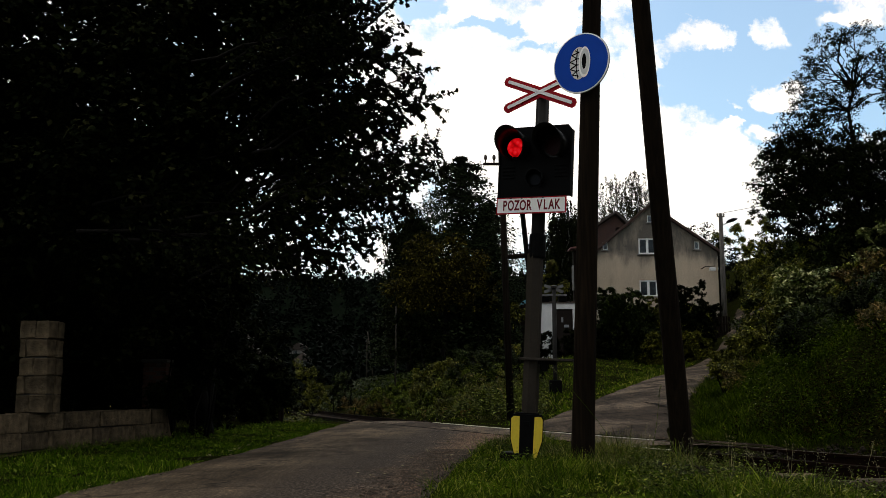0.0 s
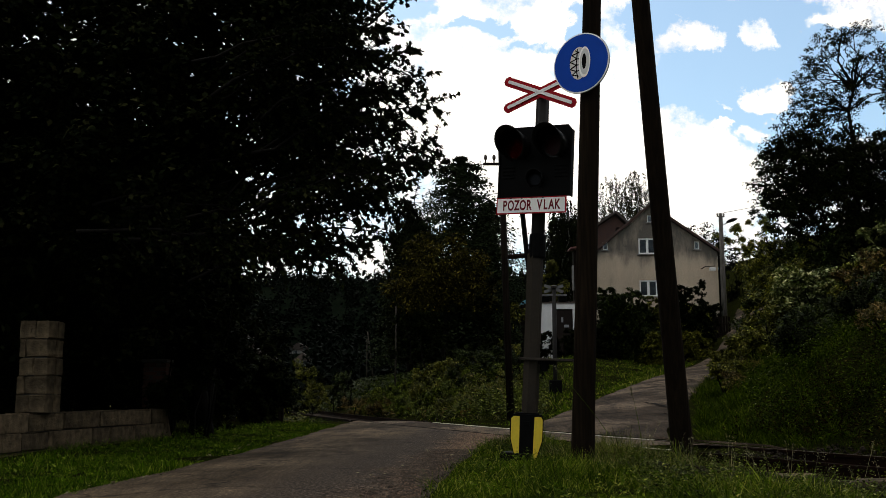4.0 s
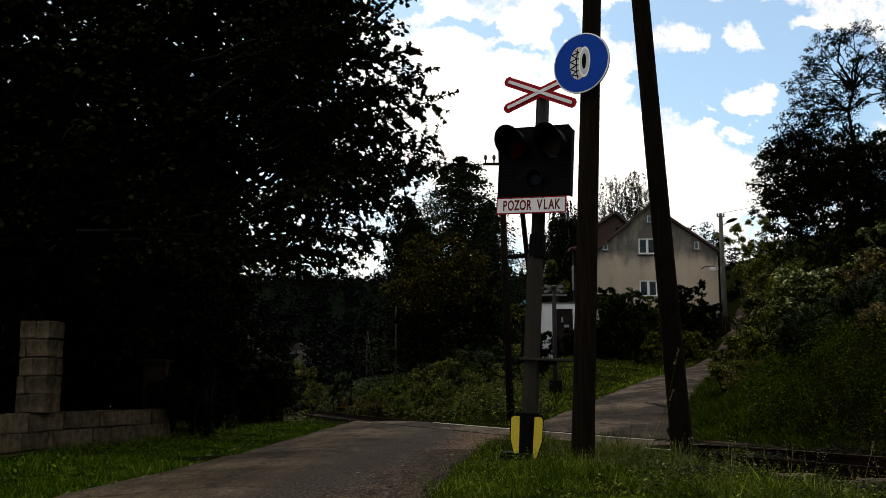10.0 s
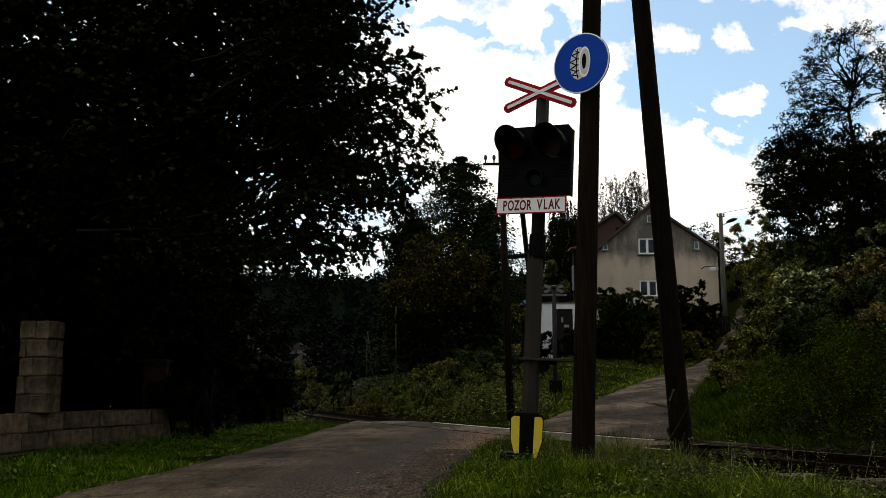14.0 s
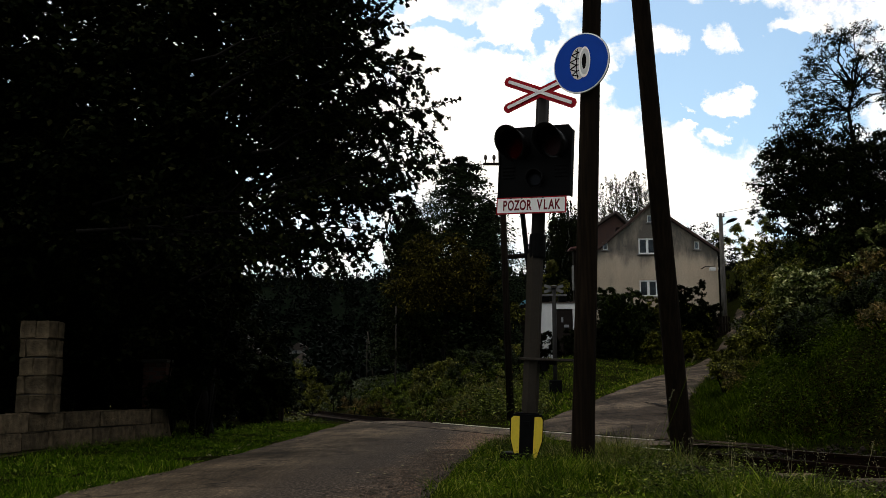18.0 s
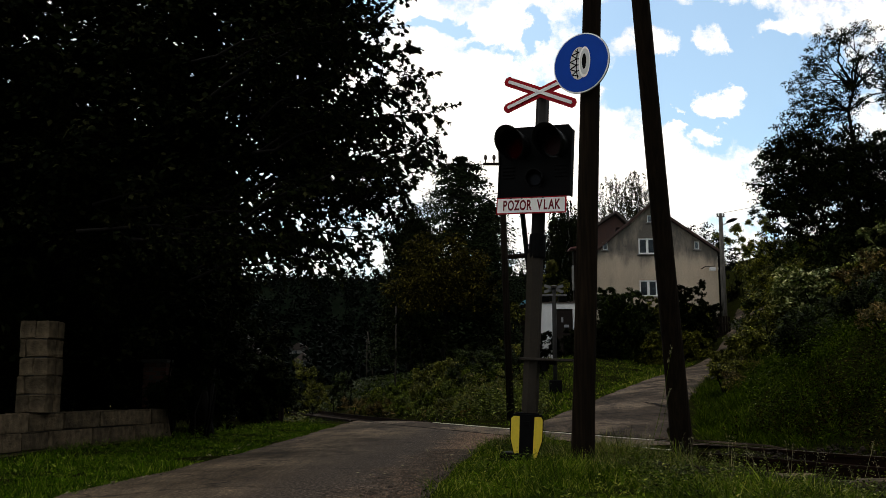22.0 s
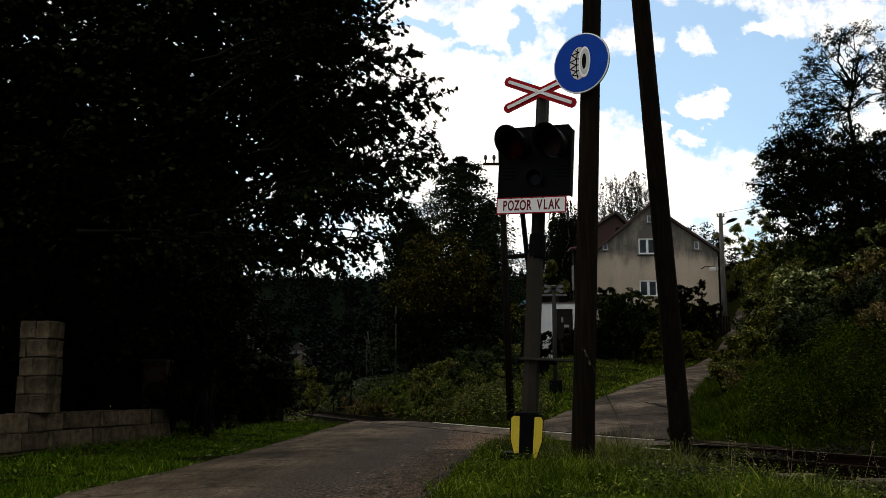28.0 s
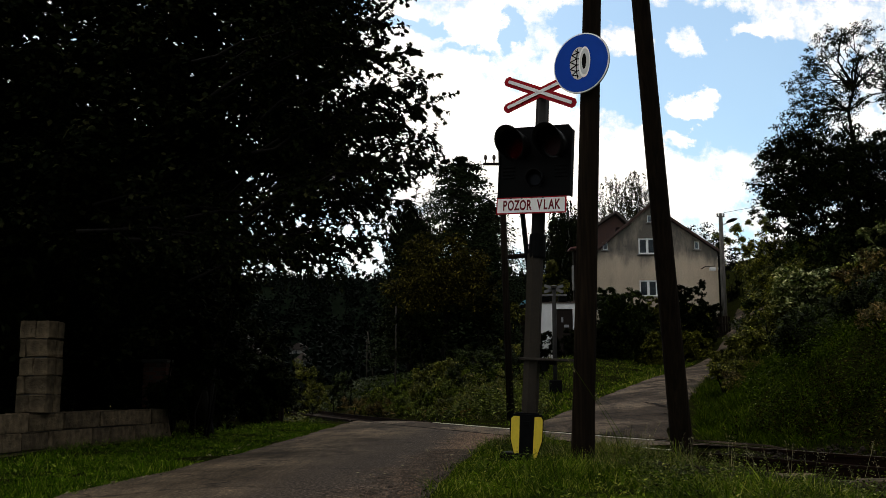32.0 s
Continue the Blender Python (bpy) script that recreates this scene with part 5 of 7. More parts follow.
def gable_wall(half, eave, apex, y0, y1, openings, shift=0.0, foot=-2.0):
    """One gable wall with openings (x0, x1, z0, z1) through it."""
    def roof_z(x):
        return eave + (apex - eave) * (1 - abs(x - shift) / (half + (shift if x < shift else -shift)))
    bm = bmesh.new()
    xs = sorted({-half, half, shift, *(o[0] for o in openings), *(o[1] for o in openings)})
    zs = sorted({foot, apex, *(o[2] for o in openings), *(o[3] for o in openings)})
    for a, b in zip(xs, xs[1:]):
        h0, h1 = roof_z(a), roof_z(b)
        for c, d in zip(zs, zs[1:]):
            if any(o[0] <= a + 1e-6 and o[1] >= b - 1e-6 and o[2] <= c + 1e-6 and o[3] >= d - 1e-6 for o in openings):
                continue
            pts = []
            for x, h in ((a, h0), (b, h1)):
                if h > c + 1e-6:
                    pts += [(x, c), (x, min(d, h))] if x == a else [(x, min(d, h)), (x, c)]
                    if x == a and h > d + 1e-6 and h1 < d - 1e-6:
                        pts.append((a + (b - a) * (h0 - d) / (h0 - h1), d))
                    if x == a and h < d - 1e-6 and h1 > d + 1e-6:
                        pts.append((a + (b - a) * (d - h0) / (h1 - h0), d))
                    if x == a and h1 <= c + 1e-6:
                        pts.append((a + (b - a) * (h0 - c) / (h0 - h1), c))
                elif x == a and h1 > c + 1e-6:
                    pts.append((a + (b - a) * (c - h0) / (h1 - h0), c))
                    if h1 > d + 1e-6:
                        pts.append((a + (b - a) * (d - h0) / (h1 - h0), d))
            if len(pts) > 2:
                bm.faces.new([bm.verts.new((x, y0, z)) for x, z in pts])
    bmesh.ops.remove_doubles(bm, verts=bm.verts[:], dist=1e-4)
    front = bm.faces[:]
    r = bmesh.ops.extrude_face_region(bm, geom=front, use_keep_orig=True)
    bmesh.ops.translate(bm, vec=(0, y1 - y0, 0), verts=[v for v in r["geom"] if isinstance(v, bmesh.types.BMVert)])
    bmesh.ops.recalc_face_normals(bm, faces=bm.faces[:])
    return bm


HX, HY, HZ = 15.33, 70.0, 4.3
house = thing("house", pose(HX, HY, HZ), "two-storey gabled house with stained grey-beige plaster", "house")
OPEN = [(-1.30, -0.02, 3.27, 4.45), (-1.30, -0.02, 6.32, 7.48), (-3.86, -3.50, 6.62, 7.16), (2.72, 3.07, 6.66, 7.24), (-0.62, -0.18, 8.62, 9.15)]
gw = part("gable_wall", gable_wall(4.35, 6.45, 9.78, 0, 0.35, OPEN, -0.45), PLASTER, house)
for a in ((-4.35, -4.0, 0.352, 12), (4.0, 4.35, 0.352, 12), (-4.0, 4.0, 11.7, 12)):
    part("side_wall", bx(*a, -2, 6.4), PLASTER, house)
for o in OPEN[:2]:
    window(house, *o, 0.0)
for o in OPEN[2:4]:
    window(house, *o, 0.0, 1, 0.06)
window(house, *OPEN[4], 0.0, 1, 0.06)
for s in (-1, 1):
    e0, a0 = (s * 4.65, 6.28), (-0.45, 9.80)
    slab = prism(bmesh.new(), [e0, a0, (a0[0], a0[1] + 0.20), (e0[0], e0[1] + 0.18)], -0.3, 12.2)
    rf = part("roof", slab, ROOF_TILE, house, "dark tiled roof slope")
    part("verge_board", prism(bmesh.new(), [(e0[0], e0[1] - 0.02), (a0[0], a0[1] - 0.02), (a0[0], a0[1] + 0.12), (e0[0], e0[1] + 0.12)], -0.34, -0.302), MAROON, rf)
part("downpipe", tube(bmesh.new(), [(4.42, -0.08, 6.2), (4.42, -0.08, -0.5)], 0.06, 8), BLACK_PAINT, house)
part("gutter", tube(bmesh.new(), [(4.62, -0.3, 6.22), (4.62, 12, 6.22)], 0.07, 8), ALU, house)
lb = part("wall_lamp", bx(3.58, 3.98, -0.75, -0.5, 5.02, 5.27, bevel=0.03), WHITE_WALL, house, "pale lantern on a bracket")
part("lamp_bracket", tube(bmesh.new(), [(3.15, 0.0, 5.25), (3.3, -0.5, 5.35), (3.95, -0.62, 5.38)], 0.03, 6), BLACK_PAINT, lb)

# second house behind, its gable end and roof
h2 = thing("house", pose(10.6, 84, 6.0), "dark maroon boarded house behind, red roof", "house")
part("gable_wall", prism(bmesh.new(), [(1.4, -3), (6.5, -3), (6.5, 7.6), (4.3, 10.0), (1.4, 8.1)], 0, 0.3), MAROON, h2)
part("roof", prism(bmesh.new(), [(1.2, 8.05), (4.3, 10.1), (4.3, 10.32), (1.2, 8.28)], -0.4, 8), ROOF_TILE, h2)
part("roof", prism(bmesh.new(), [(4.3, 10.1), (7.2, 7.3), (7.2, 7.55), (4.3, 10.32)], -0.4, 8), ROOF_TILE, h2)
window(h2, 4.3, 4.95, 8.2, 8.9, -0.05, 1, 0.12)
an = thing("annexe", pose(8.0, 68, 4.2), "small grey annexe with a red roof", "outbuilding")
part("wall", bx(1.1, 2.0, 0, 0.7, -2, 6.4), DARK_WOOD, an)
part("corner_board", bx(0.96, 1.098, -0.03, 0.12, 3.6, 5.35), CONCRETE, an, "pale corner strip")
part("roof", prism(bmesh.new(), [(0.80, 6.44), (2.05, 6.62), (2.05, 6.76), (0.80, 6.54)], -0.5, 0.9), RED_ROOF, an)

# garage
gz = 3.58
garage = thing("garage", pose(5.75, 60, gz), "white garage with a dark brown double door", "garage")
for a in ((0, 1.08, 0, 0.25, -2, 2.6), (2.16, 3.4, 0, 0.25, -2, 2.6), (1.08, 2.16, 0, 0.25, 2.26, 2.6), (0, 0.25, 0.25, 6, -2, 2.6), (3.15, 3.4, 0.25, 6, -2, 2.6)):
    part("wall", bx(*a), WHITE_WALL, garage)
part("roof", bx(-0.12, 3.52, -0.06, 6.2, 2.6, 2.7, bevel=0.02), ROOF_TILE, garage)
for k, note in enumerate(((1.46, 1.58, 1.45, 1.75), (1.62, 1.92, 1.14, 1.3))):
    d = part("door", bx(1.09 + 0.535 * k, 1.615 + 0.535 * k, 0.08, 0.14, -1, 2.25), BROWN_PAINT, garage)
    part("notice", bx(note[0], note[1], 0.068, 0.078, note[2], note[3]), ALU, d, "small pale notice")

tarp = thing("tarpaulin", pose(5.2, 62, 6.2), "light blue tarpaulin over a heap", "tarpaulin")
tb = bmesh.new()
prism(tb, [(-0.35, 0.1), (0.35, 0.1), (0.35, 0.42), (0.15, 0.5), (-0.1, 0.35)], 0, 1.4)
part("sheet", tb, TARP, tarp)
part("heap", bx(-0.3, 0.3, 0.05, 1.3, -3, 0.1, bevel=0.05), DARK_WOOD, tarp)

# ---- street pole with lamp, wires ----
sp = thing("street_lamp", pose(18.87, 66, 4.6), "grey concrete utility pole carrying a street lamp", "street lamp")
part("pole", tube(bmesh.new(), [(0, 0, -0.8), (0, 0, 4), (0, 0, 8.25)], [0.20, 0.17, 0.13], 10), GREY_WOOD, sp, "", True)
part("arm", tube(bmesh.new(), [(0.05, 0, 7.45), (0.5, -0.1, 7.6)], 0.035, 6), ALU, sp)
part("lamp_head", tube(bmesh.new(), [(0.35, -0.08, 7.62), (0.5, -0.1, 7.68), (0.8, -0.15, 7.78), (1.08, -0.18, 7.86)], [0.04, 0.11, 0.12, 0.05], 8), BLACK_PAINT, sp, "dark lantern", True)
part("cross_arm", bx(-0.26, 0.26, -0.05, 0.05, 8.0, 8.08), DARK_WOOD, sp)
for x in (-0.22, 0.0, 0.22):
    part("insulator", tube(bmesh.new(), [(x, 0, 8.08), (x, 0, 8.2), (x, 0, 8.26)], [0.03, 0.06, 0.03], 7), CERAMIC, sp)


def sag_wire(name, a, b, sag, r, label):
    a, b = Vector(a), Vector(b)
    pts = [a.lerp(b, k / 16) - Vector((0, 0, 4 * sag * (k / 16) * (1 - k / 16))) for k in range(17)]
    return tagged(link(name, tube(bmesh.new(), pts, r, 5), WIRE), label, "wire")


sag_wire("overhead_wire", (19.1, 66, 12.9), (42, 60, 17.5), 0.3, 0.014, "thin dark overhead wire from the street pole")
sag_wire("overhead_wire", (1.5, 25, 5.9), (-13, 46, 9.5), 0.35, 0.008, "thin dark telegraph wire")
sag_wire("overhead_wire", (-0.95, 12.0, 5.42), (1.84, 11.1, 7.7), 0.0, 0.016, "black cable running up to the line pole")
for x, y, z0, z1, r in ((-2.2, 46, -0.6, 4.8, 0.042), (-6.0, 78, -0.6, 5.0, 0.06)):
    t = thing("line_pole", pose(x, y, on_ground(x, y)), "thin grey wooden line pole before the wood", "pole")
    part("shaft", tube(bmesh.new(), [(0, 0, -0.6), (0, 0, z1 - on_ground(x, y))], [r, r * 0.8], 8), LINE_WOOD, t, "", True)
    if y > 75:
        part("strut", tube(bmesh.new(), [(0.6, 0, -0.6), (0.05, 0, z1 - 1.2)], [r, r * 0.8], 8), LINE_WOOD, t, "", True)

# far houses in the valley
for x, y, z, w, h, lb in ((-51.0, 318, 8.3, 9, 3.0, "far white house among the trees of the valley"), (-45, 300, 4.4, 5.0, 3.0, "far pale shed among the trees of the valley")):
    t = thing("far_house", pose(x, y, z + 4.6), lb, "house", "houses in the valley")
    part("wall", bx(0, w, 0, 6, -6, h * 0.55), CONCRETE, t)
    part("roof", prism(bmesh.new(), [(-0.4, h * 0.5), (w / 2, h * 1.25), (w + 0.4, h * 0.5)], -0.3, 6.3), ROOF_TILE, t)
    part("window", bx(w * 0.3, w * 0.45, -0.05, 0.05, 0.2, 1.1), GLASS, t)

vh = thing("far_house", pose(-16.7, 72, -2.2), "pale rendered house seen through the trees below the railway", "house", "houses in the valley")
part("wall", bx(0, 3.6, 0, 5, -1, 5.6), CONCRETE, vh)
part("roof", prism(bmesh.new(), [(-0.4, 5.5), (1.8, 7.4), (4.0, 5.5)], -0.3, 5.3), ROOF_TILE, vh)
part("window", bx(1.0, 1.9, -0.05, 0.05, 3.2, 4.3), GLASS, vh)

# ---- the maple over the lane ----
maple_base = Vector((-5.0, 20.4, 0))
MASS = [(-3.7, 14.2, 5.6, 1.6, 1.5, 2.0), (-2.7, 15.6, 7.9, 2.4, 2.0, 1.7), (-4.9, 14.8, 4.5, 2.2, 2.0, 2.2), (-6.7, 14.6, 6.0, 3.0, 2.0, 3.2), (-5.6, 17.0, 3.0, 2.1, 1.4, 1.8), (-3.1, 15.0, 4.9, 1.1, 1.1, 1.2), (-2.6, 14.8, 6.3, 1.2, 1.3, 1.2), (-2.35, 14.2, 5.2, 0.95, 1.0, 1.1), (-1.9, 14.4, 6.4, 0.8, 0.8, 0.7), (-5.4, 15.5, 7.3, 2.4, 1.8, 1.3), (-8.6, 15.4, 7.1, 2.4, 1.8, 1.7)]
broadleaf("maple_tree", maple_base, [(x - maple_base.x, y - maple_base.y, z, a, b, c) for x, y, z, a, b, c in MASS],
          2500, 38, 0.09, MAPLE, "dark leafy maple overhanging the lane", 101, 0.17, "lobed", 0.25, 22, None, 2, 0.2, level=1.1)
maple = bpy.data.objects["maple_tree"]
sprays = []
# where the boughs end over the lane: across and up
TIPS = [(-1.01, 5.91), (-0.69, 5.67), (-0.76, 5.36), (-0.30, 5.16), (-0.17, 4.80), (-0.34, 4.50), (0.02, 4.42), (-0.01, 4.08), (0.06, 3.78), (-0.10, 3.59), (-0.31, 3.33), (-0.68, 2.74), (-0.86, 2.52), (-1.04, 2.41), (-1.29, 2.32), (-1.62, 2.41), (-1.84, 2.47), (-0.70, 4.99), (-0.62, 3.95), (-0.69, 3.40), (-0.99, 4.25), (-1.05, 3.03), (-1.33, 2.74), (-1.37, 5.15), (-1.42, 3.63), (-1.66, 4.38), (-1.78, 3.03), (-1.19, 5.69), (-2.06, 2.63), (-2.22, 3.44), (-0.57, 2.91)]


def maple_bough(k, tip_x, tip_z):
    """A bough with side twigs in a drooping plane, leaves in pairs along them."""
    rng = np.random.default_rng(300 + k)
    sprig = k == len(TIPS) - 1
    inner = 17 <= k and not sprig
    tip = Vector((tip_x - 0.08, 12.5 + rng.normal() * 0.35 + (0.8 if inner else 0), tip_z))
    rise = radians(-8 + 38 * smooth(2.4, 5.6, tip_z) + rng.normal() * 9)
    turn = rng.normal() * 0.25 + 0.25
    reach = 2.3 * rng.uniform(0.85, 1.15)
    way = Vector((math.cos(rise) * math.cos(turn), -math.cos(rise) * math.sin(turn), math.sin(rise)))
    root = tip - way * reach
    hang = root - maple_base
    line = [way * reach * q + Vector((0, 0, 0.16 * math.sin(math.pi * q) + 0.03 * rng.normal())) for q in np.linspace(0, 1, 9)]
    line[-1] = way * reach
    wood = tube(bmesh.new(), line, [0.026 - 0.0028 * i for i in range(9)], 5)
    u = way.cross(Vector((0, 0, 1))).normalized()
    roll = rng.uniform(-1.4, 1.4)
    across = u * math.cos(roll) + way.cross(u) * math.sin(roll)
    roots, tips = [], []
    count = 9 if sprig else 44
    for i in range(count):
        q = 0.12 + 0.88 * (i + rng.random()) / count if not sprig else 0.7 + 0.3 * i / count
        at = line[min(8, int(q * 8))].lerp(line[min(8, int(q * 8) + 1)], q * 8 - int(q * 8)) if q < 1 else line[-1]
        side = across * (1 if i % 2 else -1)
        d = (way * rng.uniform(0.35, 0.9) + side * rng.uniform(0.3, 0.9) + Vector((0, 0, rng.normal() * 0.62 - 0.02))).normalized()
        size = (0.50 - 0.22 * q) * rng.uniform(0.6, 1.25) * (0.6 if sprig else 1.0)
        end = at + d * size + Vector((0, 0, -0.16 * size))
        tube(wood, [at, at.lerp(end, 0.5) + Vector((0, 0, 0.02)), end], [0.006, 0.004, 0.002], 4)
        roots.append(at)
        tips.append(end)
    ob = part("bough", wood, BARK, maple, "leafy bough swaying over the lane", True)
    ob.matrix_basis = Matrix.Translation(hang)
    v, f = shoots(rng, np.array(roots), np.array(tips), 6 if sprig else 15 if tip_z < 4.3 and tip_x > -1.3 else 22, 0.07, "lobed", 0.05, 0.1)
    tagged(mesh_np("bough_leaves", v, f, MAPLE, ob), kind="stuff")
    sprays.append((ob, hang))


for k, (tip_x, tip_z) in enumerate(TIPS):
    maple_bough(k, tip_x, tip_z)
for k, (tip_x, tip_z) in enumerate(TIPS[1:11] + TIPS[17:20]):
    maple_bough(k + 60, tip_x - 0.16 - 0.24 * (k % 3), tip_z + 0.14 * math.sin(k * 2.4))

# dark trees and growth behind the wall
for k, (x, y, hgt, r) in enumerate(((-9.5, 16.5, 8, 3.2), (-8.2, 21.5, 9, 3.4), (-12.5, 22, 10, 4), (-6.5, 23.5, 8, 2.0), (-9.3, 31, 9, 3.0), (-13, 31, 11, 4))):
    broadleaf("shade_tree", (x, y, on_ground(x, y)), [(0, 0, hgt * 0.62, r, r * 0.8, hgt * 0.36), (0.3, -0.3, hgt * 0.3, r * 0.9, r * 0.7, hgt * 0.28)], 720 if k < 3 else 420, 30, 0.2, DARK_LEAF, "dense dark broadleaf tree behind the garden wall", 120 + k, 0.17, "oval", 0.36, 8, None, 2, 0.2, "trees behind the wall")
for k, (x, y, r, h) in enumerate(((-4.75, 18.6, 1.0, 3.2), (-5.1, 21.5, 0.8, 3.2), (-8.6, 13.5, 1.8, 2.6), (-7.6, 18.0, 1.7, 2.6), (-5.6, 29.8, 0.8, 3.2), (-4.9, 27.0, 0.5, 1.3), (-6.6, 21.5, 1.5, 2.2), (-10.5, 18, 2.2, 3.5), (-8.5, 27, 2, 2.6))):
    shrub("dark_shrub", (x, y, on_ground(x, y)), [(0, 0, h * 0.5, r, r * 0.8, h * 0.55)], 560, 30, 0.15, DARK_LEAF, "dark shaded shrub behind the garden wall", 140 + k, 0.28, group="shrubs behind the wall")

# ---- middle distance ----
def spruce(base, h, r, label, seed, layers=36):
    rng = np.random.default_rng(seed)
    t = thing("spruce_tree", Matrix.Translation(base), label, "tree")
    part("trunk", tube(bmesh.new(), [(0, 0, -0.3), (0, 0, h * 0.5), (0, 0, h * 0.98)], [0.2, 0.13, 0.02], 8), BARK, t, "", True)
    pts = []
    for i in range(layers):
        f = i / (layers - 1)
        rad = r * (1 - f) ** 0.45 * (0.82 + 0.3 * rng.random()) + 0.3
        for a in rng.uniform(0, 2 * np.pi, int(8 + 13 * (1 - f))):
            L = rad * rng.uniform(0.6, 1.1)
            s = np.linspace(0.15, 1, 7)[:, None]
            d = np.array([np.cos(a), np.sin(a), 0.05])
            drop = np.array([0, 0, -0.28 * L])
            line = np.array([0, 0, h * (0.12 + 0.87 * f)]) + d * L * s + drop * s ** 1.6
            pts.append(np.repeat(line, 13, 0) + rng.normal(0, 1, (91, 3)) * np.array([0.17, 0.17, 0.07]) * (0.5 + L * 0.45))
    pts = np.concatenate(pts)
    v, f = leaves(rng, pts, 0.2, "kite", 0.25, 0.35, 0.3)
    tagged(mesh_np("crown", v, f, NEEDLE, t), kind="stuff")
    return t


spruce((1.05, 60, on_ground(1.05, 60)), 13.2, 4.9, "tall dark spruce behind the shrubs", 160)
spruce((-2.0, 66, on_ground(-2, 66)), 10.5, 2.6, "dark spruce beside the taller one", 161)
spruce((3.2, 68, on_ground(3.2, 68)), 11.5, 2.4, "dark spruce behind the telegraph pole", 162)
broadleaf("willow_tree", (0.0, 48, on_ground(0, 48)), [(0, 0, 4.9, 2.3, 1.8, 1.9), (-1.0, -0.4, 3.9, 1.9, 1.4, 1.3), (1.2, -0.3, 3.9, 1.7, 1.4, 1.3)], 400, 36, 0.15, OLIVE, "olive green bushy willow with drooping twigs", 170, 0.12, "oval", 0.3, 10)
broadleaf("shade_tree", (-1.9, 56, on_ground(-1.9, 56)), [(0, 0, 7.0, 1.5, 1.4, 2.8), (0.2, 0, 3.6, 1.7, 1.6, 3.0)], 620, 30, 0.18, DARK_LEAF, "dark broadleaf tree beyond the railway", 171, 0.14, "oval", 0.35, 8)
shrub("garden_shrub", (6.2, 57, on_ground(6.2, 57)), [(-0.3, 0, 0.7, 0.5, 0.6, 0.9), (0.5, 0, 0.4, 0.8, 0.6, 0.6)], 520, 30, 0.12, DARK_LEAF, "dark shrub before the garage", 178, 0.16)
# near-black shrub added in place of the shade inside the willow's foot
shrub("shade_filler", (-0.3, 46.0, on_ground(-0.3, 46.0)), [(-1.1, 0, 1.3, 1.6, 0.8, 1.7), (1.2, 0, 1.4, 1.7, 0.8, 1.7)], 420, 30, 0.13, DARK_LEAF, "added dark foliage standing in for shade below the willow", 179, 0.2)
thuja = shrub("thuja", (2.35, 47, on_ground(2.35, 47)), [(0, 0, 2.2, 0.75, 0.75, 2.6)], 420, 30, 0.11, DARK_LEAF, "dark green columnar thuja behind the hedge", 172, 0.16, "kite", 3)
shrub("clipped_hedge", (1.82, 42, on_ground(1.82, 42)), [(-0.35, 0, 0.45, 0.85, 0.6, 0.5), (0.55, 0, 0.5, 0.9, 0.6, 0.45)], 420, 30, 0.09, HEDGE, "rounded clipped dark hedge", 173, 0.14, category="hedge")
shrub("clipped_hedge", (0.02, 40, on_ground(0.02, 40)), [(0.1, 0, 0.4, 0.8, 0.6, 0.42), (-0.75, -0.2, 0.05, 0.6, 0.5, 0.35)], 340, 30, 0.09, SHRUB, "low rounded green hedge", 174, 0.14, category="hedge")
HEAPS = ((1.05, 34.0, 0.9, 1.5, HEDGE), (1.95, 34.0, 0.9, 1.35, HEDGE), (0.15, 35.0, 0.75, 1.15, SHRUB), (-0.7, 36.0, 0.65, 0.9, SHRUB), (2.75, 33.5, 0.7, 1.25, DARK_LEAF), (-3.4, 38.0, 0.55, 0.85, RUSSET), (-2.75, 37.5, 0.6, 0.85, SHRUB), (-1.95, 36.0, 0.7, 0.95, WEED), (-1.2, 35.0, 0.7, 0.9, WEED), (-0.45, 33.5, 0.65, 0.85, SHRUB), (0.3, 31.5, 0.6, 0.75, WEED), (1.0, 31.0, 0.6, 0.85, SHRUB), (1.6, 31.0, 0.6, 0.95, WEED), (2.05, 29.5, 0.6, 1.0, SHRUB), (0.9, 28.5, 0.5, 0.5, WEED), (1.4, 28.0, 0.5, 0.6, WEED), (1.95, 27.3, 0.45, 0.6, WEED), (0.25, 30.0, 0.5, 0.45, SHRUB), (-0.45, 32.0, 0.5, 0.5, WEED), (-1.2, 33.5, 0.5, 0.48, WEED), (-2.1, 35.5, 0.5, 0.42, RUSSET))
for k, (x, y, r, h, mt) in enumerate(HEAPS):
    shrub("weed_clump", (x, y, on_ground(x, y)), [(0, 0, h * 0.42, r, r * 0.8, h * 0.5)], 620 if r > 0.62 else 300, 22, 0.068, mt, "withered brownish weeds by the rails" if mt == RUSSET else "leafy weeds on the railway bank", 500 + k, 0.11, stems=3, category="weeds", group="weeds on the railway bank")
shrub("garden_shrub", (3.6, 50, on_ground(3.6, 50)), [(0, 0, 1.6, 1.3, 1.0, 1.7)], 200, 26, 0.13, SHRUB, "green shrub beside the garage", 175, 0.22)
shrub("trackside_shrub", (-5.9, 40, on_ground(-5.9, 40)), [(0, 0, 1.1, 0.8, 0.7, 1.0), (-0.6, 0, 0.7, 0.7, 0.6, 0.8), (0.7, 0, 0.6, 0.6, 0.6, 0.7)], 520, 24, 0.10, SHRUB, "olive green shrub below the railway", 177, 0.18)
shrub("trackside_shrub", (-5.0, 45, on_ground(-5.0, 45)), [(0, 0, 0.8, 1.0, 0.8, 1.0), (-1.4, 0, 0.9, 0.9, 0.8, 1.1)], 620, 24, 0.11, DARK_LEAF, "dark shrub below the railway", 190, 0.2)
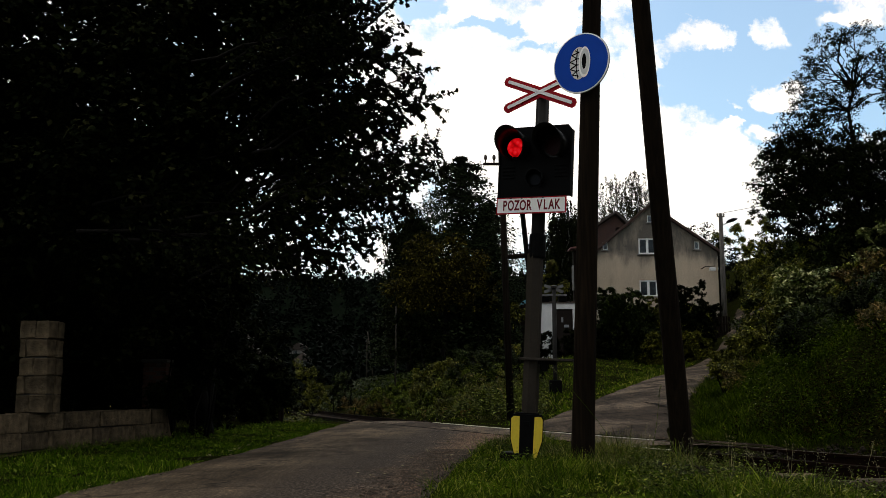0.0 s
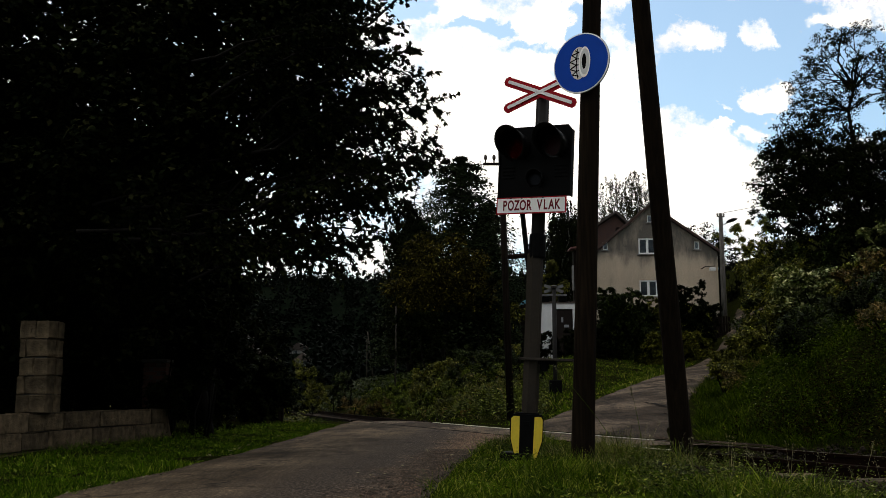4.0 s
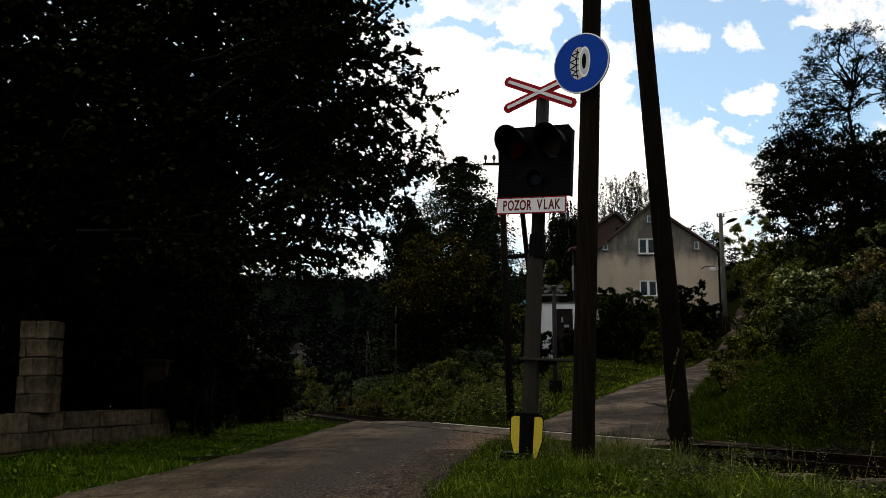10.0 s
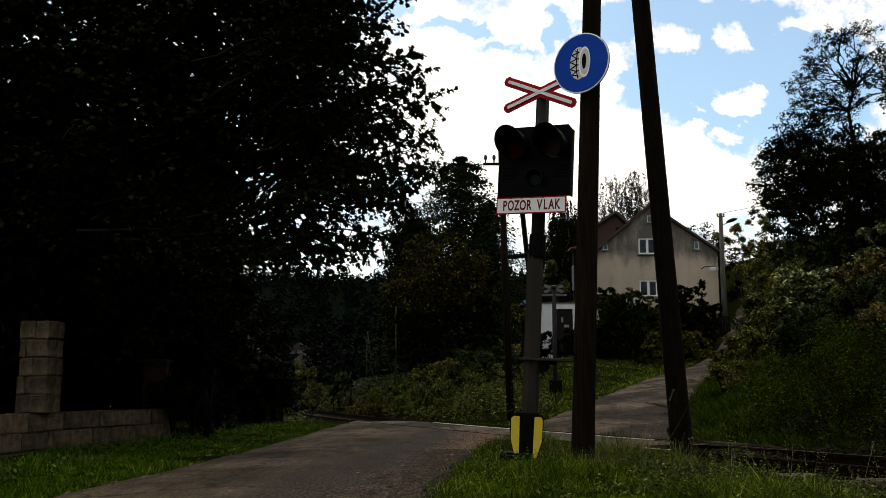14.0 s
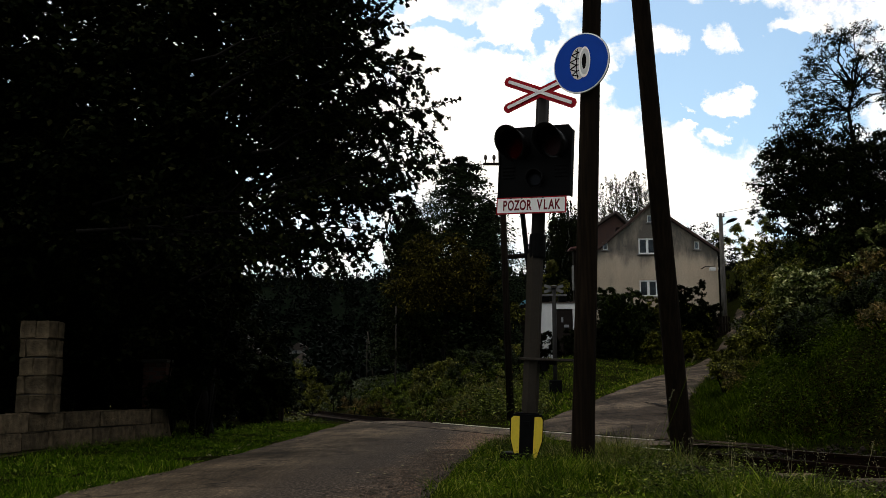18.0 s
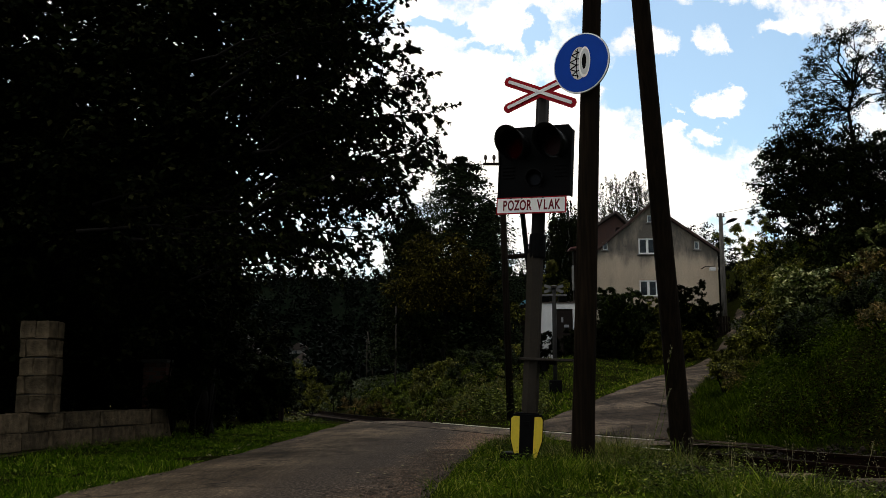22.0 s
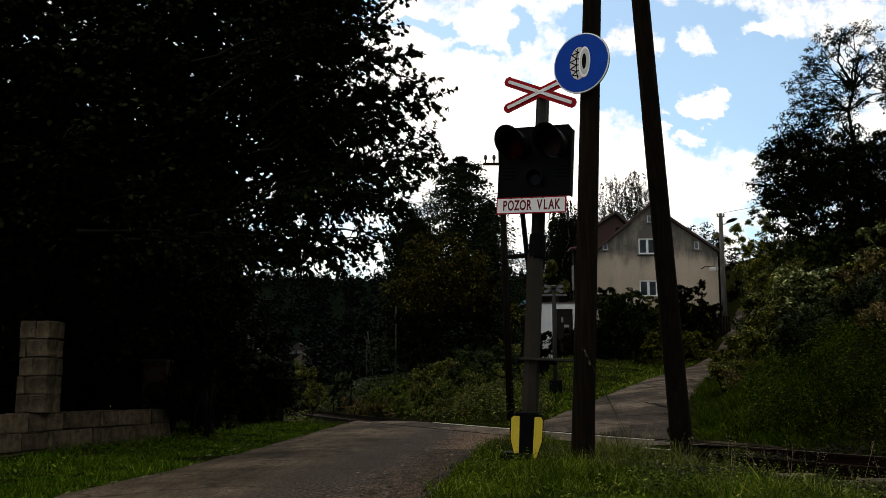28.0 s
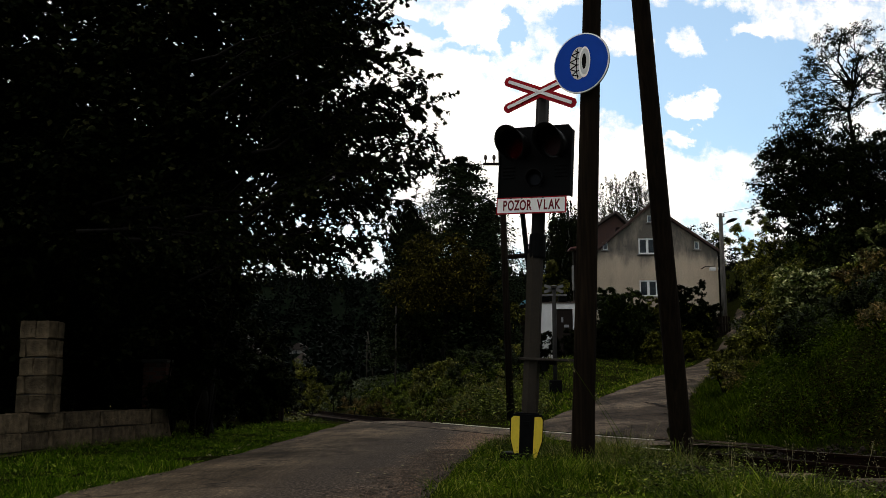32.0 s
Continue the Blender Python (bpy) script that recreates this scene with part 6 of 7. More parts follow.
shrub("garden_shrub", (-3.8, 44, on_ground(-3.8, 44)), [(0, 0, 0.6, 1.5, 1.0, 0.75)], 150, 36, 0.09, HEDGE, "dark green shrub beyond the railway", 176, 0.22)

# hedges round the house
for k, (x, y, rx, h, lab, mt) in enumerate(((11.0, 60, 1.75, 3.9, "tall dark hedge before the house", HEDGE), (9.6, 59, 1.2, 3.7, "tall dark hedge before the house", HEDGE), (13.6, 62, 1.2, 2.3, "dark green hedge before the house", HEDGE), (15.4, 62, 1.5, 2.9, "light green shrub in the hedge", SHRUB), (16.9, 65.5, 1.5, 3.9, "dark hedge by the house corner", DARK_LEAF), (8.2, 56, 1.5, 1.6, "dark hedge beside the garage", DARK_LEAF), (12.85, 61, 0.9, 3.6, "lighter green shrub in the hedge", SHRUB), (15.7, 62, 1.2, 2.8, "lighter green shrub in the hedge", SHRUB), (12.0, 60.5, 1.3, 3.2, "tall dark hedge before the house", HEDGE), (11.6, 61.5, 1.2, 2.7, "dark hedge before the house", DARK_LEAF))):
    b = on_ground(x, y)
    shrub("house_hedge", (x, y, b), [(0, 0, h * 0.5, rx, 0.9, h * 0.55), (0.4 * rx, -0.2, h * 0.3, rx * 0.6, 0.9, h * 0.35)], 1300, 30, 0.15, mt, lab, 180 + k, 0.24, category="hedge", group="hedge round the house")
shrub("house_hedge", (12.4, 58.5, on_ground(12.4, 58.5)), [(0, 0, 0.8, 2.8, 0.8, 1.2)], 800, 28, 0.15, HEDGE, "dark hedge above the grass", 189, 0.22, category="hedge", group="hedge round the house")
for k, (x, y, blobs, mt, lab) in enumerate((
        (10.3, 57.3, [(-0.6, 0, 3.0, 0.9, 0.8, 1.0), (0.6, 0, 3.1, 0.9, 0.8, 1.0), (0, 0, 1.5, 1.6, 0.9, 1.75)], HEDGE, "dense dark hedge before the house"),
        (14.5, 58.6, [(-0.5, 0, 3.4, 0.7, 0.8, 1.0), (0.2, 0, 3.1, 0.8, 0.8, 1.0), (1.0, 0, 2.3, 0.8, 0.8, 1.0), (0.1, 0, 1.3, 1.5, 0.9, 1.5)], DARK_LEAF, "dense dark hedge sloping down to the lane"),
        (14.6, 57.4, [(0, 0, 0.5, 1.0, 0.7, 1.1)], SHRUB, "light green shrub before the dark hedge"),
        (12.1, 57.2, [(0, 0, 0.7, 0.7, 0.7, 1.1)], SHRUB, "light green shrub before the dark hedge"))):
    shrub("house_hedge", (x, y, on_ground(x, y)), blobs, 2400 if k < 2 else 900, 26, 0.12, mt, lab, 300 + k, 0.2, category="hedge", group="hedge round the house")
shrub("garden_shrub", (7.0, 61.8, 6.0), [(0, 0, 1.6, 1.0, 0.7, 1.25)], 420, 26, 0.13, SHRUB, "bright green shrub behind the garage", 310, 0.2)
pk = thing("picket_fence", pose(17.8, 64.5, on_ground(17.8, 64.5)), "dark brown paling fence at the house corner", "fence")
for k in range(12):
    part("paling", bx(-1.0 + 0.17 * k, -0.88 + 0.17 * k, -0.015, 0.015, -0.3, 1.45 + 0.03 * math.sin(k * 2.1)), DARK_WOOD, pk)
part("fence_rail", bx(-1.05, 1.05, 0.016, 0.06, 0.9, 0.98), DARK_WOOD, pk)
part("fence_rail", bx(-1.05, 1.05, 0.016, 0.06, 0.25, 0.33), DARK_WOOD, pk)

# trees behind the house
def hanging_birch(base, blobs, hubs, material, label, seed, leaf=0.16, trunk_r=0.13):
    """A birch whose thin twigs hang in strands, with sky between them."""
    rng = np.random.default_rng(seed)
    t = thing("birch_tree", Matrix.Translation(base), label, "tree", "birches behind the house")
    top = max(b[2] + 0.8 * b[5] for b in blobs)
    line = bend(rng, (0, 0, -0.4), (0.3, 0, top), 7, 0.03)
    part("trunk", tube(bmesh.new(), line, [trunk_r * (1 - 0.85 * i / 7) + 0.01 for i in range(8)], 8), BIRCH_BARK, t, "", True)
    pts = in_ellipsoids(rng, blobs, hubs, 0.15)
    for q in pts[rng.choice(len(pts), 16, replace=False)]:
        a = line[max(1, min(6, int((q[2] - 0.5) / top * 7)))]
        part("limb", tube(bmesh.new(), bend(rng, a, q, 5, 0.12), [0.05, 0.042, 0.034, 0.026, 0.018, 0.01], 5), BARK, t, "", True)
    drop = np.stack([rng.normal(0, 0.22, len(pts)), rng.normal(0, 0.2, len(pts)), -rng.uniform(0.7, 1.9, len(pts))], 1)
    v, f = shoots(rng, pts, pts + drop, 26, leaf, "oval", 0.0, 0.0)
    tagged(mesh_np("crown", v, f, material, t), kind="stuff")
    return t


for k, (x, y, z, h, r, n, lab) in enumerate(((17.0, 96, 7, 15.6, 2.6, 460, "thin feathery birch behind the house"), (19.4, 97, 7, 16.2, 2.2, 460, "thin feathery birch behind the house"), (12.4, 98, 6, 13.5, 3.0, 460, "birch with hanging twigs behind the house"), (11.0, 88, 5.5, 11, 3.0, 380, "birch with hanging twigs behind the house"), (8.4, 80, 4, 9.8, 2.6, 560, "dark birch behind the garage"))):
    hanging_birch((x, y, z), [(0, 0, h * 0.76, r * 0.8, r * 0.7, h * 0.24), (0.2, 0, h * 0.5, r * 1.05, r * 0.8, h * 0.25)], int(n * 1.5), BIRCH_LEAF if k < 4 else DARK_LEAF, lab, 200 + k, 0.17)
hanging_birch((9.1, 73, on_ground(9.1, 73)), [(0, 0, 9.6, 1.4, 1.2, 2.6), (0.1, 0, 5.6, 1.6, 1.3, 3.0)], 760, DARK_LEAF, "dark birch between garage and house", 205, 0.17)
broadleaf("roadside_tree", (22.3, 82, 8.8), [(-0.4, 0, 4.6, 1.9, 1.5, 1.5), (0.8, 0, 3.2, 2.0, 1.5, 1.6)], 150, 14, 0.2, DARK_LEAF, "small thin tree behind the street pole", 210, 0.1, "oval", 0.3, 14)
for k, (x, y, r, h, mt, lab) in enumerate(((24.4, 80, 2.4, 6.0, SHRUB, "dense green shrub beside the upper lane"), (22.7, 79, 1.7, 4.9, DARK_LEAF, "dense dark shrub beside the upper lane"), (26.6, 82, 2.6, 7.6, SHRUB, "dense green shrub beside the upper lane"), (24.5, 70, 2.6, 6.0, DARK_LEAF, "dense dark shrub beside the upper lane"), (20.6, 58, 2.2, 3.6, SHRUB, "olive green shrub beside the upper lane"))):
    shrub("lane_shrub", (x, y, on_ground(x, y)), [(0, 0, h * 0.5, r, r * 0.7, h * 0.52)], 420, 26, 0.17, mt, lab, 215 + k, 0.3, group="shrubs beside the upper lane")

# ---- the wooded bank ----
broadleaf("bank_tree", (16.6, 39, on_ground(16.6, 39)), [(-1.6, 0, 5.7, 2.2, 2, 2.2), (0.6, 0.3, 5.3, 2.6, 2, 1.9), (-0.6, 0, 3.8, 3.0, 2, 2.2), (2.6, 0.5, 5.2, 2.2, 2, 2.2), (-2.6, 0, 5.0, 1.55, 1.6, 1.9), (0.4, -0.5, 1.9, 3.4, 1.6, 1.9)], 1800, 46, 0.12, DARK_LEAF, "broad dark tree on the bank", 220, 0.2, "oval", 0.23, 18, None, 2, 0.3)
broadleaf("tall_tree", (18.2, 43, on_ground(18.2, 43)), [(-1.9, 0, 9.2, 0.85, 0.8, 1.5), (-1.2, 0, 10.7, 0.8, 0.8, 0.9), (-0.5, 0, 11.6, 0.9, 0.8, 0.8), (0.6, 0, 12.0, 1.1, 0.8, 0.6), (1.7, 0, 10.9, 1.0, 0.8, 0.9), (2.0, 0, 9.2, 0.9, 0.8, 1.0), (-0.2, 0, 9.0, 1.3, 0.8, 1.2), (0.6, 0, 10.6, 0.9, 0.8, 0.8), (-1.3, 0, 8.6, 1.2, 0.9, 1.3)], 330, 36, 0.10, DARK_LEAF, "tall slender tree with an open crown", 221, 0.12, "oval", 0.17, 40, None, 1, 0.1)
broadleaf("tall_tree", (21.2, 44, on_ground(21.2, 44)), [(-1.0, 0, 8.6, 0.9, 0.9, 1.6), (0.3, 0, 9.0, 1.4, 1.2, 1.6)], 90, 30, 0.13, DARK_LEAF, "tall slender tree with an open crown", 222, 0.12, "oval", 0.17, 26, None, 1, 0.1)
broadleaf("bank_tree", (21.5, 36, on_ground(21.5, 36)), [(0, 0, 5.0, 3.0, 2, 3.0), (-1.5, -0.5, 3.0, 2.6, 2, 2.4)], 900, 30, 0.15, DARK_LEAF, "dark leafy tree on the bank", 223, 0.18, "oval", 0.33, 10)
BANK = (
    (7.70, 26.4, 0.62, 1.40, 0.10, SHRUB, "olive green shrub leaning over the lane"),
    (8.95, 32.0, 0.50, 1.30, 0.10, SHRUB, "leafy green shrub at the lane's edge"),
    (10.35, 36.5, 0.55, 1.00, 0.11, SHRUB, "leafy green shrub at the lane's edge"),
    (8.70, 26.5, 0.80, 1.33, 0.10, SHRUB, "leafy green shrub at the lane's edge"),
    (7.05, 24.3, 0.40, 0.70, 0.09, SHRUB, "low leafy shrub at the lane's edge"),
    (7.88, 25.0, 0.70, 0.80, 0.10, SHRUB, "low leafy shrub at the lane's edge"),
    (9.48, 25.0, 0.90, 1.55, 0.16, PALE_SHRUB, "pale green elder standing above the bank"),
    (9.05, 25.6, 0.62, 1.50, 0.15, PALE_SHRUB, "pale green elder standing above the bank"),
    (9.80, 24.0, 0.60, 0.75, 0.12, SHRUB, "leafy green shrub below the elder"),
    (10.25, 24.0, 0.66, 1.10, 0.11, RUSSET, "russet-tipped shrub on the bank"),
    (11.10, 24.5, 0.75, 1.28, 0.11, RUSSET, "russet-tipped shrub on the bank"),
    # darker hedge leaves put the elder's shadow into these low shrubs' colour
    (8.85, 22.6, 0.80, 0.42, 0.10, HEDGE, "low leafy shrub on the bank"),
    (9.60, 22.0, 0.80, 0.45, 0.10, HEDGE, "low leafy shrub on the bank"),
    (7.95, 20.2, 0.60, 0.34, 0.09, HEDGE, "low leafy shrub on the bank"),
    # near-black growth added here in place of the shade under the shrubs
    (8.70, 20.0, 0.70, 0.34, 0.09, DARK_LEAF, "added dark growth standing in for shade below the shrubs"),
    (7.55, 20.8, 0.50, 0.34, 0.09, HEDGE, "low leafy shrub on the bank"),
    (8.30, 23.5, 0.70, 0.55, 0.10, HEDGE, "low leafy shrub on the bank"),
    (10.20, 22.8, 0.80, 0.62, 0.11, HEDGE, "low leafy shrub on the bank"),
    (13.45, 41.0, 1.15, 4.70, 0.14, SHRUB, "tall olive shrub at the lane's bend"),
    (13.20, 39.0, 1.20, 4.30, 0.14, SHRUB, "tall olive shrub below the wood"),
    (14.10, 38.0, 1.30, 4.10, 0.14, HEDGE, "tall dark shrub below the wood"),
    (10.85, 34.0, 0.90, 2.80, 0.12, HEDGE, "dark olive shrub behind the elder"),
    (11.65, 33.0, 0.95, 2.10, 0.12, SHRUB, "olive shrub behind the elder"),
    (11.45, 36.0, 0.60, 2.40, 0.12, SHRUB, "narrow olive shrub beside the lane"),
    (13.40, 30.0, 0.90, 2.40, 0.14, PALE_SHRUB, "pale green young ash on the bank"),
    (12.50, 31.0, 0.90, 2.05, 0.12, HEDGE, "dark leafy shrub on the bank"),
    (12.10, 28.0, 0.70, 1.80, 0.12, SHRUB, "leafy green shrub on the bank"),
    (11.00, 28.5, 0.80, 1.60, 0.12, HEDGE, "dark leafy shrub on the bank"),
    (15.50, 44.0, 2.00, 3.67, 0.14, SHRUB, "olive green shrub on the bank"),
    (7.60, 24.6, 0.40, 0.26, 0.07, RUSSET, "russet withered herbs at the lane edge"),
    (7.05, 23.4, 0.40, 0.24, 0.07, RUSSET, "russet withered herbs at the lane edge"),
    # two more dark clumps in place of the bank hollow's shade
    (7.20, 19.0, 0.75, 0.20, 0.08, DARK_LEAF, "added dark growth standing in for shade below the shrubs"),
    (8.35, 18.7, 0.80, 0.24, 0.08, DARK_LEAF, "added dark growth standing in for shade below the shrubs"),
    (7.75, 17.2, 0.60, 0.20, 0.07, RUSSET, "withered ferns low on the bank"),
)
for k, (x, y, r, h, leaf, mt, lab) in enumerate(BANK):
    shrub("bank_shrub", (x, y, on_ground(x, y)), [(0, 0, h * 0.52, r, r * 0.8, h * 0.5), (-r * 0.35, -r * 0.4, h * 0.34, r * 0.75, r * 0.6, h * 0.34), (r * 0.45, -r * 0.3, h * 0.42, r * 0.6, r * 0.6, h * 0.38)], int((110 + 190 * r * (0.6 + 0.4 * h)) * (0.11 / leaf) ** 0.7), 20, leaf, mt, lab, 230 + k, min(0.26, 0.2 * r + 0.04), group="shrubs on the bank")


# ---- far woods ----
def far_wood(name, x0, x1, y0, y1, top, n, leaf, seed, label):
    rng = np.random.default_rng(seed)
    x, y = rng.uniform(x0, x1, n), rng.uniform(y0, y1, n)
    open_strip = (np.abs(x + 0.148 * y) < 0.011 * y) & (y < 325)
    x, y = x[~open_strip], y[~open_strip]
    n = len(x)
    t = (y - y0) / (y1 - y0)
    g = top * smooth(0, 1, t) - 4
    tall = rng.uniform(7, 15, n) * (0.75 + 0.25 * np.sin(x * 0.11) * np.sin(y * 0.07))
    per = 70
    up = rng.random((n, per)) ** 1.3
    wide = np.repeat(rng.uniform(0.16, 0.34, n)[:, None], per, 1) * tall[:, None] * (1 - up) ** 0.7 + 0.3
    a = rng.uniform(0, 2 * np.pi, (n, per))
    pts = np.stack([x[:, None] + wide * np.cos(a), y[:, None] + wide * np.sin(a), g[:, None] + tall[:, None] * up], 2).reshape(-1, 3)
    v, f = leaves(rng, pts, leaf, "kite", 0.5)
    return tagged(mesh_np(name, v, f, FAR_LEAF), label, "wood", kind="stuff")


hill_x = np.linspace(-420, 260, 60)
hill_y = np.linspace(200, 620, 40)
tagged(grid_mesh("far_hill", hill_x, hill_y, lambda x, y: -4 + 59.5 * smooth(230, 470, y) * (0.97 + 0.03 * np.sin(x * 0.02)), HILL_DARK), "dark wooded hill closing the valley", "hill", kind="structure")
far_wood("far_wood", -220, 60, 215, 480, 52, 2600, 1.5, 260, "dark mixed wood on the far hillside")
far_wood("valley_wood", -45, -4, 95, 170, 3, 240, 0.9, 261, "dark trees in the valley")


# ---- clouds ----
def cloud_material():
    m, n, l, p = nodes_of("sunlit cloud")
    n.remove(p)
    tc = n.new("ShaderNodeTexCoord")
    sep = n.new("ShaderNodeSeparateXYZ")
    l.new(tc.outputs["Object"], sep.inputs[0])

    def math_node(op, a, b):
        q = n.new("ShaderNodeMath")
        q.operation = op
        for i, v in enumerate((a, b)):
            if isinstance(v, (int, float)):
                q.inputs[i].default_value = v
            else:
                l.new(v, q.inputs[i])
        return q.outputs[0]
    ahead = math_node("MAXIMUM", sep.outputs[1], 50.0)
    cmb = n.new("ShaderNodeCombineXYZ")
    l.new(math_node("DIVIDE", sep.outputs[0], ahead), cmb.inputs[0])
    l.new(math_node("DIVIDE", sep.outputs[2], ahead), cmb.inputs[1])
    warp = n.new("ShaderNodeTexNoise")
    warp.inputs["Scale"].default_value, warp.inputs["Detail"].default_value, warp.inputs["Roughness"].default_value = 17, 7, 0.62
    l.new(cmb.outputs[0], warp.inputs["Vector"])
    shift, spot = n.new("ShaderNodeVectorMath"), n.new("ShaderNodeVectorMath")
    shift.operation, spot.operation = "SUBTRACT", "MULTIPLY_ADD"
    l.new(warp.outputs["Color"], shift.inputs[0])
    shift.inputs[1].default_value = (0.5, 0.5, 0.5)
    l.new(shift.outputs[0], spot.inputs[0])
    spot.inputs[1].default_value = (0.11, 0.075, 0.0)
    l.new(cmb.outputs[0], spot.inputs[2])
    wob = n.new("ShaderNodeTexNoise")
    wob.inputs["Scale"].default_value, wob.inputs["Detail"].default_value, wob.inputs["Roughness"].default_value = 26, 9, 0.66
    l.new(cmb.outputs[0], wob.inputs["Vector"])
    cover = None
    # openings and puffs: across, up (tangents of the angles), half sizes, weight
    for x, z, rx, rz, w in CLOUD_PLAN:
        sub, div, ln = n.new("ShaderNodeVectorMath"), n.new("ShaderNodeVectorMath"), n.new("ShaderNodeVectorMath")
        sub.operation, div.operation, ln.operation = "SUBTRACT", "DIVIDE", "LENGTH"
        l.new(spot.outputs[0], sub.inputs[0])
        sub.inputs[1].default_value = (x, z, 0)
        l.new(sub.outputs[0], div.inputs[0])
        div.inputs[1].default_value = (rx, rz, 1)
        l.new(div.outputs[0], ln.inputs[0])
        mr = n.new("ShaderNodeMapRange")
        mr.interpolation_type = "SMOOTHSTEP"
        mr.inputs[1].default_value, mr.inputs[2].default_value, mr.inputs[3].default_value, mr.inputs[4].default_value = 1.5, 0.4, 0.0, w
        l.new(ln.outputs["Value"], mr.inputs[0])
        cover = mr.outputs[0] if cover is None else math_node("ADD", cover, mr.outputs[0])
    dens = math_node("ADD", math_node("ADD", cover, 0.42), math_node("MULTIPLY", math_node("SUBTRACT", wob.outputs[0], 0.5), 4.6))
    alpha = n.new("ShaderNodeMapRange")
    alpha.inputs[1].default_value, alpha.inputs[2].default_value = -0.2, 0.8
    alpha.inputs[3].default_value = 0.05
    l.new(dens, alpha.inputs[0])
    shade = n.new("ShaderNodeTexNoise")
    shade.inputs["Scale"].default_value, shade.inputs["Detail"].default_value = 9, 5
    l.new(cmb.outputs[0], shade.inputs["Vector"])
    col = ramp_node(n, l, shade.outputs[0], [(0.26, (0.88, 0.87, 0.87)), (0.42, (1.06, 1.02, 0.95)), (0.7, (1.22, 1.16, 1.06))])
    em, tr, mx = n.new("ShaderNodeEmission"), n.new("ShaderNodeBsdfTransparent"), n.new("ShaderNodeMixShader")
    # clouds shine brightest towards the veiled sun
    nrm, dot, fall = n.new("ShaderNodeVectorMath"), n.new("ShaderNodeVectorMath"), n.new("ShaderNodeMapRange")
    nrm.operation, dot.operation = "NORMALIZE", "DOT_PRODUCT"
    l.new(tc.outputs["Object"], nrm.inputs[0])
    l.new(nrm.outputs[0], dot.inputs[0])
    dot.inputs[1].default_value = (-0.30, 0.55, 0.77)
    fall.interpolation_type = "SMOOTHSTEP"
    fall.inputs[1].default_value, fall.inputs[2].default_value, fall.inputs[3].default_value, fall.inputs[4].default_value = -0.5, 0.35, 0.35, CLOUD_GLOW
    l.new(dot.outputs["Value"], fall.inputs[0])
    l.new(fall.outputs[0], em.inputs["Strength"])
    l.new(col.outputs[0], em.inputs[0])
    l.new(alpha.outputs[0], mx.inputs[0])
    l.new(tr.outputs[0], mx.inputs[1])
    l.new(em.outputs[0], mx.inputs[2])
    l.new(mx.outputs[0], n["Material Output"].inputs[0])
    return m


CLOUD_GLOW = 1.15
CLOUD_PLAN = (
    (0.3124, 0.3201, 0.0837, 0.0430, -2.00),
    (0.3617, 0.2699, 0.0440, 0.0205, -1.20),
    (0.3066, 0.3915, 0.1013, 0.0287, -1.70),
    (0.4291, 0.3276, 0.0661, 0.0614, -1.40),
    (-0.0165, 0.4043, 0.0264, 0.0115, -1.70),
    (0.0392, 0.3833, 0.0308, 0.0057, -1.10),
    (0.0649, 0.3790, 0.0220, 0.0057, -1.20),
    (0.1055, 0.3615, 0.0308, 0.0066, -1.30),
    (0.1574, 0.3879, 0.0132, 0.0246, -1.60),
    (0.2156, 0.3884, 0.0176, 0.0205, -1.50),
    (0.0221, 0.3992, 0.0330, 0.0139, 0.90),
    (0.1165, 0.3866, 0.0374, 0.0213, 1.30),
    (0.2800, 0.3732, 0.0352, 0.0156, 2.20),
    (0.3451, 0.3783, 0.0185, 0.0188, 1.80),
    (0.3548, 0.3072, 0.0264, 0.0156, 2.90),
    (0.3114, 0.2959, 0.0097, 0.0041, 1.70),
    (0.3000, 0.2770, 0.0150, 0.0049, 2.00),
    (0.2972, 0.2587, 0.0185, 0.0057, 1.80),
    (0.3403, 0.2698, 0.0159, 0.0115, 2.00),
    (0.2098, 0.3304, 0.0220, 0.0225, 1.50),
    (0.0432, 0.2897, 0.1145, 0.0696, 1.00),
    (0.1986, 0.2257, 0.1409, 0.0696, 1.20),
    (0.4240, 0.3902, 0.0396, 0.0090, 1.40),
)
bm = bmesh.new()
bmesh.ops.create_uvsphere(bm, u_segments=64, v_segments=32, radius=2600)
bmesh.ops.delete(bm, geom=[v for v in bm.verts if v.co.z < -300], context="VERTS")
clouds = tagged(link("cloud_layer", bm, cloud_material(), None, True), "bright white cumulus layer drifting across blue sky", "clouds", kind="structure")
clouds.visible_shadow = True


# ---- tall grass stems that toss in the wind ----
def grass_stem(base, h, label, seed):
    rng = np.random.default_rng(seed)
    t = thing("grass_stem", Matrix.Translation(base), label, "grass")
    line = [(0.03 * h * math.sin(k * 0.5), 0, h * k / 8) for k in range(9)]
    part("stalk", tube(bmesh.new(), line, [0.0028 - 0.0002 * k for k in range(9)], 5), GRASS, t)
    pts = np.array([[0.03 * h * math.sin(4) + rng.normal() * 0.0035, rng.normal() * 0.0035, h * (0.87 + 0.13 * rng.random())] for _ in range(30)])
    v, f = leaves(rng, pts, 0.02, "kite", -1.1, 0.3, 0.3)
    tagged(mesh_np("seed_head", v, f, SEED, t), kind="stuff")
    return t


STEM_BASE = (1.72, 9.0, 0.0)
stem = grass_stem(STEM_BASE, 1.27, "tall grass stem with a pale seed head tossing in the wind", 400)
STEM2_BASE = (1.84, 9.3, 0.0)
stem2 = grass_stem(STEM2_BASE, 0.88, "shorter grass stem with a pale seed head", 401)


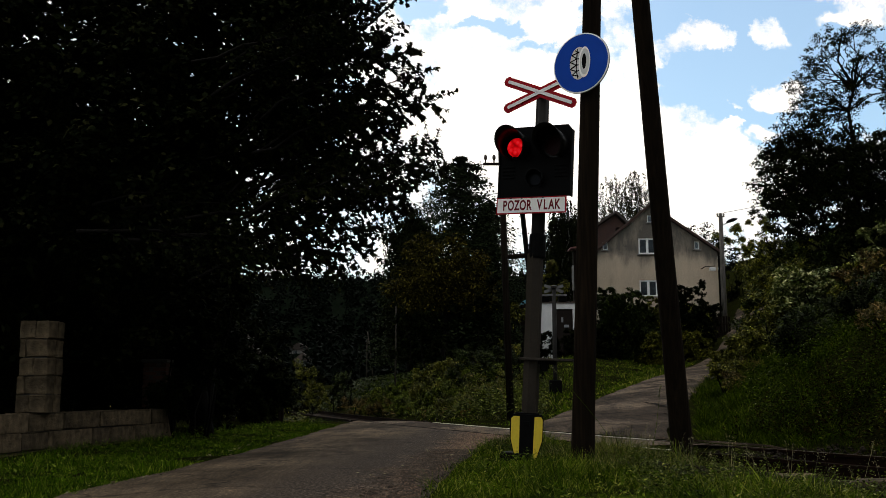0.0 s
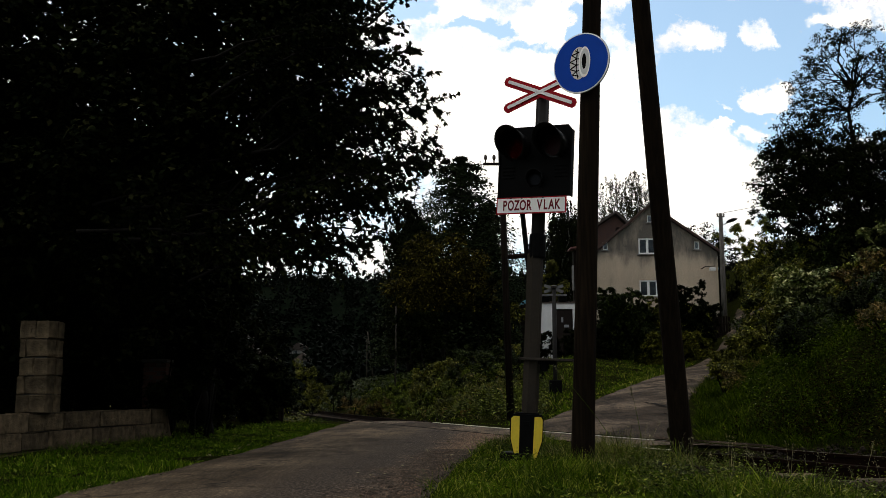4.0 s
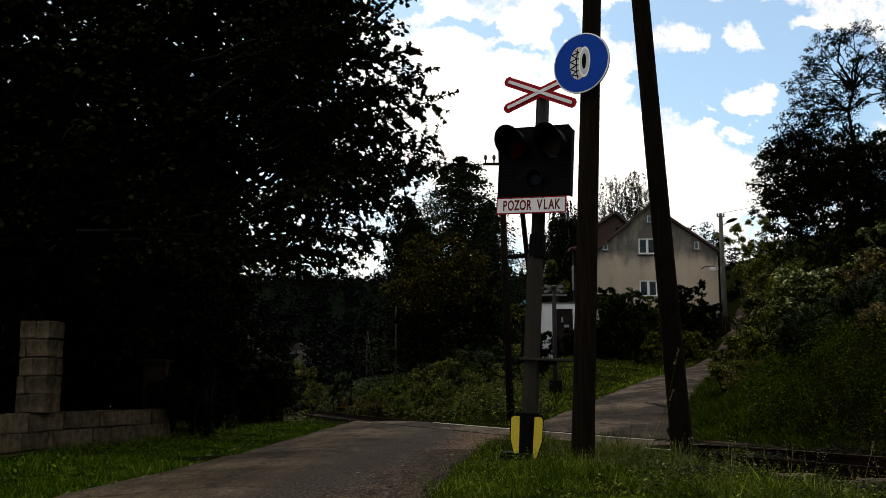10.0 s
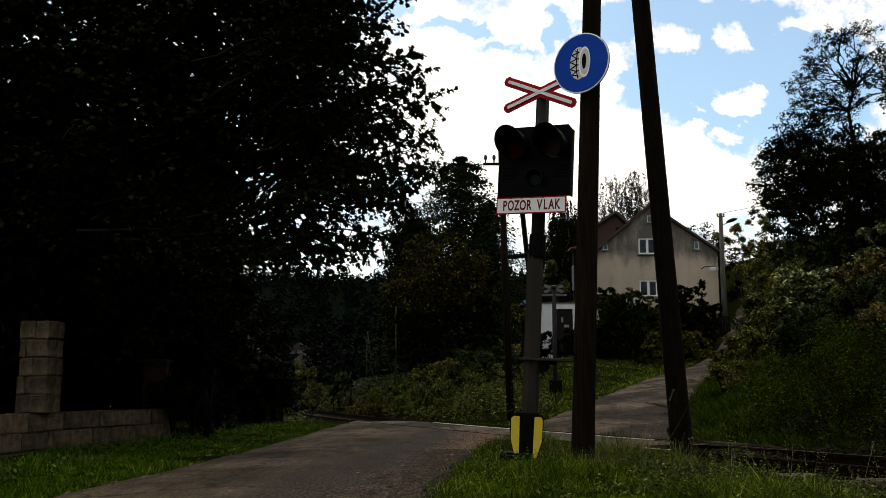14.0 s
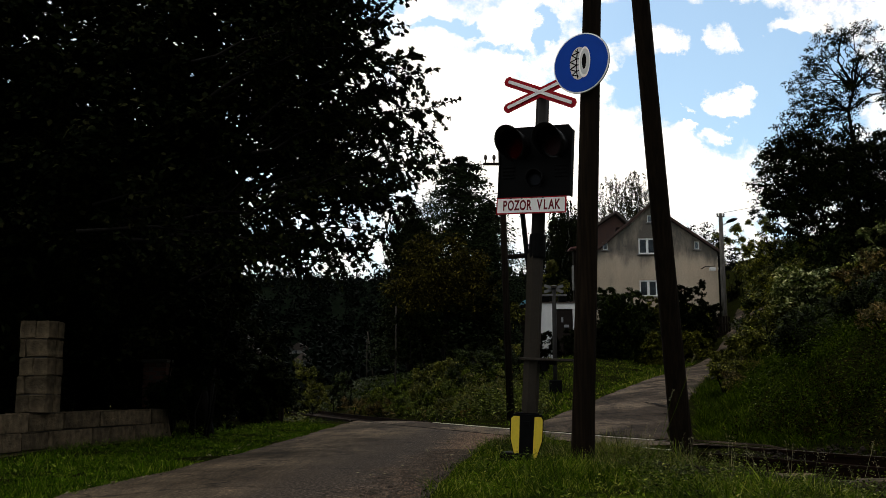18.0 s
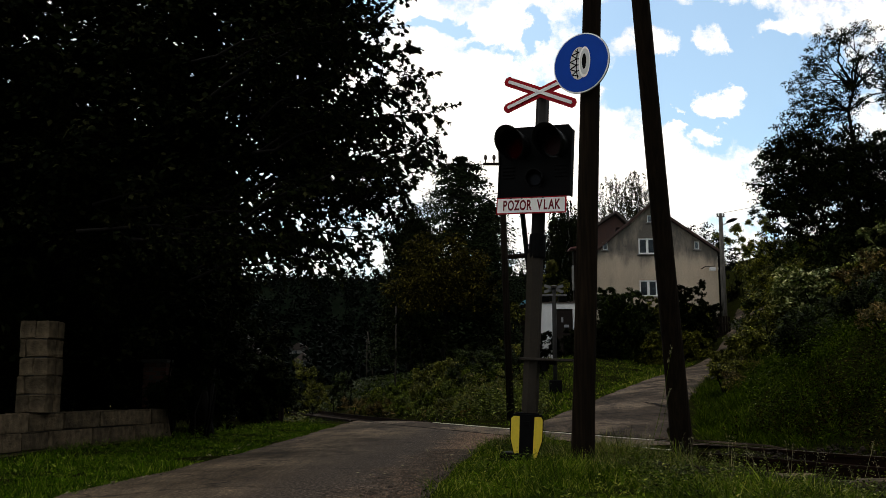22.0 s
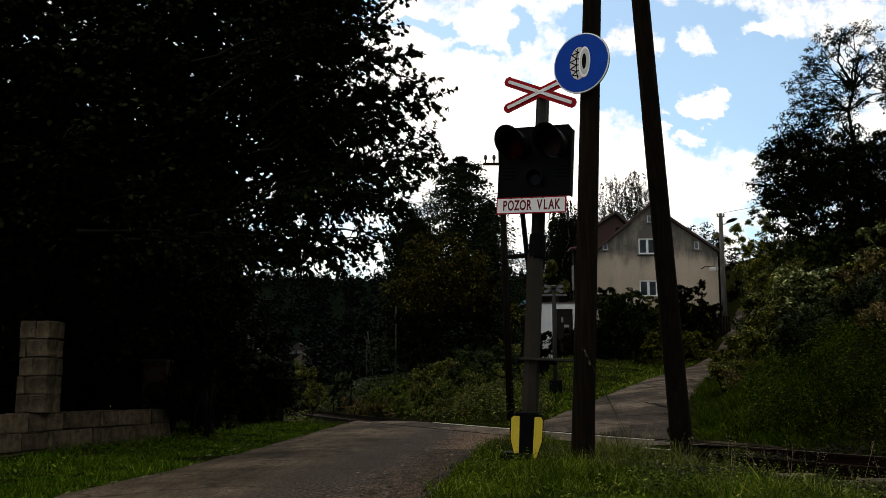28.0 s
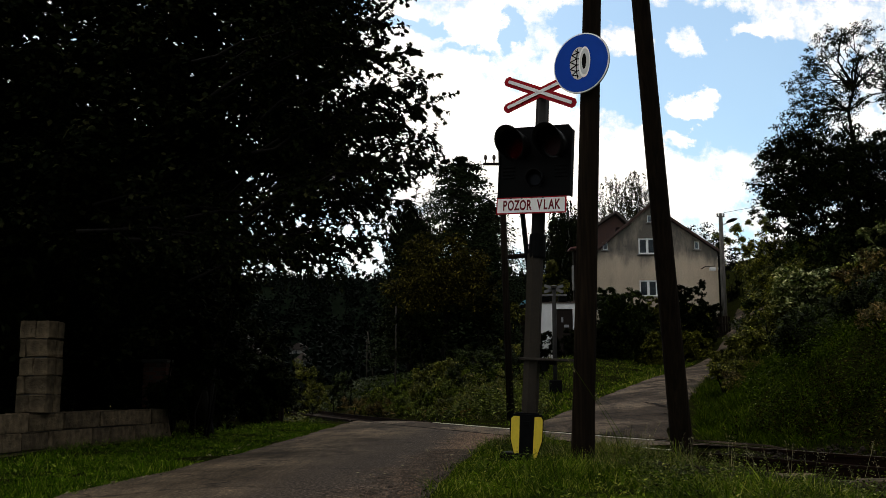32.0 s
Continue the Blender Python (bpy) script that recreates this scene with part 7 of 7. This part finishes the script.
def motions():
    walk(clouds, [(t, pose(0, 0, 0, 0, 0, DRIFT * t)) for t in (0.0, 8.0, 16.0, 24.0, 32.0)])
    at = Vector((-0.24, -0.232, 3.82))
    # turning the added insert stands in for the lamp switching off
    walk(turn_insert, [(t, pose(*at, 0, 0, a)) for t, a in ((0.0, 0), (0.1, 0), (0.134, 70), (0.167, 140), (0.2, 180), (32.0, 180))])
    for k, (ob, hang) in enumerate(sprays):
        rows = []
        for i in range(65):
            t = 0.5 * i
            a = 1.5 * math.sin(1.3 * t + k * 0.9) + 0.9 * math.sin(2.9 * t + 2.1 * k) + 0.8 * math.sin(0.37 * t + k)
            b = 1.2 * math.sin(0.9 * t + 1.7 * k) + 0.6 * math.sin(2.3 * t + k)
            rows.append((t, pose(*hang, 0.5 * b, a, b)))
        walk(ob, rows)
    walk(stem, [(t, pose(*STEM_BASE, 0, a, 0)) for t, a in STEM_SWING])
    walk(stem2, [(t, pose(*STEM2_BASE, 0, a, 0)) for t, a in STEM2_SWING])


DRIFT = 0.145
STEM2_SWING = [(0.0, 14), (2.0, 22), (3.5, 6), (5.5, -26), (6.5, -6), (8.0, 16), (9.0, 21), (10.0, 22), (11.0, 19), (12.0, 23), (13.0, 24), (14.0, 22), (15.5, 18), (17.0, 20), (18.0, 22), (19.0, 21), (20.0, 20), (21.0, 18), (22.0, 20), (23.0, 19), (24.0, 15), (25.0, 8), (26.5, -10), (28.0, -21), (30.0, -24), (32.0, -27)]
STEM_SWING = [(0.0, -34), (1.5, -30), (3.0, -36), (4.5, -31), (5.5, -25.7), (6.0, -16.4), (6.5, -2.4), (7.0, 4.5), (8.0, -12.5), (9.0, -1.7), (10.0, 21), (11.0, 31), (12.0, 32), (13.0, 34), (14.0, 34.5), (14.5, 27.6), (16.5, 26), (17.0, 28), (18.0, 28), (19.0, 21), (20.0, 20), (21.0, 13), (22.0, 18), (23.0, 14), (24.0, 8), (25.0, -1), (26.5, -12), (28.0, -18.8), (29.0, -16.4), (30.0, -20.4), (31.0, -25), (32.0, -26.7)]
motions()
